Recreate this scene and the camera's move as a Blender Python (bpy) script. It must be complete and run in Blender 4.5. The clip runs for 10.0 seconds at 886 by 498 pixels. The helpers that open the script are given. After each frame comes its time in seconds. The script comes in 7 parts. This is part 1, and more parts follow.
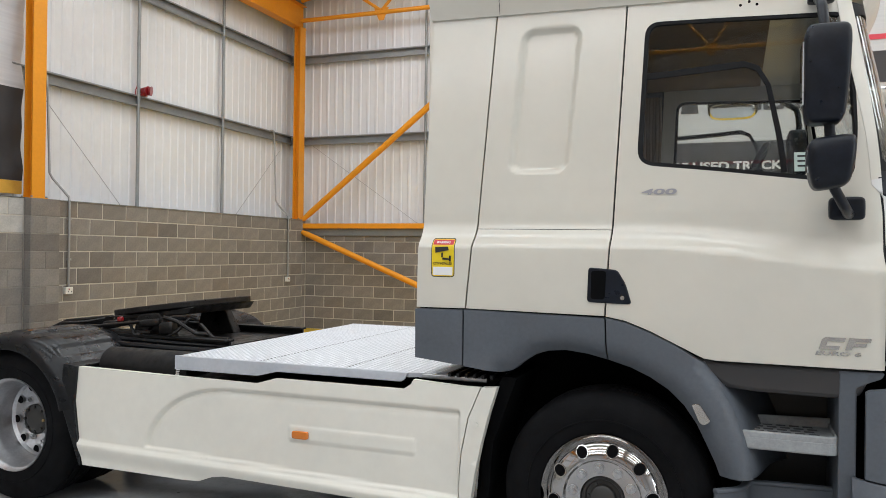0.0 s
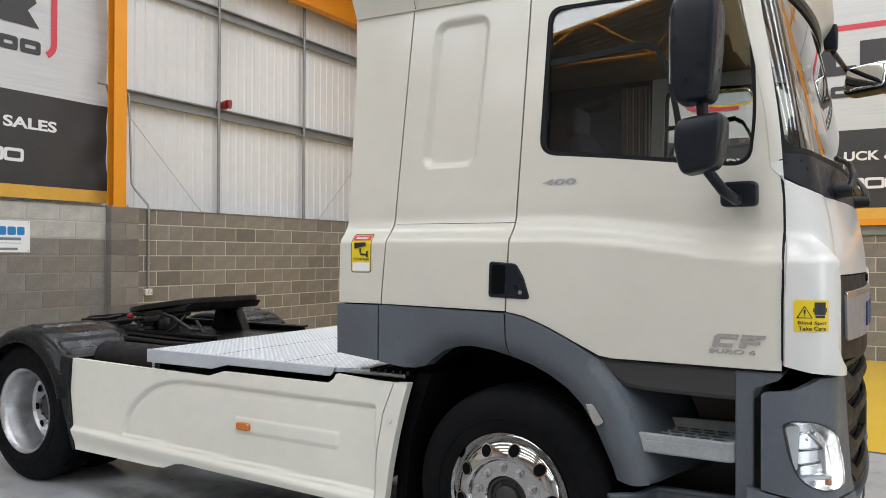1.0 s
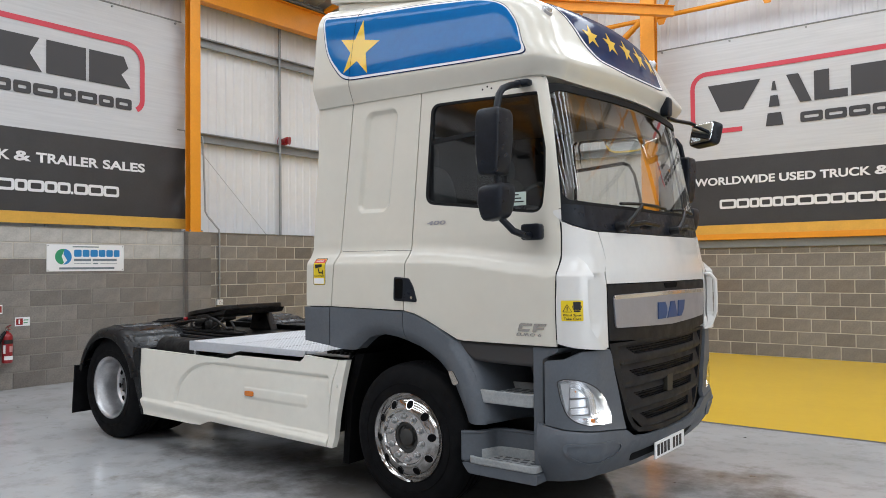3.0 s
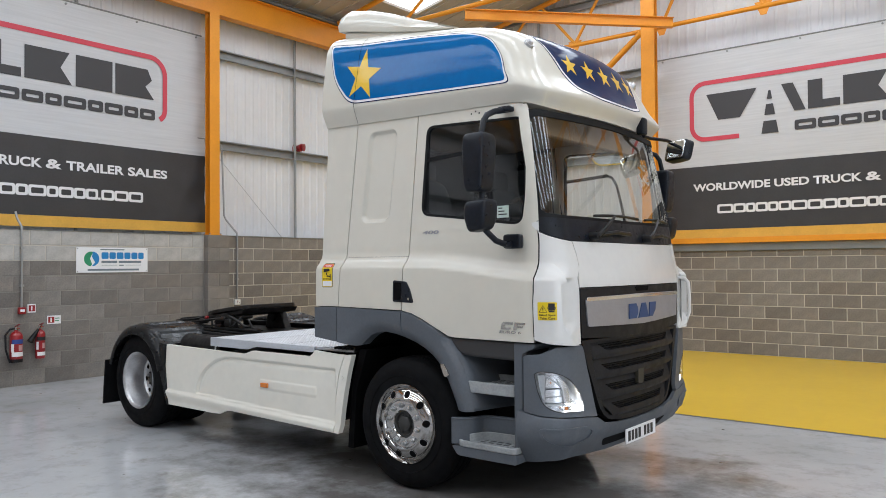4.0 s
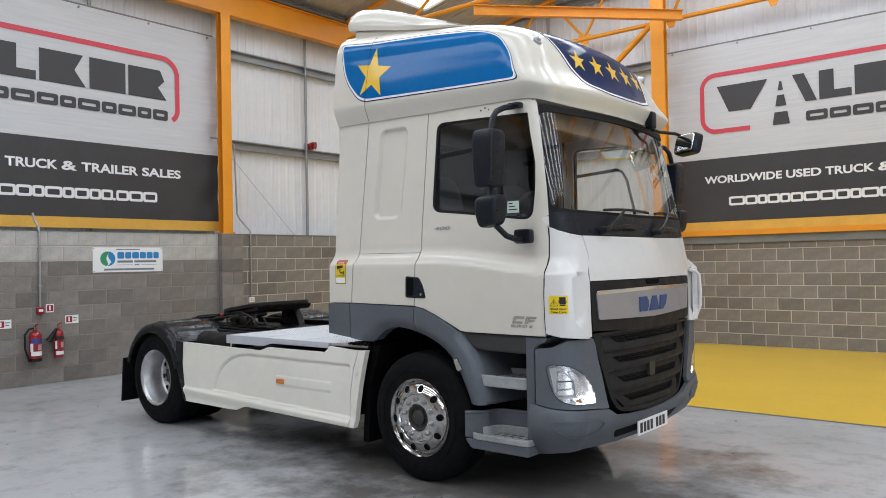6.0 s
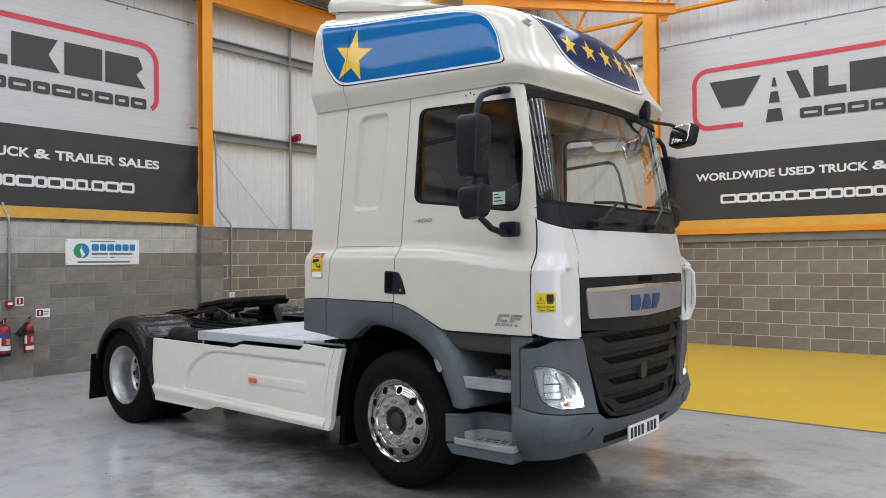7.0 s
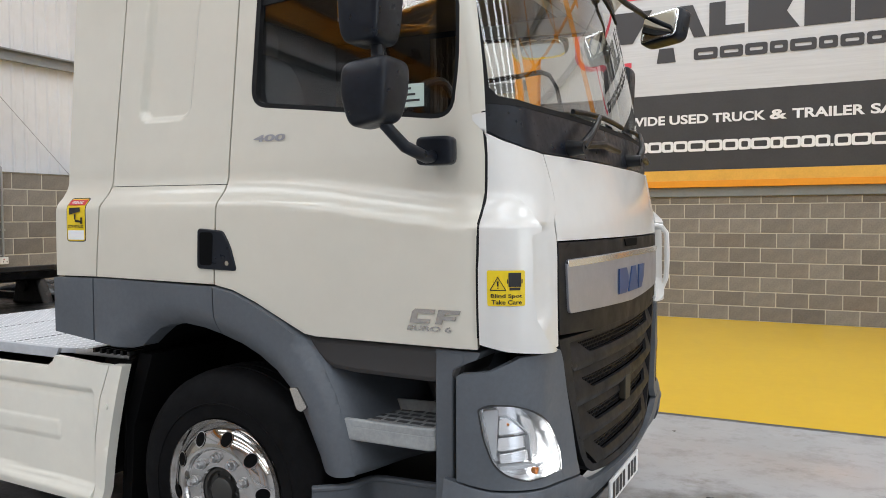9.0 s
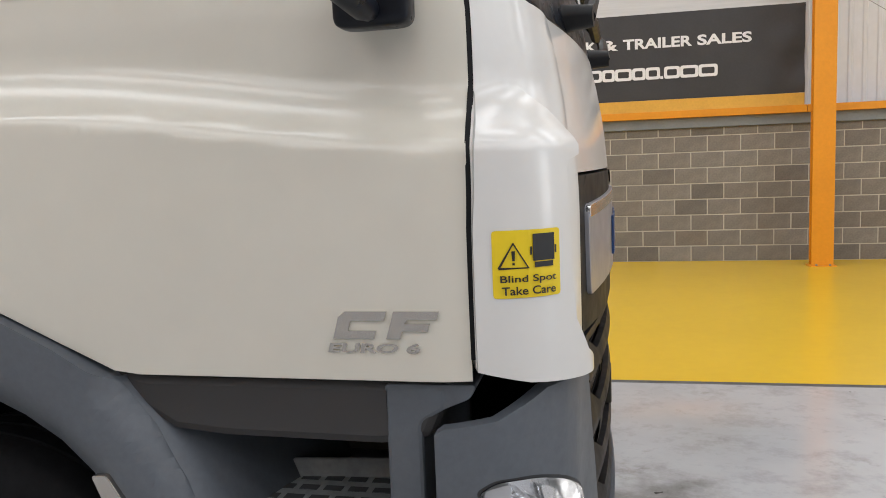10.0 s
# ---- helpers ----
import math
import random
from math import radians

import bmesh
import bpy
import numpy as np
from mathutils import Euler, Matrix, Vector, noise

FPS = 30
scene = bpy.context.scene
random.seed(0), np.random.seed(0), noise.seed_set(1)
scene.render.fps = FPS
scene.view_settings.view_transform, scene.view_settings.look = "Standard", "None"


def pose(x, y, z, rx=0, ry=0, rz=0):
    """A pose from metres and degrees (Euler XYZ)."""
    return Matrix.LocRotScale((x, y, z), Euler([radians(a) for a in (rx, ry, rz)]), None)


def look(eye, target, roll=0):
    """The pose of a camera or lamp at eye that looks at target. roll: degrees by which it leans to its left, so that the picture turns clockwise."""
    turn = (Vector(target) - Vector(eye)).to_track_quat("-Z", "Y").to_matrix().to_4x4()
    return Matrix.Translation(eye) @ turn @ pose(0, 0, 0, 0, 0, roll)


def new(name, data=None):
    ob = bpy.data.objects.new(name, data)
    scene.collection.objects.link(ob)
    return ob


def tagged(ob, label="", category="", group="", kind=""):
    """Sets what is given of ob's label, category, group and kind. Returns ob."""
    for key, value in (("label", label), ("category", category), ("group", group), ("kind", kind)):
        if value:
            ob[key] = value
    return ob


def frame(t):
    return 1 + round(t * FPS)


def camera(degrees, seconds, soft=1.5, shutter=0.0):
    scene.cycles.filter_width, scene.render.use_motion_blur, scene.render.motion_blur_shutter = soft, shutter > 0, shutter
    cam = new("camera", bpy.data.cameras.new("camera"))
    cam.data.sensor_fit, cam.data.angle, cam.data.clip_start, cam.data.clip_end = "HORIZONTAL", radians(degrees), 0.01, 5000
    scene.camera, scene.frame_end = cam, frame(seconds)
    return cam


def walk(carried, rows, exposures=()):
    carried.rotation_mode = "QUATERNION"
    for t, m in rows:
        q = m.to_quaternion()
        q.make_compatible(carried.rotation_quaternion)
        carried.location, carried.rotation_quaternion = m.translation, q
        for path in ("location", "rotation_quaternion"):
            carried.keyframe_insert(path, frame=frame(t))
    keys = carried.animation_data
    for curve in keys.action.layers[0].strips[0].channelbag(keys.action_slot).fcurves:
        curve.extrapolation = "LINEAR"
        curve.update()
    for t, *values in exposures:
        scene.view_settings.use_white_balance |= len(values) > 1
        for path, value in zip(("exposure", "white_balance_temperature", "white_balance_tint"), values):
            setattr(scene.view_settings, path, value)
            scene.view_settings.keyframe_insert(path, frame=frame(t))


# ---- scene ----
cam = camera(60.0, 10.0, soft=0.9)
PATH = [
    (0, (0.113, 0.005, 1.661), (-0.598, 1.875, 1.666), 0.7),
    (0.5, (0.592, 0.289, 1.647), (-0.301, 2.078, 1.653), 0.4),
    (1, (1.092, 0.485, 1.621), (0.071, 2.205, 1.636), 0.2),
    (1.5, (1.572, 0.387, 1.624), (0.453, 2.044, 1.645), -0.4),
    (2, (2.067, 0.273, 1.648), (0.884, 1.885, 1.671), -1.0),
    (2.5, (2.531, -0.016, 1.652), (1.328, 1.581, 1.69), -0.8),
    (4, (3.45, -0.706, 1.699), (2.199, 0.853, 1.743), -0.4),
    (4.5, (3.497, -0.756, 1.708), (2.234, 0.794, 1.746), -0.7),
    (5, (3.503, -0.764, 1.704), (2.232, 0.78, 1.74), -0.9),
    (5.5, (3.501, -0.766, 1.702), (2.224, 0.773, 1.737), -1.1),
    (7, (3.325, -0.469, 1.674), (2.072, 1.089, 1.7), -0.5),
    (7.5, (3.031, -0.078, 1.654), (1.814, 1.509, 1.68), 0.3),
    (8, (2.664, 0.334, 1.641), (1.494, 1.956, 1.656), 0.3),
    (8.5, (2.257, 0.843, 1.646), (1.173, 2.524, 1.629), 0.1),
    (9, (1.782, 1.3, 1.632), (0.877, 3.082, 1.55), -0.2),
    (9.5, (1.362, 1.854, 1.609), (0.686, 3.729, 1.454), -0.9),
    (10, (0.948, 2.342, 1.574), (0.53, 4.285, 1.353), -2.2),
]
walk(cam, [(t, look(eye, target, roll)) for t, eye, target, roll in PATH],
     exposures=[(0, -0.10, 6480, 10), (1.0, -0.14, 6420, 10), (2.5, -0.22, 6360, 11), (4.5, -0.29, 6180, 11), (7.0, -0.28, 6190, 11), (8.5, -0.23, 6320, 11), (9.2, -0.13, 6480, 11), (10, -0.27, 6660, 13)])

# ---- light ----
world = bpy.data.worlds.new("daylight")
scene.world = world
world.use_nodes = True
wn = world.node_tree
sky = wn.nodes.new("ShaderNodeTexSky")
sky.sky_type = "NISHITA"
sky.sun_disc = False
sky.sun_elevation = radians(48)
sky.sun_rotation = radians(120)
wn.links.new(sky.outputs["Color"], wn.nodes["Background"].inputs["Color"])
wn.nodes["Background"].inputs["Strength"].default_value = 0.12

EAVE_X, EAVE_Z, PITCH, RIDGE_X = -8.95, 6.95, 0.20, 3.9
FAR_X = 2 * RIDGE_X - EAVE_X
BACK_Y, GABLE_Y = -15.0, 14.40
STRIPS = (11.5, 8.1, 4.7, 1.3, -2.1, -5.5, -8.9)
SKY_POWER = 160.0


def roof_z(x):
    return EAVE_Z + PITCH * (min(x, 2 * RIDGE_X - x) - EAVE_X)


def daylight(name, m, sx, sy, power, colour):
    lamp = bpy.data.lights.new(name, "AREA")
    lamp.shape, lamp.size, lamp.size_y = "RECTANGLE", sx, sy
    lamp.energy, lamp.color = power, colour
    ob = new(name, lamp)
    ob.matrix_world = m
    return ob


# daylight through the rooflight strips, one lamp a strip and slope
for yy, clear in zip(STRIPS, (1.35, 1.25, 0.85, 0.75, 0.9, 1.25, 1.6)):
    for xm, lean in ((-2.2, math.atan(PITCH)), (10.0, -math.atan(PITCH))):
        if xm > 5 and (yy > 9 or yy < -6):
            continue
        daylight("rooflight_daylight", Matrix.Translation((xm, yy, roof_z(xm) - 0.10)) @ Euler((0, -lean, 0)).to_matrix().to_4x4(),
                 10.6, 1.05, SKY_POWER * clear, (0.85, 0.93, 1.0))
# daylight through the open loading door in the long wall
daylight("door_daylight", look((FAR_X - 0.2, 1.0, 2.5), (0, 2.5, 1.4)), 5.6, 4.6, 260.0, (0.86, 0.93, 1.0))


# ---- materials ----
def mat(name, colour, rough=0.5, metal=0.0, coat=0.0, shine=0.5):
    m = bpy.data.materials.new(name)
    m.use_nodes = True
    b = m.node_tree.nodes["Principled BSDF"]
    b.inputs["Base Color"].default_value = (*colour, 1)
    b.inputs["Roughness"].default_value = rough
    b.inputs["Metallic"].default_value = metal
    b.inputs["Specular IOR Level"].default_value = shine
    b.inputs["Coat Weight"].default_value = coat
    b.inputs["Coat Roughness"].default_value = 0.06
    return m


def nodes_of(m):
    n = m.node_tree.nodes
    return n, m.node_tree.links, n["Principled BSDF"]


def noise_tex(m, scale, detail=4, rough=0.6, stretch=None):
    n, l, b = nodes_of(m)
    tc = n.new("ShaderNodeTexCoord")
    mp = n.new("ShaderNodeMapping")
    if stretch:
        mp.inputs["Scale"].default_value = stretch
    t = n.new("ShaderNodeTexNoise")
    t.inputs["Scale"].default_value = scale
    t.inputs["Detail"].default_value = detail
    t.inputs["Roughness"].default_value = rough
    l.new(tc.outputs["Object"], mp.inputs["Vector"])
    l.new(mp.outputs["Vector"], t.inputs["Vector"])
    return t


def ramp(m, src, stops):
    n, l, b = nodes_of(m)
    r = n.new("ShaderNodeValToRGB")
    e = r.color_ramp.elements
    while len(e) < len(stops):
        e.new(0.5)
    for el, (p, c) in zip(e, stops):
        el.position = p
        el.color = (*c, 1) if len(c) == 3 else c
    l.new(src, r.inputs["Fac"])
    return r


def mix(m, fac, a, b_, kind="MIX"):
    n, l, b = nodes_of(m)
    x = n.new("ShaderNodeMix")
    x.data_type, x.blend_type = "RGBA", kind
    for sock, v in ((x.inputs[0], fac), (x.inputs[6], a), (x.inputs[7], b_)):
        if isinstance(v, (int, float)):
            sock.default_value = v
        elif isinstance(v, tuple):
            sock.default_value = (*v, 1)
        else:
            l.new(v, sock)
    return x.outputs[2]


def grain(m, scale=60, strength=0.08, distance=0.004, src=None):
    n, l, b = nodes_of(m)
    t = src or noise_tex(m, scale, 6).outputs["Fac"]
    bp = n.new("ShaderNodeBump")
    bp.inputs["Strength"].default_value = strength
    bp.inputs["Distance"].default_value = distance
    l.new(t, bp.inputs["Height"])
    l.new(bp.outputs["Normal"], b.inputs["Normal"])


def vary(m, colour, amount=0.12, scale=3.0, fine=40.0, rough=None):
    """Two scales of unevenness on a base colour, and on its roughness."""
    n, l, b = nodes_of(m)
    c = [max(0, v * (1 - amount)) for v in colour]
    d = [min(1, v * (1 + amount)) for v in colour]
    big = ramp(m, noise_tex(m, scale, 5).outputs["Fac"], [(0.3, c), (0.7, d)])
    small = ramp(m, noise_tex(m, fine, 3).outputs["Fac"], [(0.3, (1 - amount,) * 3), (0.7, (1, 1, 1))])
    l.new(mix(m, 1.0, big.outputs["Color"], small.outputs["Color"], "MULTIPLY"), b.inputs["Base Color"])
    if rough:
        r = ramp(m, noise_tex(m, scale * 2.3, 5).outputs["Fac"], [(0.3, (rough[0],) * 3), (0.7, (rough[1],) * 3)])
        l.new(r.outputs["Color"], b.inputs["Roughness"])
    return m


cream = mat("cream_paint", (0.66, 0.628, 0.545), 0.34, 0, 0.7)
cream.node_tree.nodes["Principled BSDF"].inputs["Coat Roughness"].default_value = 0.15
vary(cream, (0.66, 0.628, 0.545), 0.03, 1.2, 9.0, (0.28, 0.40))
white_paint = mat("white_paint", (0.70, 0.69, 0.665), 0.34, 0, 0.8)
white_paint.node_tree.nodes["Principled BSDF"].inputs["Coat Roughness"].default_value = 0.14
vary(white_paint, (0.70, 0.69, 0.665), 0.03, 2.0, 15.0, (0.30, 0.42))
skirt_paint = mat("skirt_paint", (0.775, 0.752, 0.672), 0.42, 0, 0.25)
vary(skirt_paint, (0.775, 0.752, 0.672), 0.04, 1.6, 12.0, (0.35, 0.5))
grey_plastic = mat("grey_plastic", (0.098, 0.110, 0.127), 0.5)
vary(grey_plastic, (0.098, 0.110, 0.127), 0.12, 2.0, 60.0, (0.42, 0.62))
grain(grey_plastic, 260, 0.06, 0.002)
step_plastic = mat("step_plastic", (0.34, 0.355, 0.36), 0.55)
vary(step_plastic, (0.34, 0.355, 0.36), 0.2, 6.0, 60.0, (0.5, 0.7))
black_plastic = mat("black_plastic", (0.007, 0.0075, 0.009), 0.45, shine=0.3)
vary(black_plastic, (0.007, 0.0075, 0.009), 0.3, 4.0, 60.0, (0.3, 0.55))
grille_plastic = mat("grille_plastic", (0.0125, 0.0125, 0.0145), 0.5, shine=0.25)
vary(grille_plastic, (0.0125, 0.0125, 0.0145), 0.35, 4.0, 50.0, (0.45, 0.65))
rubber = mat("rubber", (0.006, 0.006, 0.007), 0.75, shine=0.12)
vary(rubber, (0.006, 0.006, 0.0068), 0.35, 5.0, 90.0, (0.65, 0.9))
grain(rubber, 180, 0.1, 0.002)
seal_rubber = mat("seal_rubber", (0.008, 0.008, 0.009), 0.6, shine=0.2)
mudguard_plastic = mat("mudguard_plastic", (0.008, 0.009, 0.010), 0.4, shine=0.28)
vary(mudguard_plastic, (0.0055, 0.006, 0.0075), 0.5, 4.0, 30.0, (0.16, 0.45))
chassis_black = mat("chassis_black", (0.007, 0.007, 0.008), 0.5, shine=0.3)
vary(chassis_black, (0.008, 0.0075, 0.0075), 0.5, 6.0, 40.0, (0.35, 0.75))
grease = mat("greasy_steel", (0.02, 0.019, 0.018), 0.35, 0.4)
vary(grease, (0.020, 0.018, 0.017), 0.5, 9.0, 60.0, (0.25, 0.6))
# near-black; in the grille, handle, door and rims it stands for shade in openings
void_black = mat("wheelhouse_and_void_black", (0.003, 0.003, 0.0033), 0.9, shine=0.1)
gap_black = mat("gap_black", (0.004, 0.004, 0.0045), 0.8, shine=0.15)
alloy = mat("polished_alloy", (0.78, 0.78, 0.79), 0.13, 1.0)
vary(alloy, (0.48, 0.47, 0.46), 0.06, 8.0, 40.0, (0.05, 0.13))
dull_alloy = mat("dull_alloy", (0.62, 0.62, 0.62), 0.38, 1.0)
vary(dull_alloy, (0.60, 0.60, 0.61), 0.15, 8.0, 50.0, (0.28, 0.5))
hub_metal = mat("hub_metal", (0.06, 0.058, 0.055), 0.5, 0.5)
tread_raised = mat("tread_raised", (0.80, 0.82, 0.85), 0.4, 0.4)
tread_alloy = mat("tread_plate", (0.66, 0.68, 0.71), 0.5, 0.35)
vary(tread_alloy, (0.54, 0.565, 0.61), 0.08, 4.0, 40.0, (0.40, 0.55))
chrome = mat("chrome", (0.52, 0.49, 0.45), 0.2, 1.0)
badge_silver = mat("badge_silver", (0.36, 0.36, 0.39), 0.36, 0.45)
vary(badge_silver, (0.36, 0.36, 0.39), 0.06, 5.0, 60.0, (0.28, 0.42))
blue_badge = mat("blue_badge", (0.02, 0.06, 0.17), 0.35)
mirror_plastic = mat("mirror_plastic", (0.006, 0.0085, 0.015), 0.33, shine=0.3)
vary(mirror_plastic, (0.006, 0.0085, 0.015), 0.35, 9.0, 60.0, (0.24, 0.5))
mirror_glass = mat("mirror_glass", (0.85, 0.86, 0.86), 0.02, 1.0)
amber = mat("amber_lens", (0.62, 0.17, 0.01), 0.2, 0, 0.6)
lens_back = mat("headlight_reflector", (0.62, 0.63, 0.65), 0.24, 0.85)
lamp_chrome = mat("lamp_chrome", (0.88, 0.89, 0.90), 0.16, 0.95)
lens_edge = mat("headlight_black", (0.02, 0.02, 0.022), 0.4)
lens_grey = mat("headlight_bezel", (0.42, 0.43, 0.44), 0.3, 0.4)
blue_vinyl = mat("blue_vinyl", (0.0, 0.135, 0.40), 0.5, 0, 0.35, 0.05)
vary(blue_vinyl, (0.0, 0.135, 0.40), 0.10, 1.5, 20.0, (0.45, 0.55))
navy_vinyl = mat("navy_vinyl", (0.004, 0.020, 0.085), 0.5, 0, 0.35, 0.05)
vary(navy_vinyl, (0.004, 0.020, 0.085), 0.10, 1.5, 20.0, (0.45, 0.55))
star_yellow = mat("yellow_vinyl", (0.80, 0.50, 0.015), 0.35, 0, 0.4)
line_white = mat("white_vinyl", (0.8, 0.8, 0.82), 0.35)
sticker_yellow = mat("sticker_yellow", (0.80, 0.58, 0.012), 0.4)
sticker_red = mat("sticker_red", (0.60, 0.03, 0.04), 0.4)
print_black = mat("print_black", (0.015, 0.015, 0.015), 0.5)
print_white = mat("print_white", (0.82, 0.82, 0.82), 0.5)
trim_brown = mat("cab_trim", (0.20, 0.13, 0.07), 0.8)
vary(trim_brown, (0.20, 0.13, 0.07), 0.25, 3.0, 30.0)
trim_grey = mat("cab_trim_grey", (0.04, 0.04, 0.042), 0.75)
vary(trim_grey, (0.04, 0.04, 0.042), 0.2, 4.0, 50.0)
seat_cloth = mat("seat_cloth", (0.035, 0.036, 0.04), 0.9)
fire_red = mat("fire_red", (0.30, 0.012, 0.016), 0.3, 0, 0.4)
vary(fire_red, (0.30, 0.012, 0.016), 0.12, 14.0, 60.0)
socket_white = mat("socket_white", (0.7, 0.69, 0.66), 0.5)
galv = mat("galvanised_steel", (0.30, 0.31, 0.31), 0.5, 0.5)
vary(galv, (0.30, 0.31, 0.31), 0.12, 3.0, 60.0, (0.42, 0.6))
conduit_grey = mat("conduit_grey", (0.34, 0.34, 0.33), 0.45, 0.5)
orange = mat("orange_paint", (0.80, 0.31, 0.012), 0.45)
vary(orange, (0.80, 0.31, 0.012), 0.07, 1.3, 25.0, (0.38, 0.55))
amber_trim = mat("banner_yellow", (0.72, 0.40, 0.06), 0.5)
vary(amber_trim, (0.72, 0.40, 0.06), 0.08, 3.0, 40.0)
flash_grey = mat("flashing_grey", (0.24, 0.26, 0.27), 0.5, 0.3)
vary(flash_grey, (0.24, 0.26, 0.27), 0.1, 2.0, 40.0)

cladding = mat("white_cladding", (0.70, 0.69, 0.68), 0.45)
vary(cladding, (0.71, 0.71, 0.72), 0.05, 0.5, 7.0, (0.36, 0.55))
roof_liner = mat("roof_liner", (0.46, 0.43, 0.39), 0.6)
vary(roof_liner, (0.46, 0.43, 0.39), 0.08, 0.6, 8.0)

# concrete blocks, each a little different
block = mat("concrete_block", (0.26, 0.235, 0.20), 0.85)
n_, l_, b_ = nodes_of(block)
info = n_.new("ShaderNodeObjectInfo")
tone = ramp(block, info.outputs["Random"], [(0.0, (0.165, 0.150, 0.136)), (0.12, (0.205, 0.187, 0.168)), (0.5, (0.232, 0.213, 0.192)), (0.85, (0.262, 0.243, 0.221)), (1.0, (0.206, 0.178, 0.152))])
speck = ramp(block, noise_tex(block, 55, 6, 0.7).outputs["Fac"], [(0.25, (0.72, 0.72, 0.72)), (0.75, (1.15, 1.14, 1.12))])
blot = ramp(block, noise_tex(block, 3.5, 5).outputs["Fac"], [(0.3, (0.78, 0.78, 0.79)), (0.7, (1.10, 1.09, 1.07))])
c1 = mix(block, 1.0, tone.outputs["Color"], speck.outputs["Color"], "MULTIPLY")
l_.new(mix(block, 1.0, c1, blot.outputs["Color"], "MULTIPLY"), b_.inputs["Base Color"])
grain(block, 90, 0.5, 0.004)
mortar = mat("mortar", (0.54, 0.503, 0.435), 0.9)
vary(mortar, (0.54, 0.503, 0.435), 0.14, 2.0, 70.0)
dull_mortar = mat("dull_mortar", (0.27, 0.25, 0.22), 0.9)
vary(dull_mortar, (0.27, 0.25, 0.22), 0.25, 1.5, 60.0)
pale_block = mat("limewashed_block", (0.46, 0.44, 0.41), 0.85)
vary(pale_block, (0.46, 0.445, 0.415), 0.16, 5.0, 60.0)
grain(pale_block, 90, 0.5, 0.004)

# painted concrete floor: worn grey, with damp patches that shine
floor_grey = mat("grey_floor_paint", (0.29, 0.295, 0.30), 0.3, shine=0.42)
n_, l_, b_ = nodes_of(floor_grey)
f1 = ramp(floor_grey, noise_tex(floor_grey, 0.55, 7, 0.62).outputs["Fac"], [(0.28, (0.345, 0.343, 0.342)), (0.52, (0.425, 0.431, 0.443)), (0.75, (0.475, 0.481, 0.494))])
f2 = ramp(floor_grey, noise_tex(floor_grey, 3.2, 10, 0.72).outputs["Fac"], [(0.30, (0.74, 0.73, 0.715)), (0.50, (1, 1, 1))])
f3 = ramp(floor_grey, noise_tex(floor_grey, 2.3, 8, 0.75).outputs["Fac"], [(0.58, (1, 1, 1)), (0.72, (0.72, 0.67, 0.61))])
fc = mix(floor_grey, 1.0, mix(floor_grey, 1.0, f1.outputs["Color"], f2.outputs["Color"], "MULTIPLY"), f3.outputs["Color"], "MULTIPLY")
# a ragged oily, damp patch, with the parked truck's shade painted into its colour
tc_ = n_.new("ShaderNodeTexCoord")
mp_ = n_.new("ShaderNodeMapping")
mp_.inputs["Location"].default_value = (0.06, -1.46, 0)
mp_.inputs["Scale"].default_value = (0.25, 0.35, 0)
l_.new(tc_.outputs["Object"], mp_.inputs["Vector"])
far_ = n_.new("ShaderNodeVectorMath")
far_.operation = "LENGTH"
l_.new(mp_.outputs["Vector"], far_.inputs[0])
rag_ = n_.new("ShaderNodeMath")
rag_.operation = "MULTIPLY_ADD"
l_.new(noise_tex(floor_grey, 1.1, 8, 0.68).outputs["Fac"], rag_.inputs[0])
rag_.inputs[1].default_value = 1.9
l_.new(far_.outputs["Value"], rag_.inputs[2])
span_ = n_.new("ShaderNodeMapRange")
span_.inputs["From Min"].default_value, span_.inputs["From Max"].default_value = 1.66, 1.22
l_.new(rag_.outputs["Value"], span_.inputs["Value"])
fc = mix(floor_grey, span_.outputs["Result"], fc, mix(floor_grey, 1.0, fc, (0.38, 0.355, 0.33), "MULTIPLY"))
chip = ramp(floor_grey, noise_tex(floor_grey, 9.0, 3, 0.5).outputs["Fac"], [(0.735, (1, 1, 1)), (0.75, (0.30, 0.28, 0.26))])
rust = ramp(floor_grey, noise_tex(floor_grey, 1.35, 5, 0.6).outputs["Fac"], [(0.66, (1, 1, 1)), (0.80, (1.0, 0.90, 0.76))])
fc = mix(floor_grey, 1.0, mix(floor_grey, 1.0, fc, chip.outputs["Color"], "MULTIPLY"), rust.outputs["Color"], "MULTIPLY")
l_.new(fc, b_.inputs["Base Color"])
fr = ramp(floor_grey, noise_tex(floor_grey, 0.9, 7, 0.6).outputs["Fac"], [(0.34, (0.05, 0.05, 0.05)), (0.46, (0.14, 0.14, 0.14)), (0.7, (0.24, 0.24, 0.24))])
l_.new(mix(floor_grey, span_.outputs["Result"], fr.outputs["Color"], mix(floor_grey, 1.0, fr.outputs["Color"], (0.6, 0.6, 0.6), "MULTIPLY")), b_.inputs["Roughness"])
grain(floor_grey, 35, 0.05, 0.002)
floor_yellow = mat("yellow_floor_paint", (0.72, 0.45, 0.012), 0.25)
vary(floor_yellow, (0.74, 0.475, 0.03), 0.03, 0.5, 9.0, (0.24, 0.27))

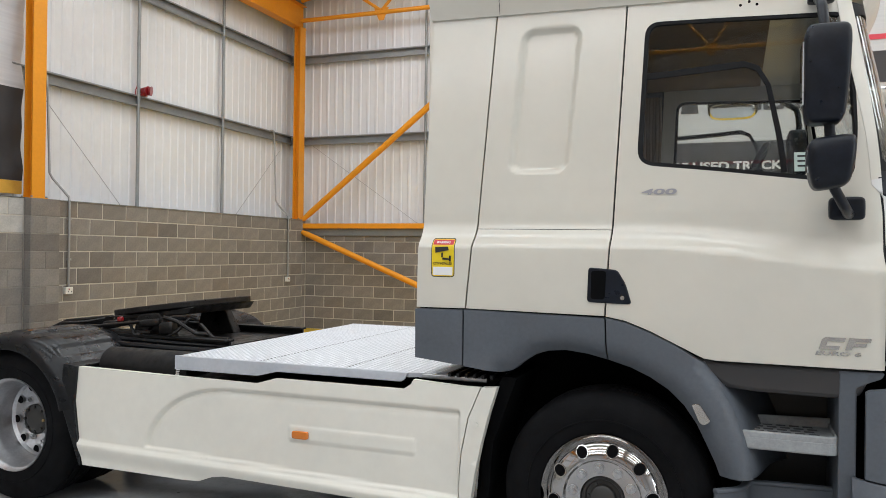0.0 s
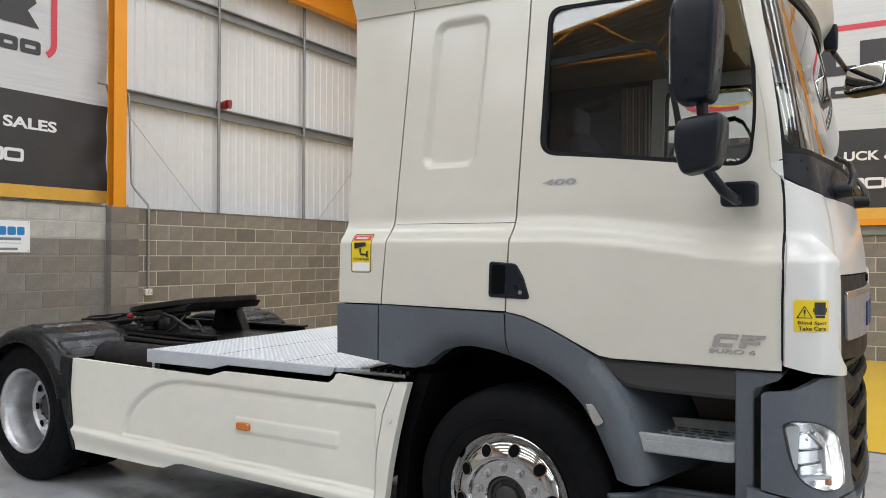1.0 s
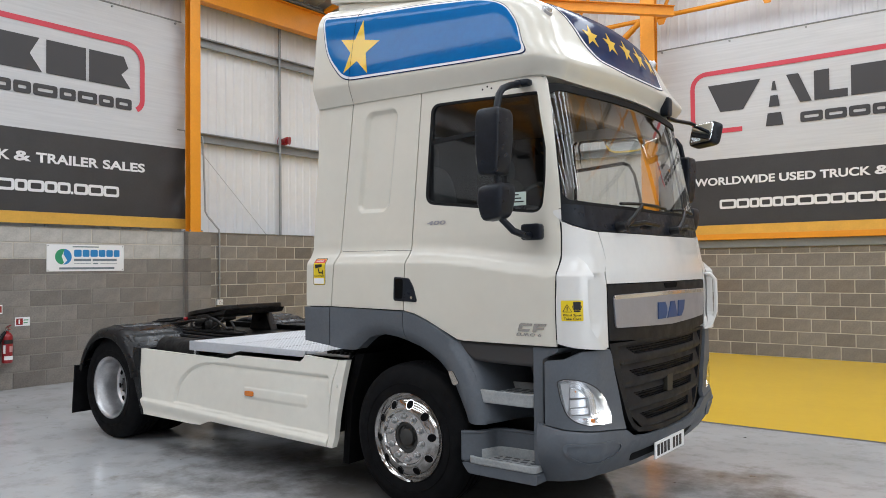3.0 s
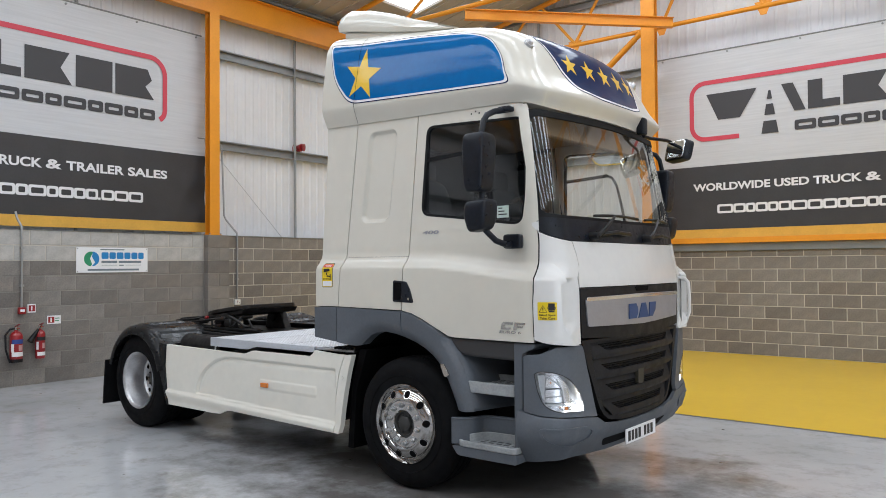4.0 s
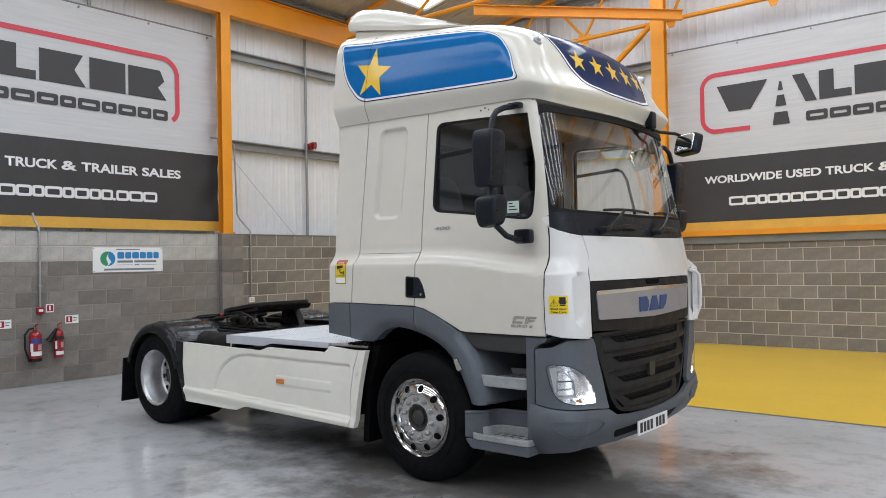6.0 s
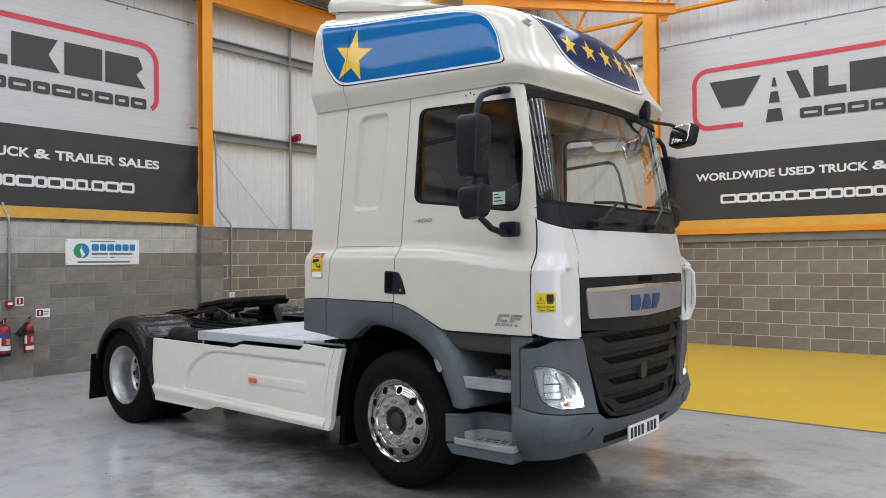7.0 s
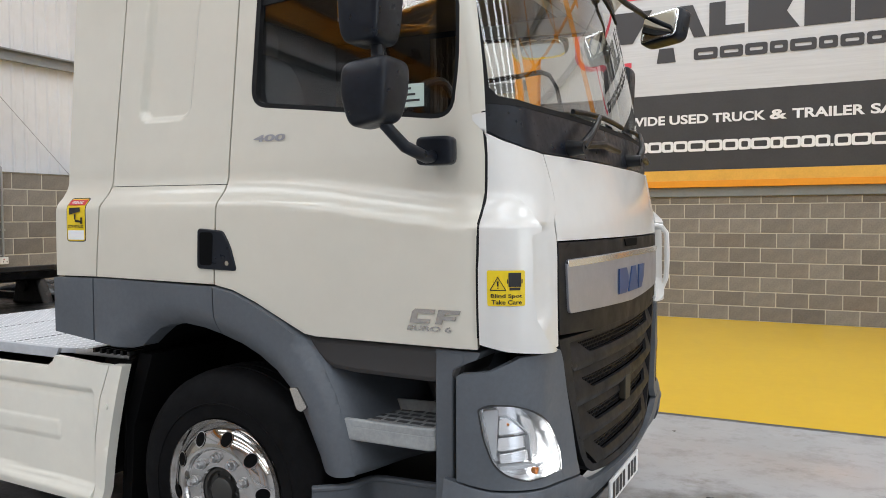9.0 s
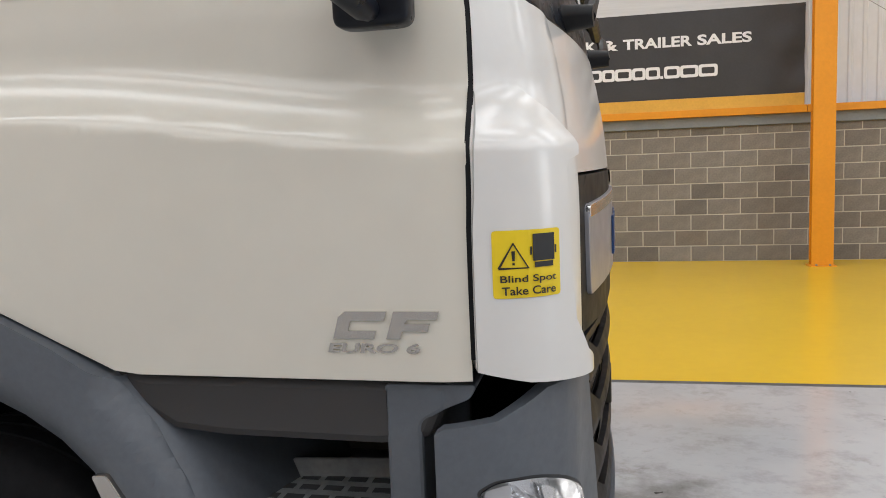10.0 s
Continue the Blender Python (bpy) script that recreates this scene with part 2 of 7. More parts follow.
# woven banner cloth
banner_grey = mat("banner_silver", (0.47, 0.475, 0.485), 0.42)
n_, l_, b_ = nodes_of(banner_grey)
st = ramp(banner_grey, noise_tex(banner_grey, 2.0, 6, 0.6, (0.5, 0.5, 14)).outputs["Fac"], [(0.3, (0.52, 0.527, 0.545)), (0.7, (0.605, 0.613, 0.63))])
l_.new(st.outputs["Color"], b_.inputs["Base Color"])
grain(banner_grey, 1.3, 0.25, 0.05)
banner_dark = mat("banner_charcoal", (0.040, 0.039, 0.041), 0.5)
vary(banner_dark, (0.041, 0.040, 0.042), 0.12, 2.0, 30.0)
banner_ink = mat("banner_ink", (0.043, 0.042, 0.046), 0.5)
banner_red = mat("banner_red", (0.60, 0.055, 0.085), 0.5)
banner_white = mat("banner_white", (0.78, 0.78, 0.79), 0.5)

glow = mat("rooflight_sheet", (0.8, 0.8, 0.8), 0.5)
n_, l_, b_ = nodes_of(glow)
b_.inputs["Emission Color"].default_value = (0.93, 0.97, 1.0, 1)
b_.inputs["Emission Strength"].default_value = 2.6


def glass_mat(name, tint, gloss=1.0):
    """A sheet of real glass; the tint is that of one passage through a face."""
    m = mat(name, tint, 0.0)
    b = m.node_tree.nodes["Principled BSDF"]
    b.inputs["Transmission Weight"].default_value = 1.0
    b.inputs["IOR"].default_value = 1.47
    return m


door_glass = glass_mat("tinted_door_glass", (0.80, 0.83, 0.82))
screen_glass = glass_mat("windscreen_glass", (0.885, 0.905, 0.89))
lamp_glass = glass_mat("lamp_lens_glass", (0.98, 0.98, 0.985))


# ---- building tools ----
def empty(name, x, y, z, rz=0.0):
    ob = new(name)
    ob.matrix_world = pose(x, y, z, 0, 0, rz)
    return ob


def finish(ob, smooth=35, bevel=0.0, seg=2):
    me = ob.data
    if smooth:
        me.shade_smooth()
        me.set_sharp_from_angle(angle=radians(smooth))
    if bevel:
        md = ob.modifiers.new("edge", "BEVEL")
        md.width, md.segments, md.limit_method, md.angle_limit = bevel, seg, "ANGLE", radians(38)
        md.harden_normals = False
    return ob


def part(name, bm, material, parent=None, label="", smooth=35, bevel=0.0, seg=2):
    """One mesh object from a bmesh, under a thing or a part."""
    me = bpy.data.meshes.new(name)
    bm.normal_update()
    bm.to_mesh(me)
    bm.free()
    me.materials.append(material)
    ob = new(name, me)
    if parent is not None:
        ob.parent = parent
    if label:
        tagged(ob, label)
    return finish(ob, smooth, bevel, seg)


def B():
    return bmesh.new()


def box(bm, x0, x1, y0, y1, z0, z1, m=None):
    v = [bm.verts.new((x, y, z)) for z in (z0, z1) for y in (y0, y1) for x in (x0, x1)]
    for f in ((0, 2, 3, 1), (4, 5, 7, 6), (0, 1, 5, 4), (2, 6, 7, 3), (0, 4, 6, 2), (1, 3, 7, 5)):
        bm.faces.new([v[i] for i in f])
    if m is not None:
        bmesh.ops.transform(bm, matrix=m, verts=v)
    return bm


def frame_of(d):
    d = Vector(d).normalized()
    a = Vector((0, 0, 1)) if abs(d.z) < 0.9 else Vector((1, 0, 0))
    u = d.cross(a).normalized()
    return u, d.cross(u).normalized()


def cyl(bm, p0, p1, r0, r1=None, seg=16, caps=True):
    r1 = r0 if r1 is None else r1
    p0, p1 = Vector(p0), Vector(p1)
    u, w = frame_of(p1 - p0)
    rings = []
    for p, r in ((p0, r0), (p1, r1)):
        rings.append([bm.verts.new(p + r * (math.cos(2 * math.pi * i / seg) * u + math.sin(2 * math.pi * i / seg) * w)) for i in range(seg)])
    for i in range(seg):
        bm.faces.new((rings[0][i], rings[0][(i + 1) % seg], rings[1][(i + 1) % seg], rings[1][i]))
    if caps:
        bm.faces.new(rings[0][::-1])
        bm.faces.new(rings[1])
    return bm


def sweep(bm, pts, r, seg=10, closed=False):
    """A round tube along a line of points."""
    pts = [Vector(p) for p in pts]
    k = len(pts)
    rings = []
    up = None
    for i, p in enumerate(pts):
        a = pts[i - 1] if i or closed else p
        c = pts[(i + 1) % k] if i < k - 1 or closed else p
        d = (c - a).normalized()
        if up is None:
            up, _ = frame_of(d)
        up = (up - d * up.dot(d)).normalized()
        w = d.cross(up)
        rr = r[i] if isinstance(r, (list, tuple)) else r
        rings.append([bm.verts.new(p + rr * (math.cos(2 * math.pi * j / seg) * up + math.sin(2 * math.pi * j / seg) * w)) for j in range(seg)])
    for i in range(k if closed else k - 1):
        a, c = rings[i], rings[(i + 1) % k]
        for j in range(seg):
            bm.faces.new((a[j], a[(j + 1) % seg], c[(j + 1) % seg], c[j]))
    if not closed:
        bm.faces.new(rings[0][::-1])
        bm.faces.new(rings[-1])
    return bm


def arc_pts(c, r, a0, a1, n):
    return [(c[0] + r * math.cos(radians(a0 + (a1 - a0) * i / n)), c[1] + r * math.sin(radians(a0 + (a1 - a0) * i / n))) for i in range(n + 1)]


def rounded(poly, radius, n=5):
    """Corners of a 2D outline rounded; radius: one for all, or one a corner."""
    out = []
    k = len(poly)
    for i, p in enumerate(poly):
        r = radius[i] if isinstance(radius, (list, tuple)) else radius
        p, a, c = Vector(p), Vector(poly[i - 1]), Vector(poly[(i + 1) % k])
        if r <= 0:
            out.append(tuple(p))
            continue
        da, dc = (a - p), (c - p)
        r = min(r, da.length * 0.49, dc.length * 0.49)
        s, e = p + da.normalized() * r, p + dc.normalized() * r
        for j in range(n + 1):
            t = j / n
            out.append(tuple((1 - t) ** 2 * s + 2 * t * (1 - t) * p + t * t * e))
    return out


def prism(bm, poly, axis, a0, a1):
    """A 2D outline pushed from a0 to a1 along x, y or z (outline in the other two, in order)."""
    def put(p, a):
        return {"x": (a, p[0], p[1]), "y": (p[0], a, p[1]), "z": (p[0], p[1], a)}[axis]
    lo = [bm.verts.new(put(p, a0)) for p in poly]
    hi = [bm.verts.new(put(p, a1)) for p in poly]
    k = len(poly)
    faces = [bm.faces.new(lo[::-1]), bm.faces.new(hi)]
    for i in range(k):
        faces.append(bm.faces.new((lo[i], lo[(i + 1) % k], hi[(i + 1) % k], hi[i])))
    bmesh.ops.recalc_face_normals(bm, faces=faces)
    return bm


def revolve(bm, profile, seg=48, axis_y=True):
    """A profile of (radius, along) turned about the y axis."""
    rings = []
    for r, a in profile:
        rings.append([bm.verts.new((r * math.cos(2 * math.pi * i / seg), a, r * math.sin(2 * math.pi * i / seg))) for i in range(seg)])
    for i in range(len(rings) - 1):
        for j in range(seg):
            bm.faces.new((rings[i][j], rings[i][(j + 1) % seg], rings[i + 1][(j + 1) % seg], rings[i + 1][j]))
    bmesh.ops.recalc_face_normals(bm, faces=bm.faces[:])
    return bm


def flat_mesh(poly, holes=(), step=0.0):
    """Triangles over a 2D outline with holes, cut along a grid of that step: points, faces."""
    bm = B()
    edges = []
    for loop in (poly, *holes):
        pts = []
        k = len(loop)
        for i in range(k):
            a, c = Vector(loop[i]), Vector(loop[(i + 1) % k])
            m = max(1, int((c - a).length / step)) if step else 1
            pts += [a.lerp(c, j / m) for j in range(m)]
        vs = [bm.verts.new((p.x, p.y, 0)) for p in pts]
        edges += [bm.edges.new((vs[i], vs[(i + 1) % len(vs)])) for i in range(len(vs))]
    bmesh.ops.triangle_fill(bm, edges=edges, use_beauty=True, use_dissolve=False, normal=(0, 0, 1))
    if step:
        us, ws = [p[0] for p in poly], [p[1] for p in poly]
        for lo, hi, nrm in ((min(us), max(us), (1, 0, 0)), (min(ws), max(ws), (0, 1, 0))):
            k = int((hi - lo) / step)
            for i in range(1, k + 1):
                q = lo + (hi - lo) * i / (k + 1)
                bmesh.ops.bisect_plane(bm, geom=bm.verts[:] + bm.edges[:] + bm.faces[:], dist=1e-5, plane_co=(nrm[0] * q, nrm[1] * q, 0), plane_no=nrm)
    bmesh.ops.remove_doubles(bm, verts=bm.verts[:], dist=1e-5)
    bm.normal_update()
    for f in bm.faces:
        if f.normal.z < 0:
            f.normal_flip()
    bm.verts.index_update()
    pts = [(v.co.x, v.co.y) for v in bm.verts]
    faces = [[v.index for v in f.verts] for f in bm.faces]
    bm.free()
    return pts, faces


def skin(poly, holes, put, thick, step, flip=False):
    """A bent sheet with thickness: put(u, v, depth) gives the place of a point of the outline."""
    pts, faces = flat_mesh(poly, holes, step)
    bm = B()
    top = [bm.verts.new(put(u, v, 0.0)) for u, v in pts]
    low = [bm.verts.new(put(u, v, -thick)) for u, v in pts]
    count = {}
    for f in faces:
        f = f[::-1] if flip else f
        bm.faces.new([top[i] for i in f])
        bm.faces.new([low[i] for i in reversed(f)])
        for i in range(len(f)):
            e = (f[i], f[(i + 1) % len(f)])
            count[e] = 1
    for a, c in list(count):
        if (c, a) not in count:
            bm.faces.new((top[c], top[a], low[a], low[c]))
    return bm


def writing(body, width, height, bold=0.0):
    """Letters as a flat mesh in the xz plane: from x 0 to width, z 0 to height."""
    cu = bpy.data.curves.new("letters", "FONT")
    cu.body, cu.offset, cu.resolution_u = body, bold, 4
    ob = bpy.data.objects.new("letters", cu)
    scene.collection.objects.link(ob)
    bpy.context.view_layer.update()
    me = bpy.data.meshes.new_from_object(ob.evaluated_get(bpy.context.evaluated_depsgraph_get()))
    bpy.data.objects.remove(ob)
    bpy.data.curves.remove(cu)
    bm = B()
    bm.from_mesh(me)
    bpy.data.meshes.remove(me)
    xs, ys = [v.co.x for v in bm.verts], [v.co.y for v in bm.verts]
    x0, x1, y0, y1 = min(xs), max(xs), min(ys), max(ys)
    for v in bm.verts:
        v.co = Vector(((v.co.x - x0) / (x1 - x0) * width, 0.0, (v.co.y - y0) / (y1 - y0) * height))
    bm.normal_update()
    for f in bm.faces:
        if f.normal.y > 0:
            f.normal_flip()
    return bm


def move(bm, m):
    bmesh.ops.transform(bm, matrix=m, verts=bm.verts[:])
    return bm


def smooth01(t):
    t = max(0.0, min(1.0, t))
    return t * t * (3 - 2 * t)


# ---- the hall ----
WALL_X, LEFT_TOP = -8.35, 2.28          # face and top of the block wall along the side
GABLE_FACE, GABLE_TOP = 14.10, 1.95     # face and top of the block wall under the gable
YELLOW_Y = 7.73


def sheet_floor(name, x0, x1, y0, y1, z0, z1, material, label):
    return tagged(part(name, box(B(), x0, x1, y0, y1, z0, z1), material, smooth=0), label, "floor", kind="structure")


sheet_floor("floor", EAVE_X, FAR_X, BACK_Y, YELLOW_Y, -0.12, 0.0, floor_grey, "worn grey painted concrete floor with damp patches, stains and painted shade under the truck")
sheet_floor("floor_yellow", EAVE_X, FAR_X, YELLOW_Y + 0.06, GABLE_Y, -0.12, 0.002, floor_yellow, "glossy yellow painted floor along the gable wall")
joint_dark = mat("floor_joint", (0.10, 0.098, 0.095), 0.6)
vary(joint_dark, (0.10, 0.098, 0.095), 0.25, 6.0, 60.0)
sheet_floor("floor_joint", EAVE_X, FAR_X, YELLOW_Y, YELLOW_Y + 0.06, -0.12, 0.001, joint_dark, "dark joint strip between grey and yellow floor")

# backing of the block walls, in mortar; the blocks stand proud of it
RECESS = 0.005
wall_west = tagged(part("wall_west", box(B(), EAVE_X + 0.10, WALL_X - RECESS, BACK_Y, GABLE_FACE + 0.2, 0, LEFT_TOP - 0.006), mortar, smooth=0),
                   "concrete block wall with pale mortar joints", "wall", kind="structure")
wall_north = tagged(part("wall_north", box(B(), WALL_X - RECESS, FAR_X - 0.1, GABLE_FACE + RECESS, GABLE_Y - 0.06, 0, GABLE_TOP - 0.004), mortar, smooth=0),
                    "concrete block wall under the gable with pale mortar joints", "wall", kind="structure")
wall_south = tagged(part("wall_south", box(B(), EAVE_X, FAR_X, BACK_Y - 0.2, BACK_Y, 0, 9.6), cladding, smooth=0), "plain light cladding wall", "wall", kind="structure")
bm = B()
box(bm, FAR_X - 0.1, FAR_X + 0.1, BACK_Y, -2.2, 0, EAVE_Z)
box(bm, FAR_X - 0.1, FAR_X + 0.1, 4.2, GABLE_Y, 0, EAVE_Z)
box(bm, FAR_X - 0.1, FAR_X + 0.1, -2.2, 4.2, 5.2, EAVE_Z)
wall_east = tagged(part("wall_east", bm, cladding, smooth=0), "plain light cladding wall with a loading door opening", "wall", kind="structure")


def ribbed(length, z0, z1, pitch=0.19, rib=0.045, depth=0.014):
    """Ribbed sheet along x from 0 to length in the plane y = 0, ribs towards -y; as vertex columns."""
    xs = []
    k = int(length / pitch)
    for i in range(k):
        a = i * pitch
        xs += [(a, 0.0), (a + pitch - rib - 0.030, 0.0), (a + pitch - rib - 0.012, -depth), (a + pitch - 0.018, -depth)]
    xs.append((k * pitch, 0.0))
    if k * pitch < length:
        xs.append((length, 0.0))
    return xs


def clad(name, origin, along, z0, top_of, length, label):
    """Ribbed cladding; along: unit vector in the ground; the ribs stand out to its right side."""
    bm = B()
    a = Vector((along[0], along[1], 0))
    nrm = Vector((along[1], -along[0], 0))
    lo, hi = [], []
    for u, d in ribbed(length, 0, 1):
        p = Vector(origin) + a * u - nrm * d
        lo.append(bm.verts.new((p.x, p.y, z0)))
        hi.append(bm.verts.new((p.x, p.y, top_of(p))))
    for i in range(len(lo) - 1):
        bm.faces.new((lo[i], lo[i + 1], hi[i + 1], hi[i]))
    return tagged(part(name, bm, cladding, smooth=0), label, "cladding", kind="structure")


clad("cladding_west", (EAVE_X + 0.03, BACK_Y, 0), (0, 1), LEFT_TOP - 0.02, lambda p: EAVE_Z, GABLE_Y - BACK_Y, "white ribbed steel cladding above the block wall")
clad("cladding_north", (EAVE_X + 0.03, GABLE_Y - 0.03, 0), (1, 0), GABLE_TOP - 0.02, lambda p: roof_z(p.x), FAR_X - EAVE_X, "white ribbed steel gable cladding")

# roof slopes with rooflight strips
bm = B()
HALF = 0.55
edges_y = [BACK_Y]
for yy in sorted(STRIPS):
    edges_y += [yy - HALF, yy + HALF]
edges_y.append(GABLE_Y)
for side in (0, 1):
    def rx(x):
        return x if side == 0 else 2 * RIDGE_X - x
    for i in range(len(edges_y) - 1):
        y0, y1 = edges_y[i], edges_y[i + 1]
        spans = ((EAVE_X, -7.5), (3.2, RIDGE_X)) if i % 2 else ((EAVE_X, RIDGE_X),)
        for xa, xb in spans:
            q = [(rx(xa), y0), (rx(xb), y0), (rx(xb), y1), (rx(xa), y1)]
            lo = [bm.verts.new((x, y, roof_z(x))) for x, y in q]
            hi = [bm.verts.new((x, y, roof_z(x) + 0.10)) for x, y in q]
            fs = [bm.faces.new(lo), bm.faces.new(hi[::-1])] + [bm.faces.new((lo[j], lo[(j + 1) % 4], hi[(j + 1) % 4], hi[j])) for j in range(4)]
            bmesh.ops.recalc_face_normals(bm, faces=fs)
# liner ribs under the sheets
for side in (0, 1):
    yy = BACK_Y + 0.2
    while yy < GABLE_Y - 0.1:
        if all(abs(yy - s) > HALF + 0.03 for s in STRIPS):
            xa, xb = (EAVE_X, RIDGE_X) if side == 0 else (FAR_X, RIDGE_X)
            vs = [bm.verts.new((x, yy + dy, roof_z(x) - dz)) for x in (xa, xb) for dy, dz in ((-0.02, 0.0), (-0.01, 0.02), (0.01, 0.02), (0.02, 0.0))]
            for j in range(3):
                bm.faces.new((vs[j], vs[j + 1], vs[j + 5], vs[j + 4]))
        yy += 0.333
tagged(part("ceiling", bm, roof_liner, smooth=0), "beige ribbed roof sheets seen from below", "ceiling", kind="structure")
for yy in STRIPS:
    for side in (0, 1):
        a, c = (-7.5, 3.2) if side == 0 else (2 * RIDGE_X - 3.2, 2 * RIDGE_X + 7.5)
        bm = B()
        vs = [bm.verts.new((x, y, roof_z(x) + 0.05)) for x, y in ((a, yy - HALF), (c, yy - HALF), (c, yy + HALF), (a, yy + HALF))]
        bm.faces.new(vs[::-1])
        tagged(part("rooflight", bm, glow, smooth=0), "translucent rooflight strip glowing with daylight", "rooflight", "rooflights in the roof", "structure")


# ---- steel frame ----
def i_section(bm, p0, p1, depth, width, up, tf=0.014, tw=0.010):
    """A rolled I-beam from p0 to p1; up: direction of its depth."""
    p0, p1, up = Vector(p0), Vector(p1), Vector(up)
    d = (p1 - p0).normalized()
    up = (up - d * up.dot(d)).normalized()
    s = d.cross(up)
    h, w = depth / 2, width / 2
    prof = [(-w, -h), (w, -h), (w, -h + tf), (tw, -h + tf), (tw, h - tf), (w, h - tf), (w, h), (-w, h), (-w, h - tf), (-tw, h - tf), (-tw, -h + tf), (-w, -h + tf)]
    a = [bm.verts.new(p0 + s * x + up * y) for x, y in prof]
    c = [bm.verts.new(p1 + s * x + up * y) for x, y in prof]
    fs = [bm.faces.new((a[i], a[(i + 1) % 12], c[(i + 1) % 12], c[i])) for i in range(12)]
    fs += [bm.faces.new(a[::-1]), bm.faces.new(c)]
    bmesh.ops.recalc_face_normals(bm, faces=fs)
    return bm


def column(x, y, z0, z1, depth_dir, depth, width, label):
    root = tagged(empty("steel_column", x, y, z0), label, "column", "steel columns", "structure")
    part("shaft", i_section(B(), (0, 0, 0.012), (0, 0, z1 - z0), depth, width, depth_dir), orange, root, smooth=0, bevel=0.003)
    bm = box(B(), -0.10, 0.10, -0.13, 0.13, 0, 0.012) if depth_dir[0] else box(B(), -0.17, 0.17, -0.12, 0.12, 0, 0.012)
    part("base_plate", bm, orange, root, smooth=0)
    for i in range(4):
        sx, sy = (-0.085, 0.085)[i % 2], (-0.115, 0.115)[i // 2]
        part("bolt", cyl(B(), (sx, sy, 0.012), (sx, sy, 0.034), 0.014, seg=6), galv, root, smooth=0)
    return root


for yy in (14.02, 7.513, 0.85, -5.75, -12.35):
    column(-8.495, yy, LEFT_TOP + 0.002, EAVE_Z - 0.62, (1, 0, 0), 0.15, 0.205, "orange painted steel column standing on the block wall")
for xx in (-2.745, 4.65, 10.3):
    column(xx, BACK_Y + 0.30, 0.002, roof_z(xx) - 0.15, (0, 1, 0), 0.30, 0.28, "orange painted steel column standing on the floor before the rear wall")
for xx in (-2.745, 3.79, 10.3):
    column(xx, 13.52, 0.002, roof_z(xx) - 0.15, (0, 1, 0), 0.14, 0.28, "orange painted steel column standing on the floor before the gable wall")


def beam(name, p0, p1, depth, width, material, label, up=(0, 0, 1), kind="structure"):
    return tagged(part(name, i_section(B(), p0, p1, depth, width, up), material, smooth=0, bevel=0.003), label, "beam", kind=kind)


beam("eaves_beam", (-8.57, BACK_Y, EAVE_Z - 0.37), (-8.57, GABLE_FACE + 0.15, EAVE_Z - 0.37), 0.5, 0.20, orange, "orange painted steel eaves beam")
beam("gutter_angle", (-8.50, BACK_Y, EAVE_Z - 0.06), (-8.50, GABLE_FACE, EAVE_Z - 0.06), 0.08, 0.10, flash_grey, "dark steel angle under the roof edge")
beam("plan_brace", (-2.20, 13.38, 6.30), (-4.95, 10.45, 6.30), 0.19, 0.12, orange, "orange painted diagonal steel wind beam")


def rail(name, p0, p1, label):
    """Cold-formed sheeting rail, a C section lying flat against the cladding."""
    bm = B()
    p0, p1 = Vector(p0), Vector(p1)
    d = (p1 - p0).normalized()
    s = Vector((d.y, -d.x, 0))
    prof = [(0.0, 0.0), (0.0, 0.17), (0.075, 0.17), (0.075, 0.148), (0.069, 0.148), (0.069, 0.163), (0.007, 0.163), (0.007, 0.007), (0.069, 0.007), (0.069, 0.022), (0.075, 0.022), (0.075, 0.0)]
    a = [bm.verts.new(p0 + s * x + Vector((0, 0, y))) for x, y in prof]
    c = [bm.verts.new(p1 + s * x + Vector((0, 0, y))) for x, y in prof]
    fs = [bm.faces.new((a[i], a[(i + 1) % 12], c[(i + 1) % 12], c[i])) for i in range(12)]
    bmesh.ops.recalc_face_normals(bm, faces=fs)
    return tagged(part(name, bm, galv, smooth=0), label, "sheeting rail", "sheeting rails", "structure")


for zz in (3.91, 5.63):
    rail("sheeting_rail", (-8.86, BACK_Y, zz), (-8.86, GABLE_Y - 0.1, zz), "galvanised steel sheeting rail along the cladding")
for zz in (3.88, 5.61, 7.3):
    rail("sheeting_rail", (EAVE_X + 0.1 + max(0, (zz - 6.95) / PITCH), 14.31, zz), (FAR_X - 0.3 - max(0, (zz - 6.95) / PITCH), 14.31, zz), "galvanised steel sheeting rail across the gable")

# flashing and edge beam on top of the gable's block wall
tagged(part("trim_flashing", box(B(), WALL_X, FAR_X - 0.2, 14.06, 14.30, GABLE_TOP, 2.095), flash_grey, smooth=0, bevel=0.004), "grey steel flashing on the block wall", "flashing", kind="structure")
for xa, xb in ((-8.40, -2.90), (-2.89, 3.70), (3.71, 10.66)):
    tagged(part("edge_beam", box(B(), xa, xb, 13.98, 14.12, 2.097, 2.20), orange, smooth=0, bevel=0.004), "orange painted steel edge beam", "beam", "orange edge beams", "structure")
tagged(part("trim_ledge", box(B(), EAVE_X + 0.1, WALL_X + 0.015, BACK_Y, GABLE_FACE, LEFT_TOP - 0.004, LEFT_TOP), flash_grey, smooth=0), "thin grey capping on the block wall", "capping", kind="structure")


def tube(name, p0, p1, r, material, label, category, group="", seg=14):
    return tagged(part(name, cyl(B(), p0, p1, r, seg=seg), material), label, category, group, "structure")


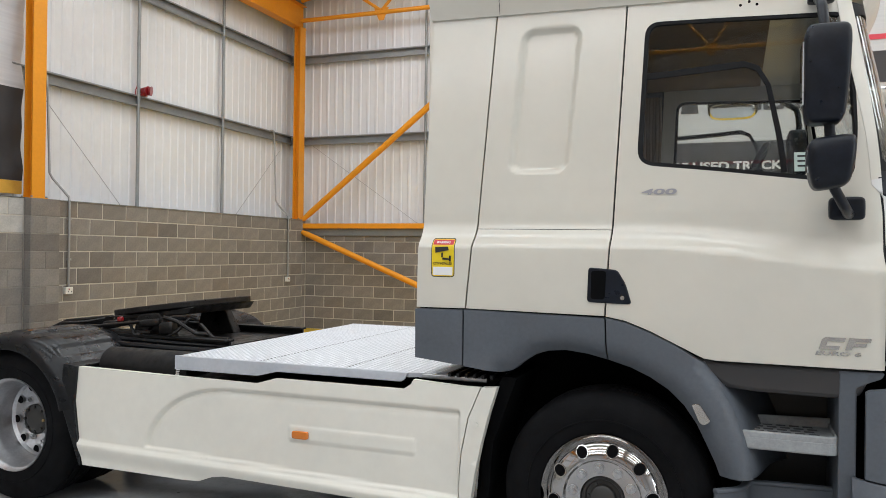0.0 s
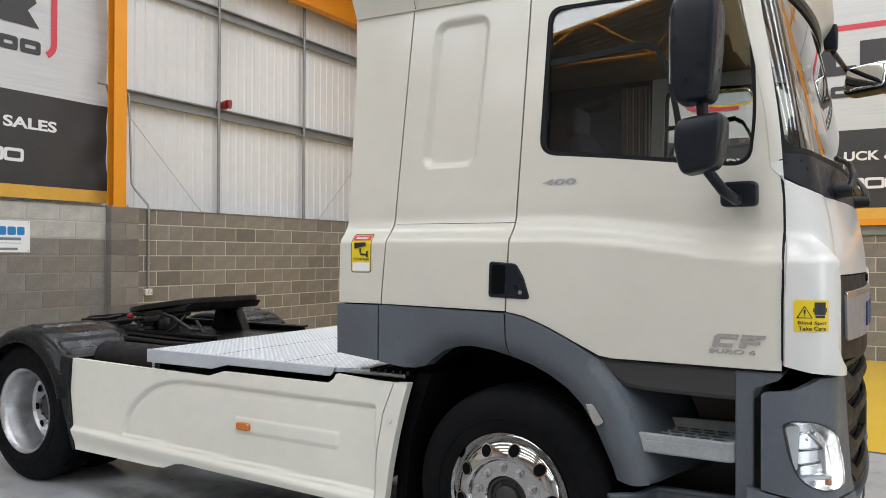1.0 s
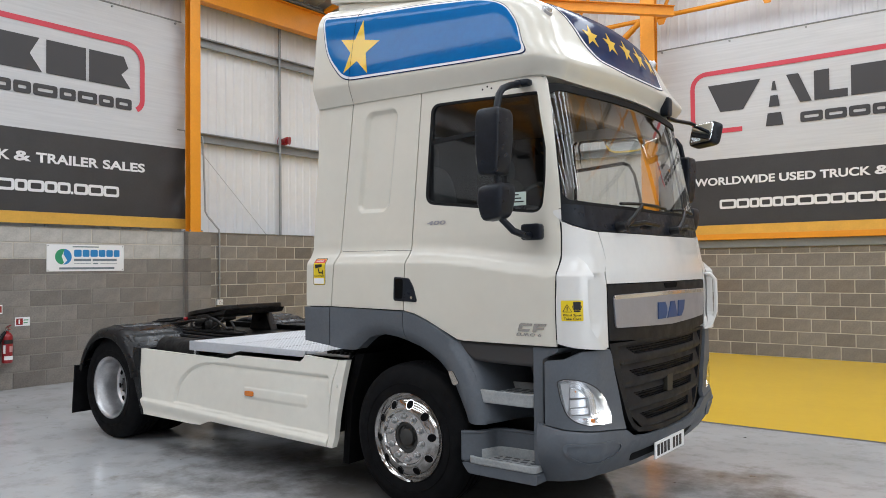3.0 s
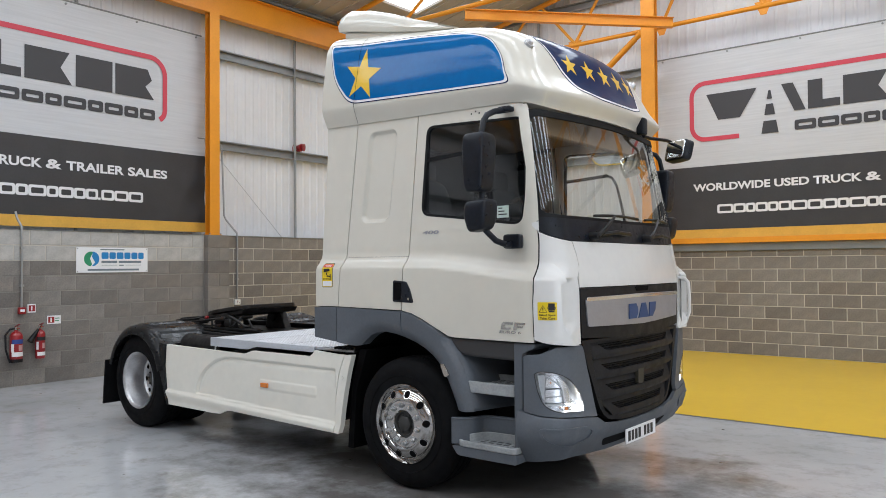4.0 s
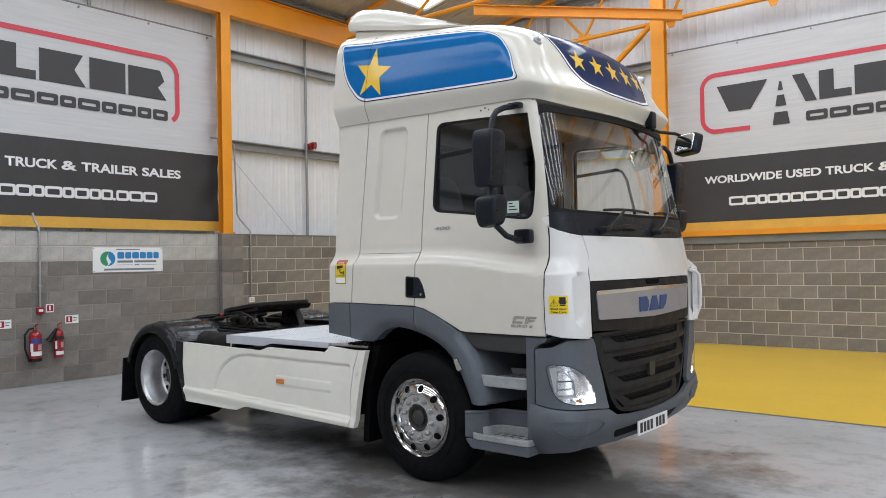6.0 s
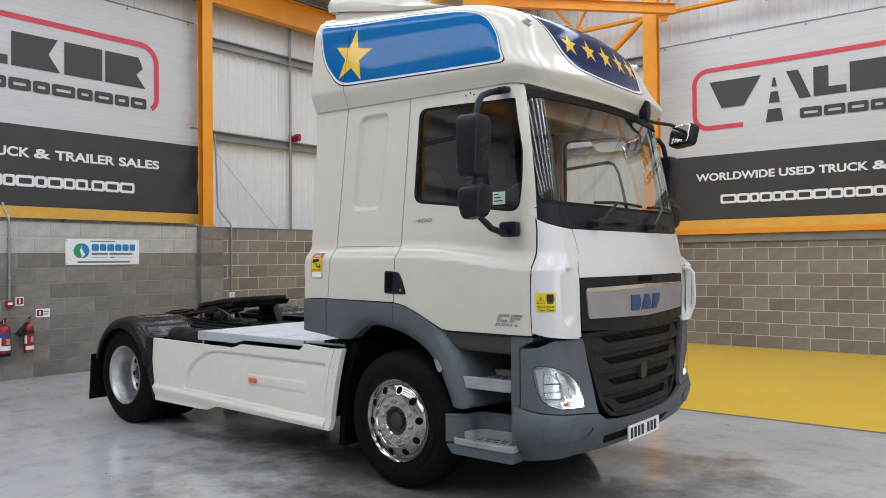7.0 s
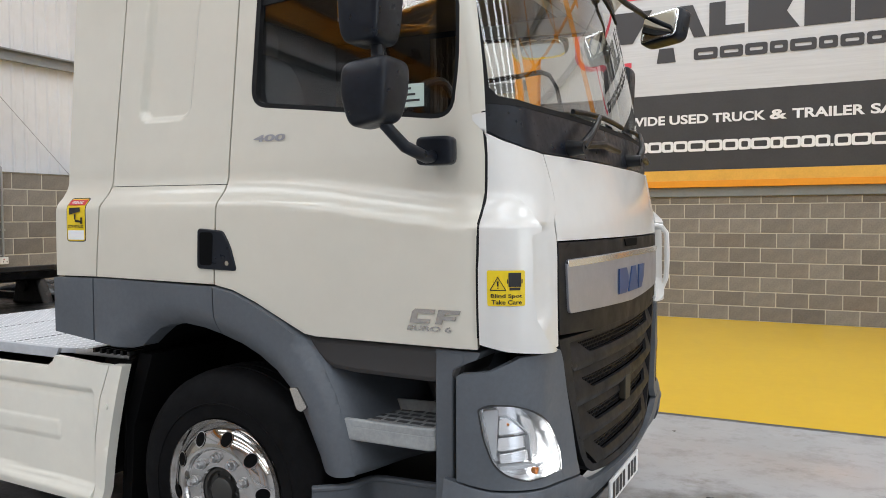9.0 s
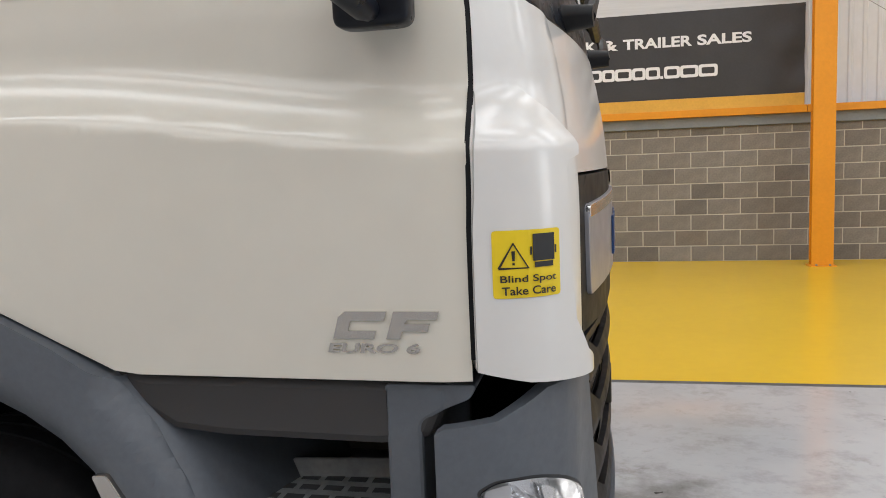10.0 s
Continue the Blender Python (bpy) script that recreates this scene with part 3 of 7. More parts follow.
# sag rods between the rails, and thin wire braces
for yy in (9.70, 11.86, 3.0, 5.2):
    rx = -8.80 if yy > 7.5 else -8.845
    tube("sag_rod", (rx, yy, LEFT_TOP), (rx, yy, 6.5), 0.028, galv, "thin grey steel hanger rod between rails", "rod", "hanger rods")
for p0, p1 in (((-8.79, 7.70, 3.90), (-8.79, 9.36, LEFT_TOP)), ((-8.79, 13.75, 3.70), (-8.79, 12.25, LEFT_TOP))):
    tube("wire_brace", p0, p1, 0.005, conduit_grey, "thin tensioned steel wire against the cladding", "wire", "wire braces", 8)
for p0, p1 in (((-8.3, 14.26, 3.86), (-5.85, 14.26, 2.2)), ((4.15, 14.26, 3.86), (6.6, 14.26, 2.2))):
    tube("wire_brace", p0, p1, 0.005, conduit_grey, "thin tensioned steel wire against the cladding", "wire", "wire braces", 8)
tube("sag_rod", (-5.72, 14.27, 2.2), (-5.72, 14.27, 7.3), 0.028, galv, "thin grey steel hanger rod between rails", "rod", "hanger rods")

# tubular wind braces of the gable
for p0, p1, r in (((-8.36, 14.0, 2.28), (-3.05, 13.9, 6.42), 0.062), ((-8.34, 13.95, 2.02), (-5.2, 13.72, 0.82), 0.058)):
    root = tagged(empty("wind_brace", *p0), "orange painted tubular steel wind brace", "brace", "wind braces", "structure")
    d = Vector(p1) - Vector(p0)
    part("tube", cyl(B(), d * 0.03, d * 0.97, r), orange, root)
    for f in (0.0, 0.955):
        q = d * f
        part("end_plate", cyl(B(), q, q + d * 0.045, r * 0.75, r * 1.05, 14), orange, root)


def truss(y, x0, x1, z, step=3.1, first=0.6):
    """A light roof truss of tubes: bottom chord, sloping top chord, V-shaped webs."""
    root = tagged(empty("roof_truss", x0, y, z), "orange painted tubular steel roof truss", "truss", "roof trusses", "structure")
    part("bottom_chord", cyl(B(), (0, 0, 0), (x1 - x0, 0, 0), 0.045, seg=14), orange, root)
    for side in (0, 1):
        a, c = (x0, RIDGE_X) if side == 0 else (RIDGE_X, x1)
        part("top_chord", cyl(B(), (a - x0, 0, roof_z(a) - 0.16 - z), (c - x0, 0, roof_z(c) - 0.16 - z), 0.055, seg=14), orange, root)
    k = int((x1 - x0) / step)
    for i in range(k):
        xa = (i + first) * step
        for s in (-1, 1):
            xb = xa + s * step * 0.42
            part("web", cyl(B(), (xa, 0, 0.03), (xb, 0, roof_z(x0 + xb) - 0.2 - z), 0.032, seg=12), orange, root)
        part("gusset", prism(B(), [(xa - 0.16, 0.09), (xa + 0.16, 0.09), (xa + 0.05, -0.16), (xa - 0.05, -0.16)], "y", -0.008, 0.008), orange, root, smooth=0)
    return root


truss(14.0, -8.45, FAR_X - 0.5, 6.46, 1.96, 0.944)
truss(10.62, -8.45, FAR_X - 0.5, 6.50)
for yy in (4.0, -2.6, -9.2):
    truss(yy, -8.45, FAR_X - 0.5, 6.70)


# ---- printed banners ----
def flat_part(name, polys, material, root, depth, label=""):
    """Flat printed shapes in the banner's plane (x along, z up), a hair proud of the cloth."""
    bm = B()
    for poly in polys:
        prism(bm, poly, "y", -depth, -depth + 0.0015)
    return part(name, bm, material, root, label, smooth=0)


def strip_along(pts, w):
    """A flat band of width w along a line of 2D points, as one outline."""
    left, right = [], []
    for i, p in enumerate(pts):
        a, c = Vector(pts[max(0, i - 1)]), Vector(pts[min(len(pts) - 1, i + 1)])
        d = (c - a).normalized()
        nn = Vector((-d.y, d.x)) * (w / 2)
        left.append(tuple(Vector(p) + nn))
        right.append(tuple(Vector(p) - nn))
    return left + right[::-1]


def ring_outline(x, z, w, h, stroke):
    """A rounded ring as one outline, slit at its foot."""
    a = rounded([(x, z), (x + w, z), (x + w, z + h), (x, z + h)], 0.04, 3)
    c = rounded([(x + stroke, z + stroke), (x + w - stroke, z + stroke), (x + w - stroke, z + h - stroke), (x + stroke, z + h - stroke)], 0.02, 3)
    return a + a[:1] + c[:1] + c[::-1]


def cloth(bm, x0, x1, z0, z1, fn, nx=60, nz=30):
    grid = [[bm.verts.new((x0 + (x1 - x0) * i / nx, fn(x0 + (x1 - x0) * i / nx, z0 + (z1 - z0) * j / nz), z0 + (z1 - z0) * j / nz)) for i in range(nx + 1)] for j in range(nz + 1)]
    for j in range(nz):
        for i in range(nx):
            bm.faces.new((grid[j][i], grid[j][i + 1], grid[j + 1][i + 1], grid[j + 1][i]))
    return bm


BW, BB, BT = 6.47, 1.22, 3.42       # banner width, top of the dark band, full height


def banner(x, y, z, rz, label, more=0.0):
    root = tagged(empty("banner", x, y, z, rz), label, "banner", "printed wall banners")

    def drape(u, v):
        e = min(u, BW - u)
        return -0.014 * math.sin(9 * u - 6 * v) * math.exp(-max(e, 0) * 3.2) - 0.016 * math.exp(-max(e, 0) * 5) * math.sin(11 * v) + 0.004 * math.sin(2.1 * u) * math.sin(1.7 * v)
    part("silver_cloth", cloth(B(), 0, BW + more, BB, BT, drape, 140, 50), banner_grey, root, "silver grey printed cloth with faint creases", smooth=60)
    part("dark_cloth", cloth(B(), 0, BW + more, 0, BB, drape, 140, 24), banner_dark, root, "charcoal printed lower band", smooth=60)
    part("yellow_hem", box(B(), 0, BW + more, -0.012, 0.006, -0.175, -0.002), amber_trim, root, "ochre yellow strip along the lower edge", smooth=0)
    part("hem_rod", cyl(B(), (0, 0.0, BT + 0.01), (BW, 0.0, BT + 0.01), 0.014, seg=8), galv, root)
    d = 0.010
    # rounded red line round the device
    L, R, T, S = 0.70, 5.73, 2.83, 1.74
    line = [(1.60, S)] + arc_pts((L + 0.26, S + 0.26), 0.26, 270, 180, 8) + arc_pts((L + 0.26, T - 0.26), 0.26, 180, 90, 8)
    line += arc_pts((R - 0.30, T - 0.30), 0.30, 90, 0, 8) + arc_pts((R - 0.20, S + 0.20), 0.20, 0, -60, 6)
    flat_part("red_line", [strip_along(line, 0.085)], banner_red, root, d, "rounded red outline")
    # plain shapes for the big device: slabs, a slanted bar and a tapering road
    lo, hi = 2.09, 2.60
    for q in ([(0.99, hi), (1.93, hi), (1.62, lo), (1.21, lo)],
              [(2.36, hi), (2.56, hi), (2.77, lo), (2.58, lo)],
              [(2.81, hi), (3.05, hi), (3.05, lo + 0.14), (3.33, lo + 0.14), (3.33, lo), (2.81, lo)],
              [(3.38, hi), (4.06, hi), (3.92, (hi + lo) / 2), (4.10, lo), (3.38, lo)],
              [(4.16, hi), (4.77, hi), (4.77, lo), (4.16, lo)],
              [(4.82, hi), (5.40, hi), (5.48, hi - 0.18), (5.36, hi - 0.30), (5.52, lo), (4.82, lo)]):
        flat_part("logo_slab", [q], banner_ink, root, d)
    for za, zb in ((2.36, 2.52), (2.07, 2.27), (1.73, 1.96)):
        wa, wb = 0.02 + (2.52 - zb) * 0.165, 0.02 + (2.52 - za) * 0.165
        flat_part("road_mark", [[(2.155 - wa, zb), (2.155 + wa, zb), (2.155 + wb, za), (2.155 - wb, za)]], banner_ink, root, d)
    # second line of the name as plain blocks
    x0 = 2.58
    for w in (0.36, 0.34, 0.32, 0.25, 0.36, 0.25, 0.31, 0.25, 0.28):
        flat_part("name_block", [ring_outline(x0, 1.735, w, 0.18, 0.066)], banner_ink, root, d)
        x0 += w + 0.03
    for word, a, c in (("WORLDWIDE", 0.71, 2.145), ("USED", 2.215, 2.81), ("TRUCK", 2.875, 3.645), ("&", 3.70, 3.945), ("TRAILER", 4.015, 4.975), ("SALES", 5.045, 5.775)):
        part("slogan_word", move(writing(word, c - a, 0.148, 0.032), Matrix.Translation((a, -d, 0.735))), banner_white, root, "white capital letters", smooth=0)
    # web address as plain white rings
    x0 = 1.17
    ws = (0.30, 0.23, 0.17, 0.22, 0.18, 0.22, 0.27, 0.25, 0.23, 0.18, 0.27, 0.18, 0.24, 0.19, 0.20, 0.05, 0.22, 0.25, 0.26)
    gap = (4.15 - sum(ws)) / (len(ws) - 1)
    for w in ws:
        shape = ring_outline(x0, 0.295, w, 0.172, 0.042) if w > 0.1 else [(x0, 0.295), (x0 + 0.04, 0.295), (x0 + 0.04, 0.335), (x0, 0.335)]
        flat_part("address_block", [shape], banner_white, root, d)
        x0 += w + gap
    for u in (0.12, 1.4, 2.7, 4.0, 5.2, BW - 0.12):
        part("eyelet", cyl(B(), (u, -0.02, BT - 0.04), (u, 0.0, BT - 0.04), 0.018, seg=10), galv, root)
    return root


banner(-2.80, 14.03, 2.37, 0, "large silver and charcoal printed banner on the gable cladding")
banner(-8.762, 7.46 - BW, 2.52, 90, "large silver and charcoal printed banner on the side cladding", 0.08)
banner(4.2, BACK_Y + 0.06, 2.42, 180, "large silver and charcoal printed banner on the rear wall")


# ---- the tractor unit ----
TX, TY = -0.459, 4.83
truck = tagged(empty("tractor_truck", TX, TY, 0), "cream two-axle tractor truck with high-roof sleeper cab and grey trim", "truck")


def mirrored(bm):
    """The same mesh for the other side of the truck."""
    for v in bm.verts:
        v.co.y = -v.co.y
    bmesh.ops.reverse_faces(bm, faces=bm.faces[:])
    return bm


S_CORNER, S_ARC = 1.13, 0.40        # where the unrolled outline leaves the side, and how long its corner is
S_FRONT = S_CORNER + S_ARC
S_MID = S_FRONT + 0.93


def emboss(x, z):
    """The pressed panel in the sleeper's side."""
    cx, cz = -0.350 + 0.055 * (z - 2.06) / 0.7, 2.42
    hx, hz, r = 0.158, 0.372, 0.07
    dx, dz = abs(x - cx) - hx + r, abs(z - cz) - hz + r
    dist = math.hypot(max(dx, 0), max(dz, 0)) + min(max(dx, dz), 0) - r
    return smooth01(-dist / 0.034)


def half_width(x, z):
    crease = 1.722 - 0.092 * smooth01((x - 0.2) / 1.15)
    t = max(0.0, min(1.0, (z - crease + 0.05) / 0.145))
    w = 1.182 - 0.072 * (t * t / 0.24 if t < 0.24 else 1 - (1 - t) ** 2 / 0.76)
    w -= 0.062 * max(0.0, z - 1.85)
    if z < 1.5:
        w -= 0.02 * ((1.5 - z) / 0.35) ** 2
    return w - 0.030 * emboss(x, z)


def nose(z):
    """How far the front reaches at that height, in the middle."""
    if z < 1.45:
        return 1.415
    if z < 1.85:
        return 1.415 - 0.30 * (z - 1.45) ** 2
    return 1.367 - 0.16 * (z - 1.85) - 0.03 * (z - 1.85) ** 2


def corner_r(z):
    return 0.25 - 0.05 * smooth01((z - 1.75) / 0.5)


BOW = 0.075


def cab(s, z, d=0.0):
    """A place on the cab's skin: s runs along the side, round the corner and across the front; d is off the skin."""
    over = s > S_MID
    if over:
        s = 2 * S_MID - s
    w = half_width(min(s, S_CORNER), z)
    r = corner_r(z)
    xf = nose(z)
    xe = xf - BOW                       # front at the corner's end
    xc = xe - r
    if s <= S_CORNER:
        k = smooth01((s - 0.35) / (S_CORNER - 0.35))
        x, y, nx, ny = s + (xc - S_CORNER) * k, -w, 0.0, -1.0
    elif s <= S_FRONT:
        a = (s - S_CORNER) / S_ARC * math.pi / 2
        x, y, nx, ny = xc + r * math.sin(a), -w + r * (1 - math.cos(a)), math.sin(a), -math.cos(a)
    else:
        t = (s - S_FRONT) / (S_MID - S_FRONT)
        y = -(w - r) * (1 - t)
        q = 1 - t
        x = xe + BOW * (1 - q * q)
        m = 2 * BOW * q / (w - r)
        nx, ny = 1 / math.hypot(1, m), -m / math.hypot(1, m)
    x, y = x + nx * d, y + ny * d
    return Vector((x, -y if over else y, z))


def s_of(x, z):
    """Where along the unrolled outline the skin reaches that x."""
    lo, hi = -1.0, S_FRONT
    for _ in range(40):
        m = 0.5 * (lo + hi)
        lo, hi = (m, hi) if cab(m, z).x < x else (lo, m)
    return lo


def along_x(poly):
    return [(s_of(x, z), z) for x, z in poly]


def true_normals(ob, uv, put, other=False, e=0.002):
    """Gives the outer face of a bent sheet the normals of the surface itself."""
    nn = []
    for u, v in uv:
        n = (put(u + e, v, 0.0) - put(u - e, v, 0.0)).cross(put(u, v + e, 0.0) - put(u, v - e, 0.0)).normalized()
        nn.append(Vector((n.x, -n.y, n.z)) if other else n)
    me = ob.data
    k = len(uv)
    loops = []
    for p in me.polygons:
        for i in p.vertices:
            loops.append(nn[i] if all(j < k for j in p.vertices) else p.normal.copy())
    me.normals_split_custom_set(loops)


def cab_panel(name, poly, material, parent, holes=(), thick=0.03, step=0.05, lift=0.0, label="", bevel=0.004, both=True, smooth=40, fine=False):
    """A panel of the cab's skin on both sides, or across the front."""
    def put(u, v, d):
        return cab(u, v, d + lift)
    made = []
    for other in ((False, True) if both else (False,)):
        bm = skin(poly, holes, put, thick, step)
        uv = flat_mesh(poly, holes, step)[0] if fine else ()
        if other:
            mirrored(bm)
        ob = part(name, bm, material, parent, label, smooth=smooth, bevel=0 if fine else bevel)
        if fine:
            true_normals(ob, uv, put, other)
        made.append(ob)
    return made


# rear corner, sleeper side, door
cab_panel("rear_corner_panel", [(-0.955, 1.372), (-0.694, 1.374), (-0.656, 1.775), (-0.585, 2.868), (-0.928, 2.885)], cream, truck, step=0.03, fine=True)
cab_panel("sleeper_panel", [(-0.686, 1.374), (0.0, 1.364), (0.022, 1.7695), (-0.648, 1.7735)], cream, truck, step=0.025, fine=True)
cab_panel("sleeper_upper_panel", [(-0.648, 1.7765), (0.022, 1.7725), (0.070, 2.858), (-0.577, 2.868)], cream, truck, step=0.013, fine=True)
window_hole = along_x(rounded([(0.132, 2.082), (1.058, 1.972), (1.040, 2.737), (0.162, 2.767)], [0.08, 0.10, 0.07, 0.07], 6))
door_line = [(0.008, 1.362), (0.10, 1.345), (0.21, 1.303), (0.33, 1.245), (0.445, 1.190), (0.50, 1.183), (1.166, 1.180), (1.168, 1.46), (1.166, 1.66), (1.163, 1.85), (1.120, 2.25), (1.058, 2.65), (1.030, 2.80), (1.00, 2.845), (0.078, 2.858), (0.030, 1.770)]
door_line = along_x(door_line)
doors = cab_panel("cab_door", door_line, cream, truck, [window_hole], thick=0.05, step=0.025, fine=True, label="cream painted cab door with a dark window")
# dark gap behind the shut lines
cab_panel("shut_line", along_x([(-0.95, 1.36), (0.40, 1.19), (1.19, 1.19), (1.19, 1.75), (1.145, 2.25), (1.06, 2.75), (1.03, 2.84), (-0.90, 2.86)]), gap_black, truck,
          [along_x(rounded([(0.11, 2.055), (1.08, 1.945), (1.06, 2.765), (0.135, 2.79)], 0.06, 4))], thick=0.004, step=0.09, lift=-0.036, bevel=0)
for side, door in ((1, doors[0]), (-1, doors[1])):
    def put_glass(u, v, d):
        p = cab(u, v, d - 0.022 + 0.034 * (v - 2.40))
        return Vector((p.x, p.y * side, p.z))

    def put_rim(u, v, d):
        p = cab(u, v, d - 0.002)
        return Vector((p.x, p.y * side, p.z))

    def put_bar(u, v, d):
        p = cab(u, v, d - 0.012)
        return Vector((p.x, p.y * side, p.z))
    inner = along_x(rounded([(0.156, 2.098), (1.044, 1.992), (1.026, 2.722), (0.180, 2.751)], [0.05, 0.08, 0.06, 0.06], 6))
    pane = part("door_window", skin(window_hole, [], put_glass, 0.004, 0.08, side < 0), door_glass, door, "dark tinted door window")
    pane.visible_shadow = False
    part("window_seal", skin(window_hole, [inner], put_rim, 0.03, 0.05, side < 0), seal_rubber, door, "black rubber window seal", bevel=0.004)
    rail_line = [(0.165, 2.505), (0.66, 2.535), (0.74, 2.51), (0.79, 2.43), (0.835, 2.03)]
    part("slider_frame", skin(strip_along(rail_line, 0.030), [], put_bar, 0.012, 0.06, side < 0), seal_rubber, door, "black sliding window frame", bevel=0.003)
    # black strip added over the gap before the door, for its shade
    gap_line = along_x([(1.1702, 1.22), (1.1712, 1.46), (1.1692, 1.66), (1.1665, 1.85), (1.1505, 2.00), (1.1260, 2.25), (1.0640, 2.65), (1.0370, 2.80)])
    part("door_seal", skin(strip_along(gap_line, 0.011), [], lambda u, v, d: (lambda p: Vector((p.x, p.y * side, p.z)))(cab(u, v, d + 0.0005)), 0.02, 0.05, side < 0), seal_rubber, door, "black strip for the shade in the gap along the door edge", smooth=40)
    # recessed pull and flap of the door handle
    bm = B()
    hp = rounded([(-0.080, 1.427), (0.128, 1.422), (0.098, 1.520), (0.060, 1.582), (-0.075, 1.592)], 0.018, 4)
    prism(bm, hp, "y", -side * 1.170, -side * 1.190)
    handle = part("door_handle", bm, mirror_plastic, door, "black plastic flush door handle", bevel=0.005)
    # black slab on the handle paints the shade of its pull pocket
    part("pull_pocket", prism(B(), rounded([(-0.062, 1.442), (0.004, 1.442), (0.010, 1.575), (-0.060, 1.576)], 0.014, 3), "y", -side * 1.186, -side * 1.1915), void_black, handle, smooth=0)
    part("lock", cyl(B(), (0.085, -side * 1.186, 1.452), (0.085, -side * 1.194, 1.452), 0.010, seg=14), chrome, handle)

# badges on the door
def stuck(bm, x, z, lift, flipside=1):
    """Lays a flat mesh in the xz plane on the cab's side, its corner at x, z."""
    for v in bm.verts:
        p = cab(x + v.co.x, z + v.co.z, lift - v.co.y)
        v.co = Vector((p.x, p.y * flipside, p.z))
    return bm


def sheet_on(poly, s0, z0, lift, step=0.02):
    """A thin sticker that follows the cab's skin."""
    return skin([(s0 + x, z0 + z) for x, z in poly], [], lambda u, v, d: cab(u, v, d + lift), 0.0012, step)


def slanted(poly, k=0.35):
    return [(x + k * z, z) for x, z in poly]


bm = writing("400", 0.158, 0.028, 0.03)
for v in bm.verts:
    v.co.x += 0.3 * v.co.z
part("power_badge", stuck(bm, 0.155, 1.937, 0.004), badge_silver, doors[0], "small silver number badge", smooth=0)
for q in ([(0, 0), (0.155, 0), (0.155, 0.022), (0.05, 0.022), (0.05, 0.05), (0.175, 0.05), (0.175, 0.075), (0.02, 0.075), (0, 0.06)],
          [(0.20, 0), (0.25, 0), (0.25, 0.022), (0.34, 0.022), (0.34, 0.042), (0.25, 0.042), (0.26, 0.053), (0.36, 0.053), (0.36, 0.075), (0.20, 0.075)]):
    bm = B()
    prism(bm, slanted([(x * 0.53, z * 0.68) for x, z in q], 0.32), "y", -0.005, 0.0)
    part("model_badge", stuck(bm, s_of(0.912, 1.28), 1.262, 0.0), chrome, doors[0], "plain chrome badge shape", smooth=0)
bm = writing("EURO 6", 0.180, 0.019, 0.035)
for v in bm.verts:
    v.co.x += 0.3 * v.co.z
part("emission_badge", stuck(bm, s_of(0.900, 1.24), 1.235, 0.004), chrome, doors[0], "chrome lettering on the door", smooth=0)

# warning stickers
part("sticker_edge", sheet_on(rounded([(-0.004, -0.004), (0.122, -0.004), (0.122, 0.194), (-0.004, 0.194)], 0.016, 3), -0.872, 1.533, 0.0012), print_black, truck, "thin black edge of the sticker", smooth=0)
root = part("camera_sticker", sheet_on(rounded([(0, 0), (0.118, 0), (0.118, 0.190), (0, 0.190)], 0.014, 3), -0.872, 1.533, 0.0022), sticker_yellow, truck, "yellow camera warning sticker with a red head", smooth=0)
part("red_head", sheet_on([(0.004, 0.160), (0.114, 0.160), (0.114, 0.186), (0.004, 0.186)], -0.872, 1.533, 0.0034), sticker_red, root, smooth=0)
part("white_foot", sheet_on([(0.006, 0.005), (0.112, 0.005), (0.112, 0.047), (0.006, 0.047)], -0.872, 1.533, 0.0034), print_white, root, smooth=0)
bm = B()
for q in ([(0.020, 0.118), (0.092, 0.132), (0.088, 0.150), (0.018, 0.148)], [(0.052, 0.118), (0.062, 0.120), (0.060, 0.095), (0.052, 0.095)], [(0.060, 0.095), (0.100, 0.090), (0.098, 0.082), (0.056, 0.084)], [(0.094, 0.075), (0.104, 0.075), (0.104, 0.105), (0.094, 0.105)]):
    prism(bm, q, "y", -0.002, -0.001)
part("camera_mark", stuck(bm, -0.872, 1.533, 0.0048), print_black, root, smooth=0)
part("sticker_text", stuck(move(writing("CCTV INSTALLED", 0.100, 0.013, 0.02), Matrix.Translation((0.009, 0, 0.058))), -0.872, 1.533, 0.0048), print_black, root, smooth=0)
part("sticker_word", stuck(move(writing("WARNING", 0.075, 0.013, 0.02), Matrix.Translation((0.020, 0, 0.166))), -0.872, 1.533, 0.0052), print_white, root, smooth=0)

# ---- front corner, screen and bonnet ----
SEAM, SEAM_TOP = 1.603, 1.545
corner_line = [(s_of(1.1725, 1.205), 1.205), (1.30, 1.180), (1.42, 1.165), (1.54, 1.155), (1.595, 1.160), (SEAM - 0.006, 1.40), (SEAM - 0.006, 1.545), (1.562, 1.72), (SEAM_TOP - 0.006, 1.860), (1.42, 1.874), (1.33, 1.897), (1.255, 1.928), (1.216, 1.968), (1.214, 1.988),
               (s_of(1.158, 1.998), 1.998), (s_of(1.170, 1.85), 1.85), (s_of(1.1725, 1.66), 1.66), (s_of(1.1745, 1.46), 1.46)]
pillar_line = [(1.214, 1.993), (1.213, 2.03), (1.205, 2.60), (1.215, 2.80), (s_of(1.045, 2.85), 2.85), (s_of(1.012, 2.845), 2.845), (s_of(1.042, 2.80), 2.80), (s_of(1.070, 2.65), 2.65), (s_of(1.132, 2.25), 2.25), (s_of(1.158, 2.003), 2.003)]
cab_panel("windscreen_pillar", pillar_line, cream, truck, thick=0.03, step=0.03, lift=0.002, fine=True, label="cream painted pillar beside the windscreen")


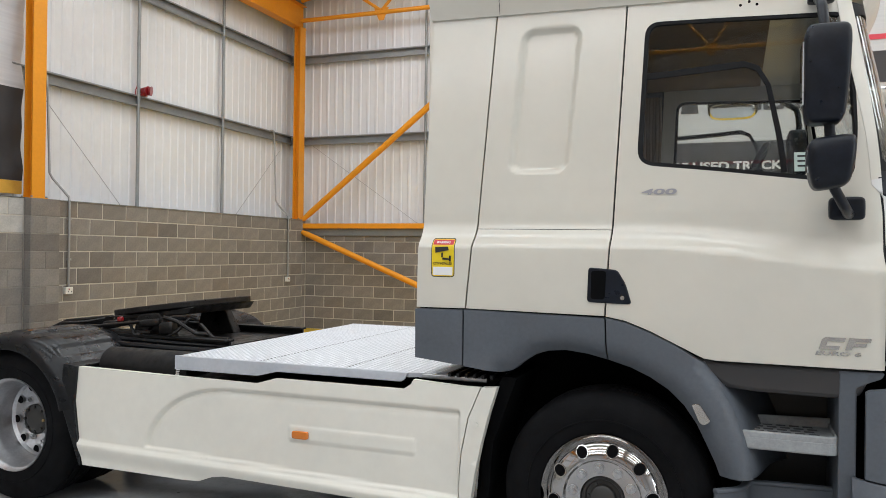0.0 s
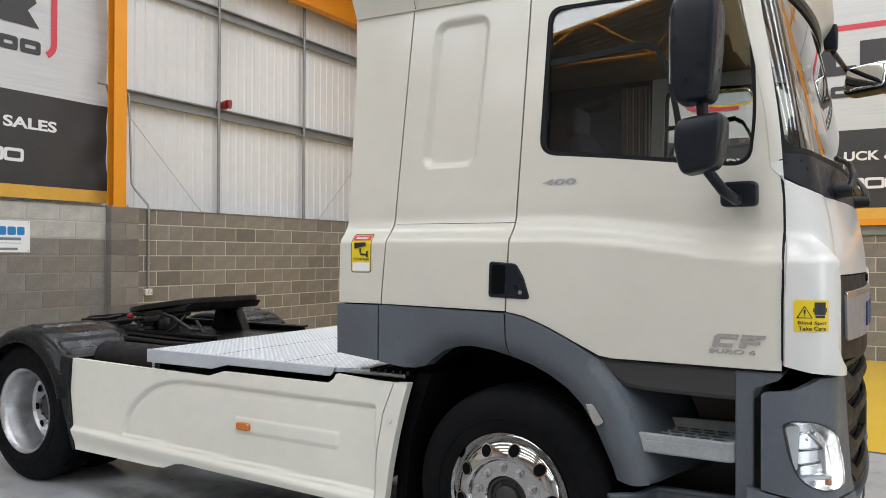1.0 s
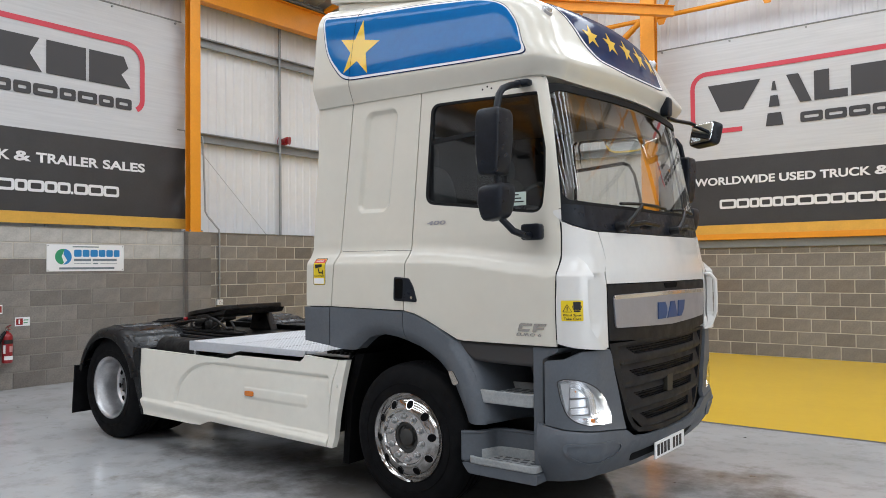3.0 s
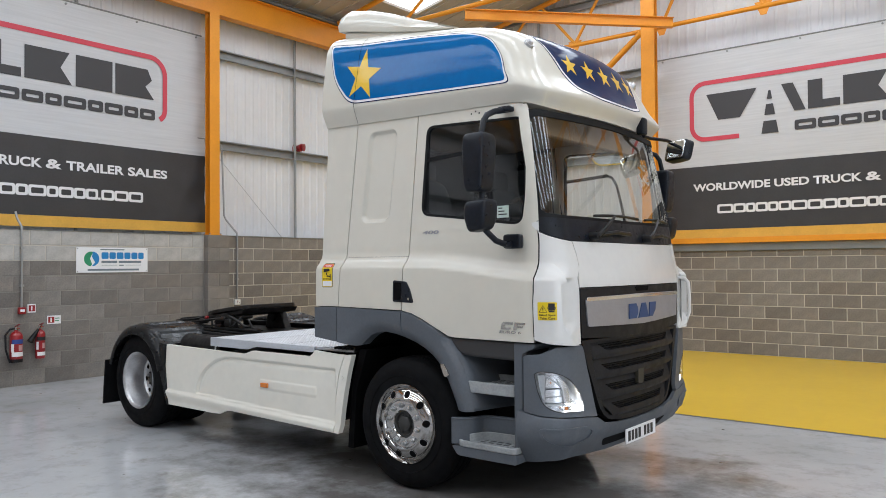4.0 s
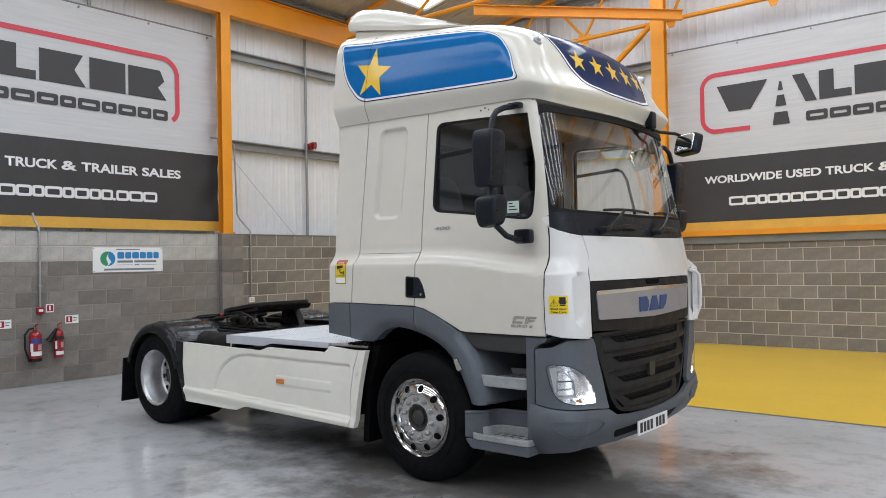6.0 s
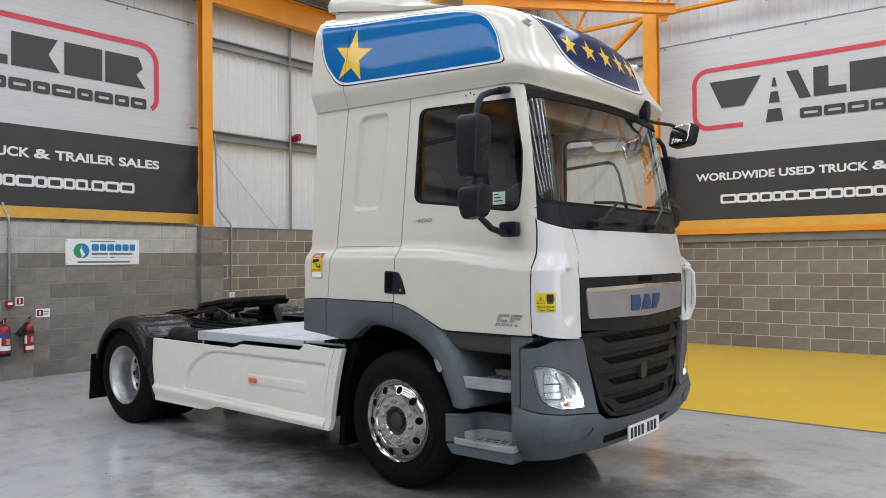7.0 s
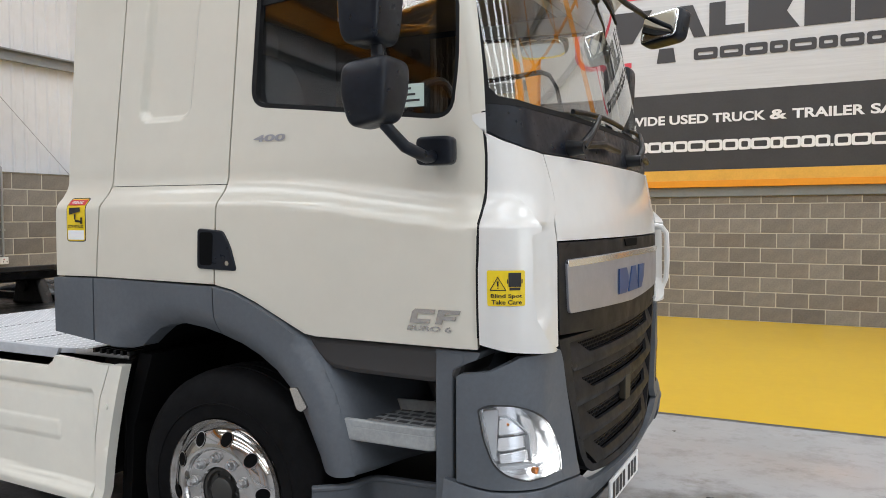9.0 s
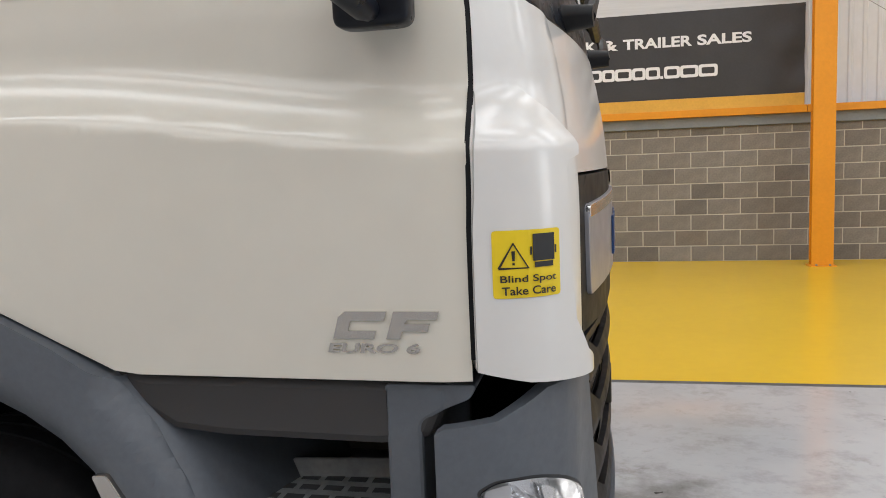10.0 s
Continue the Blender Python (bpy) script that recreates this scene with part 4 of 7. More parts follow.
def corner_skin(u, v, d):
    """The corner, hollowed behind the free edge of its air guide."""
    hollow = smooth01((u - 1.375) / 0.03) * smooth01((1.585 - u) / 0.12) * smooth01((v - 1.19 - 0.5 * max(0, u - 1.42)) / 0.08) * smooth01((1.615 - v) / 0.035)
    return cab(u, v, d + 0.002 - 0.030 * hollow)


corners = []
for side in (1, -1):
    bm = skin(corner_line, [], corner_skin, 0.03, 0.028)
    if side < 0:
        mirrored(bm)
    ob = part("front_corner_panel", bm, white_paint, truck, "white painted front corner panel", smooth=40)
    true_normals(ob, flat_mesh(corner_line, [], 0.028)[0], corner_skin, side < 0)
    corners.append(ob)
bonnet_line = [(SEAM + 0.004, 1.545), (2 * S_MID - SEAM - 0.004, 1.545), (2 * S_MID - 1.568, 1.72), (2 * S_MID - SEAM_TOP - 0.004, 1.862), (S_MID, 1.855), (SEAM_TOP + 0.004, 1.862), (1.568, 1.72)]
bonnet = cab_panel("bonnet_panel", bonnet_line, white_paint, truck, thick=0.03, step=0.08, fine=True, label="white front service flap", both=False)[0]
cowl_line = [(SEAM_TOP, 1.868)] + [(1.42, 1.881), (1.335, 1.903), (1.262, 1.934), (1.226, 1.972), (1.223, 2.034), (1.5, 2.026), (S_MID, 2.012)]
cowl_line = cowl_line + [(2 * S_MID - s, z) for s, z in cowl_line[-2::-1]] + [(S_MID, 1.860)]
cab_panel("scuttle_panel", cowl_line, mirror_plastic, truck, thick=0.03, step=0.06, lift=-0.004, label="black plastic panel under the windscreen", both=False)
screen_out = [(1.222, 2.030), (1.5, 2.022), (S_MID, 2.008)]
screen_out = screen_out + [(2 * S_MID - s, z) for s, z in screen_out[-2::-1]] + [(2 * S_MID - 1.212, 2.66), (2 * S_MID - 1.24, 2.765), (2 * S_MID - 1.30, 2.79), (S_MID, 2.80), (1.30, 2.79), (1.24, 2.765), (1.212, 2.66)]
screen_in = [(1.292, 2.085), (1.33, 2.055), (1.5, 2.044), (S_MID, 2.030)]
screen_in = screen_in + [(2 * S_MID - s, z) for s, z in screen_in[-2::-1]] + [(2 * S_MID - 1.285, 2.64), (2 * S_MID - 1.31, 2.715), (2 * S_MID - 1.37, 2.742), (S_MID, 2.752), (1.37, 2.742), (1.31, 2.715), (1.285, 2.64)]
bm = B()
rows = []
for j in range(19):
    v = j / 18
    z = 2.014 + (2.785 - 2.014) * v
    row = []
    for i in range(81):
        u = 1.226 + (2 * S_MID - 2.452) * i / 80
        row.append((bm.verts.new(cab(u, z, -0.010)), bm.verts.new(cab(u, z, -0.015))))
    rows.append(row)
for a, c in zip(rows, rows[1:]):
    for p, q, r_, t in zip(a, a[1:], c[1:], c):
        bm.faces.new((p[0], q[0], r_[0], t[0]))
        bm.faces.new((t[1], r_[1], q[1], p[1]))
for a in (rows[0], rows[-1][::-1], [r_[-1] for r_ in rows], [r_[0] for r_ in rows][::-1]):
    for p, q in zip(a, a[1:]):
        bm.faces.new((p[1], q[1], q[0], p[0]))
screen = part("windscreen", bm, screen_glass, truck, "large curved windscreen", smooth=60)
nn = []
for j in range(19):
    for i in range(81):
        u, z = 1.226 + (2 * S_MID - 2.452) * i / 80, 2.014 + (2.785 - 2.014) * j / 18
        n = (cab(u + 0.002, z) - cab(u - 0.002, z)).cross(cab(u, z + 0.002) - cab(u, z - 0.002)).normalized()
        nn += [n, -n]
screen.data.normals_split_custom_set([nn[i] for p in screen.data.polygons for i in p.vertices])
screen.visible_shadow = False
cab_panel("screen_seal", screen_out, seal_rubber, screen, [screen_in], thick=0.022, step=0.07, lift=-0.002, label="black windscreen seal", both=False, bevel=0.003)

# air guide: the lower corner stands off the cab and ends in a free edge before the bonnet
def guide(u, z, d=0.0):
    return cab(u, z, d + 0.003 + 0.046 * smooth01((u - 1.15) / 0.20) * smooth01((1.64 - u) / 0.20) * smooth01((1.715 - z) / 0.11))


guide_line = [(s_of(1.1735, 1.2), 1.200), (1.30, 1.178), (1.42, 1.163), (1.565, 1.153), (1.50, 1.172), (1.44, 1.212), (1.40, 1.28), (1.388, 1.38), (1.386, 1.555), (1.392, 1.572), (1.425, 1.582), (1.428, 1.600), (1.40, 1.63), (1.38, 1.67), (1.33, 1.715), (1.25, 1.722), (s_of(1.1735, 1.72), 1.72), (s_of(1.1745, 1.46), 1.46)]
for side in (1, -1):
    bm = skin(guide_line, [], guide, 0.045, 0.022)
    if side < 0:
        mirrored(bm)
    ob = part("air_guide", bm, white_paint, corners[0 if side == 1 else 1], "white air guide with a free vertical edge", smooth=50)
    true_normals(ob, flat_mesh(guide_line, [], 0.022)[0], guide, side < 0)

# blind spot sticker
BS = s_of(1.200, 1.40)


def guide_stuck(bm, lift):
    for v in bm.verts:
        v.co = guide(BS + 0.87 * v.co.x, 1.335 + 0.95 * v.co.z, lift - v.co.y)
    return bm


st = part("warning_sticker", skin([(BS + 0.87 * x, 1.335 + 0.95 * z) for x, z in rounded([(0, 0), (0.128, 0), (0.128, 0.126), (0, 0.126)], 0.006, 2)], [], lambda u, v, d: guide(u, v, d + 0.002), 0.001, 0.02), sticker_yellow, corners[0], "yellow warning sticker with black print", smooth=0)
part("sticker_text", guide_stuck(move(writing("Blind Spot", 0.104, 0.017, 0.015), Matrix.Translation((0.012, 0, 0.026))), 0.0045), print_black, st, smooth=0)
part("sticker_text", guide_stuck(move(writing("Take Care", 0.100, 0.016, 0.015), Matrix.Translation((0.014, 0, 0.006))), 0.0045), print_black, st, smooth=0)
bm = B()
for q in (strip_along([(0.010, 0.056), (0.036, 0.102), (0.062, 0.056), (0.010, 0.056)], 0.004), [(0.034, 0.070), (0.038, 0.070), (0.039, 0.088), (0.033, 0.088)], [(0.034, 0.062), (0.038, 0.062), (0.038, 0.066), (0.034, 0.066)]):
    prism(bm, q, "y", -0.002, -0.001)
part("triangle_mark", guide_stuck(bm, 0.0022), print_black, st, smooth=0)
bm = B()
for q in ([(0.071, 0.068), (0.113, 0.068), (0.113, 0.118), (0.071, 0.118)], [(0.074, 0.056), (0.110, 0.056), (0.110, 0.066), (0.074, 0.066)], [(0.066, 0.080), (0.069, 0.080), (0.069, 0.095), (0.066, 0.095)], [(0.115, 0.080), (0.118, 0.080), (0.118, 0.095), (0.115, 0.095)]):
    prism(bm, q, "y", -0.002, -0.001)
part("lorry_mark", guide_stuck(bm, 0.0022), print_black, st, smooth=0)

# ---- grille ----
def sym(pts):
    return pts + [(2 * S_MID - s, z) for s, z in pts[::-1]]


def on_front(bm, y, z, lift):
    """Lays a flat mesh in the xz plane on the front, its corner at y, z."""
    for v in bm.verts:
        v.co = cab(S_MID + y + v.co.x, z + v.co.z, lift - v.co.y)
    return bm


def bar_between(bm, p, q, w, d):
    """A thin square bar between two places of the xz plane, d deep."""
    p, q = Vector(p), Vector(q)
    n = Vector((p.y - q.y, q.x - p.x)).normalized() * (w / 2)
    c = [p + n, p - n, q - n, q + n]
    f = [bm.verts.new((v.x, 0.0, v.y)) for v in c]
    b2 = [bm.verts.new((v.x, d, v.y)) for v in c]
    bm.faces.new(f[::-1])
    for i in range(4):
        bm.faces.new((f[i], f[(i + 1) % 4], b2[(i + 1) % 4], b2[i]))


grille_line = sym([(1.612, 1.538), (1.614, 1.20), (1.632, 1.105), (1.660, 1.00), (1.700, 0.885), (1.738, 0.760), (1.765, 0.690), (1.810, 0.632), (1.880, 0.595), (2.05, 0.574), (2.30, 0.566)])
# near-black sheet behind the tiers paints the darkness inside the grille
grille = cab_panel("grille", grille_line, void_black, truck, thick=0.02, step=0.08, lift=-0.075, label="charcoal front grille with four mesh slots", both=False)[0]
frame_in = sym([(1.705, 1.158), (1.722, 1.04), (1.752, 0.90), (1.785, 0.76), (1.830, 0.665), (1.90, 0.622), (2.05, 0.606), (2.30, 0.600)])
cab_panel("grille_frame", sym([(1.616, 1.178)] + grille_line[2:len(grille_line) // 2]), grille_plastic, grille, [frame_in], thick=0.06, step=0.04, lift=-0.004, both=False, bevel=0.004)
cab_panel("grille_hood", sym([(1.612, 1.538), (1.614, 1.198), (2.0, 1.176)]), grille_plastic, grille, thick=0.035, step=0.05, lift=0.0, label="charcoal panel behind the silver bar", both=False, bevel=0.006)
# four tiers, each with a recessed head, a mesh slot and a proud lip
for top, low, slot_z, half in ((1.168, 1.036, 1.112, 0.625), (1.046, 0.890, 0.966, 0.610), (0.900, 0.742, 0.818, 0.570), (0.752, 0.596, 0.676, 0.500)):
    reach = S_MID - 1.694 if top > 1.1 else S_MID - (1.712 if top > 1.0 else 1.742 if top > 0.8 else 1.785)
    foot = reach - 0.03 if low > 0.7 else reach - 0.16

    def put_tier(u, v, d):
        t = max(0.0, min(1.0, (top - v) / (top - low)))
        return cab(u, v, d - 0.036 + 0.034 * smooth01(t * 1.1) - 0.010 * smooth01((t - 0.86) / 0.14))
    line = [(S_MID - reach, top), (S_MID - foot - 0.01, low + 0.02), (S_MID - foot + 0.03, low), (S_MID + foot - 0.03, low), (S_MID + foot + 0.01, low + 0.02), (S_MID + reach, top)]
    hole = rounded([(S_MID - half, slot_z + 0.026), (S_MID - half + 0.085, slot_z - 0.022), (S_MID + half - 0.085, slot_z - 0.022), (S_MID + half, slot_z + 0.026)], 0.012, 3)
    part("grille_tier", skin(line, [hole], put_tier, 0.016, 0.02), grille_plastic, grille, smooth=40)
    # honeycomb mesh in the slot
    bm = B()
    cell, rise = 0.0185, 0.0165
    for r in range(3):
        k = int(2 * (half - 0.02) / cell)
        for j in range(k):
            x, z = -half + 0.02 + j * cell + (cell / 2 if r % 2 else 0), -0.022 + r * rise
            bar_between(bm, (x, z), (x + cell / 2, z + 0.005), 0.0034, 0.006)
            bar_between(bm, (x + cell / 2, z + 0.005), (x + cell, z), 0.0034, 0.006)
            bar_between(bm, (x + cell / 2, z + 0.005), (x + cell / 2, z + rise), 0.0034, 0.006)
    part("grille_mesh", on_front(bm, 0.0, slot_z, -0.034), grille_plastic, grille, "black honeycomb mesh", smooth=0)
part("radar_block", on_front(prism(B(), rounded([(-0.055, 0), (0.045, 0), (0.055, 0.11), (-0.05, 0.11)], 0.012, 3), "y", -0.012, 0.02), -0.03, 0.80, -0.012), mat("dusty_sensor", (0.032, 0.028, 0.018), 0.6), grille, "dusty brown sensor block", smooth=0, bevel=0.004)
bar_line = rounded([(1.680, 1.272), (S_MID, 1.252), (2 * S_MID - 1.680, 1.272), (2 * S_MID - 1.662, 1.474), (S_MID, 1.482), (1.662, 1.474)], [0.02, 0, 0.02, 0.03, 0, 0.03], 4)
bar = cab_panel("badge_bar", bar_line, badge_silver, grille, thick=0.03, step=0.08, lift=0.010, label="brushed silver bar across the grille", both=False, bevel=0.008)[0]


# the bar's lighter top facet, put in as a strip of brighter metal
cab_panel("bar_roll", rounded([(1.668, 1.446), (S_MID, 1.456), (2 * S_MID - 1.668, 1.446), (2 * S_MID - 1.664, 1.472), (S_MID, 1.480), (1.664, 1.472)], 0.01, 3), lamp_chrome, bar, thick=0.01, step=0.08, lift=0.013, label="brighter strip painting the highlight on the upper edge", both=False, bevel=0.004)
# maker's badge as three plain blue shapes
for q in ([(0, 0), (0.12, 0), (0.15, 0.04), (0.15, 0.08), (0.12, 0.12), (0, 0.12)],
          [(0.16, 0), (0.225, 0.12), (0.295, 0.12), (0.35, 0)],
          [(0.36, 0), (0.43, 0), (0.49, 0.05), (0.51, 0.12), (0.37, 0.12)]):
    part("maker_badge", on_front(prism(B(), [(x * 0.95, z * 0.92) for x, z in q], "y", -0.006, 0.0), -0.245, 1.298, 0.011), blue_badge, bar, "plain blue badge shape", smooth=0)
# black piece laid on the hood for the shade of the latch slot
part("latch_slot", on_front(prism(B(), rounded([(-0.10, 0), (0.10, 0), (0.12, 0.035), (-0.12, 0.035)], 0.01, 2), "y", -0.004, 0.0), 0.0, 1.500, 0.002), void_black, grille, smooth=0)

# ---- bumper and headlights ----
def bump(s, z, d=0.0):
    """The bumper's skin: the cab's outline, fuller low down and drawn in at the foot."""
    p = cab(s, 1.2, d + 0.010 + 0.018 * smooth01((0.70 - z) / 0.05) * smooth01((1.95 - min(s, 2 * S_MID - s)) / 0.35) - 0.14 * smooth01((0.58 - z) / 0.30))
    return Vector((p.x, p.y, z))


def bump_panel(name, poly, material, parent, thick=0.03, step=0.06, lift=0.0, label="", bevel=0.008, both=True, holes=()):
    made = []
    for other in ((False, True) if both else (False,)):
        bm = skin(poly, holes, lambda u, v, d: bump(u, v, d + lift), thick, step)
        if other:
            mirrored(bm)
        made.append(part(name, bm, material, parent, label, bevel=bevel))
    return made


lamp_line = rounded([(1.213, 0.972), (1.245, 0.989), (1.330, 0.984), (1.405, 0.958), (1.475, 0.918), (1.550, 0.847), (1.600, 0.765), (1.608, 0.703), (1.460, 0.715), (1.390, 0.718), (1.310, 0.745), (1.266, 0.783), (1.232, 0.870)], [0.008, 0.02, 0.03, 0.03, 0.03, 0.03, 0.03, 0.012, 0.02, 0.03, 0.03, 0.03, 0.03], 4)
lamp_mid = Vector((1.40, 0.845))
lamp_hole = [tuple(lamp_mid + (Vector(p) - lamp_mid) * (1 + 0.007 / (Vector(p) - lamp_mid).length)) for p in lamp_line]
bumper = tagged(new("bumper"), "grey plastic front bumper")
bumper.parent = truck
cheek_line = [(1.135, 0.722), (1.25, 0.699), (1.40, 0.685), (1.62, 0.666), (1.752, 0.650), (1.752, 0.690), (1.728, 0.760), (1.690, 0.885), (1.650, 1.00), (1.622, 1.105), (1.605, 1.14), (1.595, 1.150), (1.50, 1.150), (1.36, 1.150), (1.25, 1.105), (1.15, 1.095), (1.135, 1.085)]
cheeks = bump_panel("headlight_panel", cheek_line, grey_plastic, bumper, holes=[lamp_hole], step=0.05, label="grey plastic panel round the headlight")
low_line = sym([(1.085, 0.362), (1.085, 0.724), (1.135, 0.714), (1.25, 0.691), (1.40, 0.677), (1.62, 0.658), (1.76, 0.641), (1.80, 0.620), (1.87, 0.585), (2.05, 0.564), (2.30, 0.556)])
low_line = low_line + [(2 * S_MID - 1.30, 0.380), (2 * S_MID - 1.60, 0.380), (2 * S_MID - 1.85, 0.362), (2 * S_MID - 2.05, 0.352), (2.05, 0.352), (1.85, 0.362), (1.60, 0.380), (1.30, 0.380)]
bump_panel("lower_bumper", low_line, grey_plastic, bumper, step=0.06, both=False, label="scuffed grey plastic lower bumper")
for side in (1, -1):
    # pressed rim of the fog lamp cover
    rim = rounded([(1.235, 0.620), (1.60, 0.606), (1.715, 0.570), (1.66, 0.500), (1.50, 0.470), (1.36, 0.482), (1.25, 0.545)], 0.05, 5)
    rim_in = rounded([(1.258, 0.606), (1.595, 0.593), (1.690, 0.563), (1.645, 0.511), (1.50, 0.484), (1.366, 0.495), (1.268, 0.550)], 0.045, 5)
    bm = skin(rim, [rim_in], lambda u, v, d: bump(u, v, d + 0.008), 0.012, 0.05)
    if side < 0:
        mirrored(bm)
    part("fog_cover_rim", bm, grey_plastic, bumper, bevel=0.004)
    # headlight: bowl, divider, reflectors, lamp, lens
    lamp = part("headlight", (lambda b_: mirrored(b_) if side < 0 else b_)(skin(lamp_line, [], lambda u, v, d: bump(u, v, d - 0.062), 0.01, 0.04)), lens_back, cheeks[0 if side == 1 else 1], "clear headlight with chrome reflectors")

    def L(nm, poly, material, lift, thick, bevel=0.002):
        b_ = skin(rounded(poly, 0.012, 3), [], lambda u, v, d: bump(u, v, d + lift), thick, 0.03)
        if side < 0:
            mirrored(b_)
        return part(nm, b_, material, lamp, bevel=bevel)
    L("reflector_bowl", [(1.385, 0.940), (1.47, 0.905), (1.54, 0.840), (1.590, 0.760), (1.44, 0.765), (1.425, 0.86)], lamp_chrome, -0.046, 0.012, 0.006)
    L("inner_bezel", [(1.225, 0.965), (1.285, 0.972), (1.275, 0.800), (1.262, 0.800)], lens_grey, -0.024, 0.03)
    L("upper_reflector", [(1.290, 0.935), (1.325, 0.935), (1.405, 0.878), (1.285, 0.876)], lamp_chrome, -0.034, 0.022, 0.006)
    L("middle_reflector", [(1.285, 0.868), (1.408, 0.868), (1.415, 0.825), (1.285, 0.818)], lamp_chrome, -0.040, 0.016, 0.006)
    L("lower_reflector", [(1.288, 0.812), (1.415, 0.818), (1.420, 0.780), (1.292, 0.778)], lamp_chrome, -0.030, 0.026, 0.006)
    L("divider", [(1.330, 0.938), (1.342, 0.934), (1.416, 0.876), (1.430, 0.772), (1.424, 0.772), (1.410, 0.873)], lens_grey, -0.022, 0.02)
    L("shelf_edge", [(1.285, 0.877), (1.408, 0.877), (1.408, 0.872), (1.285, 0.872)], lens_edge, -0.024, 0.02)
    L("ledge", [(1.284, 0.774), (1.440, 0.768), (1.440, 0.757), (1.290, 0.762)], lens_grey, -0.014, 0.03)
    # small amber piece stands in for an orange glint in the reflector
    L("indicator_bulb", [(1.320, 0.920), (1.330, 0.917), (1.329, 0.908), (1.320, 0.909)], amber, -0.031, 0.02)
    L("side_marker", [(1.434, 0.750), (1.450, 0.750), (1.450, 0.726), (1.434, 0.727)], amber, -0.012, 0.02)
    L("marker_bowl", [(1.458, 0.755), (1.50, 0.755), (1.50, 0.720), (1.458, 0.720)], lamp_chrome, -0.014, 0.02)
    for nm, m_, lift, deep in (("lamp_wall", lens_grey, -0.008, 0.055), ("lamp_seal", lens_edge, -0.001, 0.006)):
        ring_ = skin(lamp_hole, [lamp_line], lambda u, v, d: bump(u, v, d + lift), deep, 0.05)
        if side < 0:
            mirrored(ring_)
        part(nm, ring_, m_, lamp, smooth=0)
    lens = skin(lamp_line, [], lambda u, v, d: bump(u, v, d + 0.002), 0.003, 0.05)
    if side < 0:
        mirrored(lens)
    lens = part("lamp_lens", lens, lamp_glass, lamp, "clear curved lamp lens")
    lens.visible_shadow = False
    bulb = mat("daytime_lamp", (1, 1, 1), 0.3)
    bn = bulb.node_tree.nodes["Principled BSDF"]
    bn.inputs["Emission Color"].default_value = (1, 0.99, 0.95, 1)
    bn.inputs["Emission Strength"].default_value = 14.0
    b_ = skin(rounded([(1.515, 0.744), (1.592, 0.744), (1.600, 0.711), (1.515, 0.716)], 0.01, 3), [], lambda u, v, d: bump(u, v, d - 0.010), 0.02, 0.03)
    if side < 0:
        mirrored(b_)
    part("daytime_lamp", b_, bulb, lamp, "lit white daytime lamp")

# number plate with its characters as plain bars
plate = part("number_plate", box(B(), 0, 0.012, -0.262, 0.262, 0.372, 0.482, Matrix.Translation((1.386, 0, 0))), print_white, bumper, "white front number plate", smooth=0, bevel=0.004)
for i in range(7):
    y0 = -0.232 + i * 0.059 + (0.040 if i > 3 else 0)
    part("plate_bar", box(B(), 1.3975, 1.400, y0, y0 + 0.040, 0.390, 0.464), print_black, plate, smooth=0)
part("plate_mount", skin(rounded([(S_MID - 0.50, 0.395), (S_MID + 0.50, 0.395), (S_MID + 0.56, 0.462), (S_MID - 0.56, 0.462)], 0.03, 4), [], lambda u, v, d: bump(u, v, d + 0.003), 0.01, 0.06), gap_black, bumper, "black slot across the lower bumper", smooth=40)


# ---- high roof ----
R_CORNER, R_ARC, R_HALF = 0.62, 0.50, 0.78
R_FRONT = R_CORNER + R_ARC
R_MID = R_FRONT + R_HALF
REAR_X = -0.94


def table(v, rows):
    """A smooth line through rows of (place, value) that does not overshoot."""
    if v <= rows[0][0]:
        return rows[0][1]
    k = [(d - b2) / (c - a) for (a, b2), (c, d) in zip(rows, rows[1:])]
    m = [k[0]] + [2 * a * c / (a + c) if a * c > 0 else 0.0 for a, c in zip(k, k[1:])] + [k[-1]]
    for i, ((a, x), (c, y)) in enumerate(zip(rows, rows[1:])):
        if v <= c:
            h = c - a
            t = (v - a) / h
            return (1 + 2 * t) * (1 - t) ** 2 * x + t * (1 - t) ** 2 * h * m[i] + t * t * (3 - 2 * t) * y + t * t * (t - 1) * h * m[i + 1]
    return rows[-1][1]


def roof_w(h):
    return table(h, [(0, 1.060), (0.03, 1.070), (0.155, 1.114), (0.185, 1.119), (0.225, 1.117), (0.5, 1.092), (0.78, 1.060), (0.88, 1.02), (0.95, 0.955), (1.0, 0.86)])


def roof_x(h):
    return table(h, [(0, 1.205), (0.03, 1.212), (0.155, 1.256), (0.185, 1.262), (0.225, 1.252), (0.34, 1.190), (0.42, 1.160), (0.63, 1.100), (0.78, 1.050), (0.88, 0.985), (0.95, 0.90), (1.0, 0.75)])


def roof_r(h):
    return table(h, [(0, 0.17), (0.3, 0.20), (0.75, 0.27), (1.0, 0.33)])


def roof_low(x):
    return 2.875 - 0.018 * (x + 0.94) - 0.035 * smooth01((x - 1.0) / 0.18)


def roof_high(x):
    return 3.690 - 0.125 * (x + 0.94)


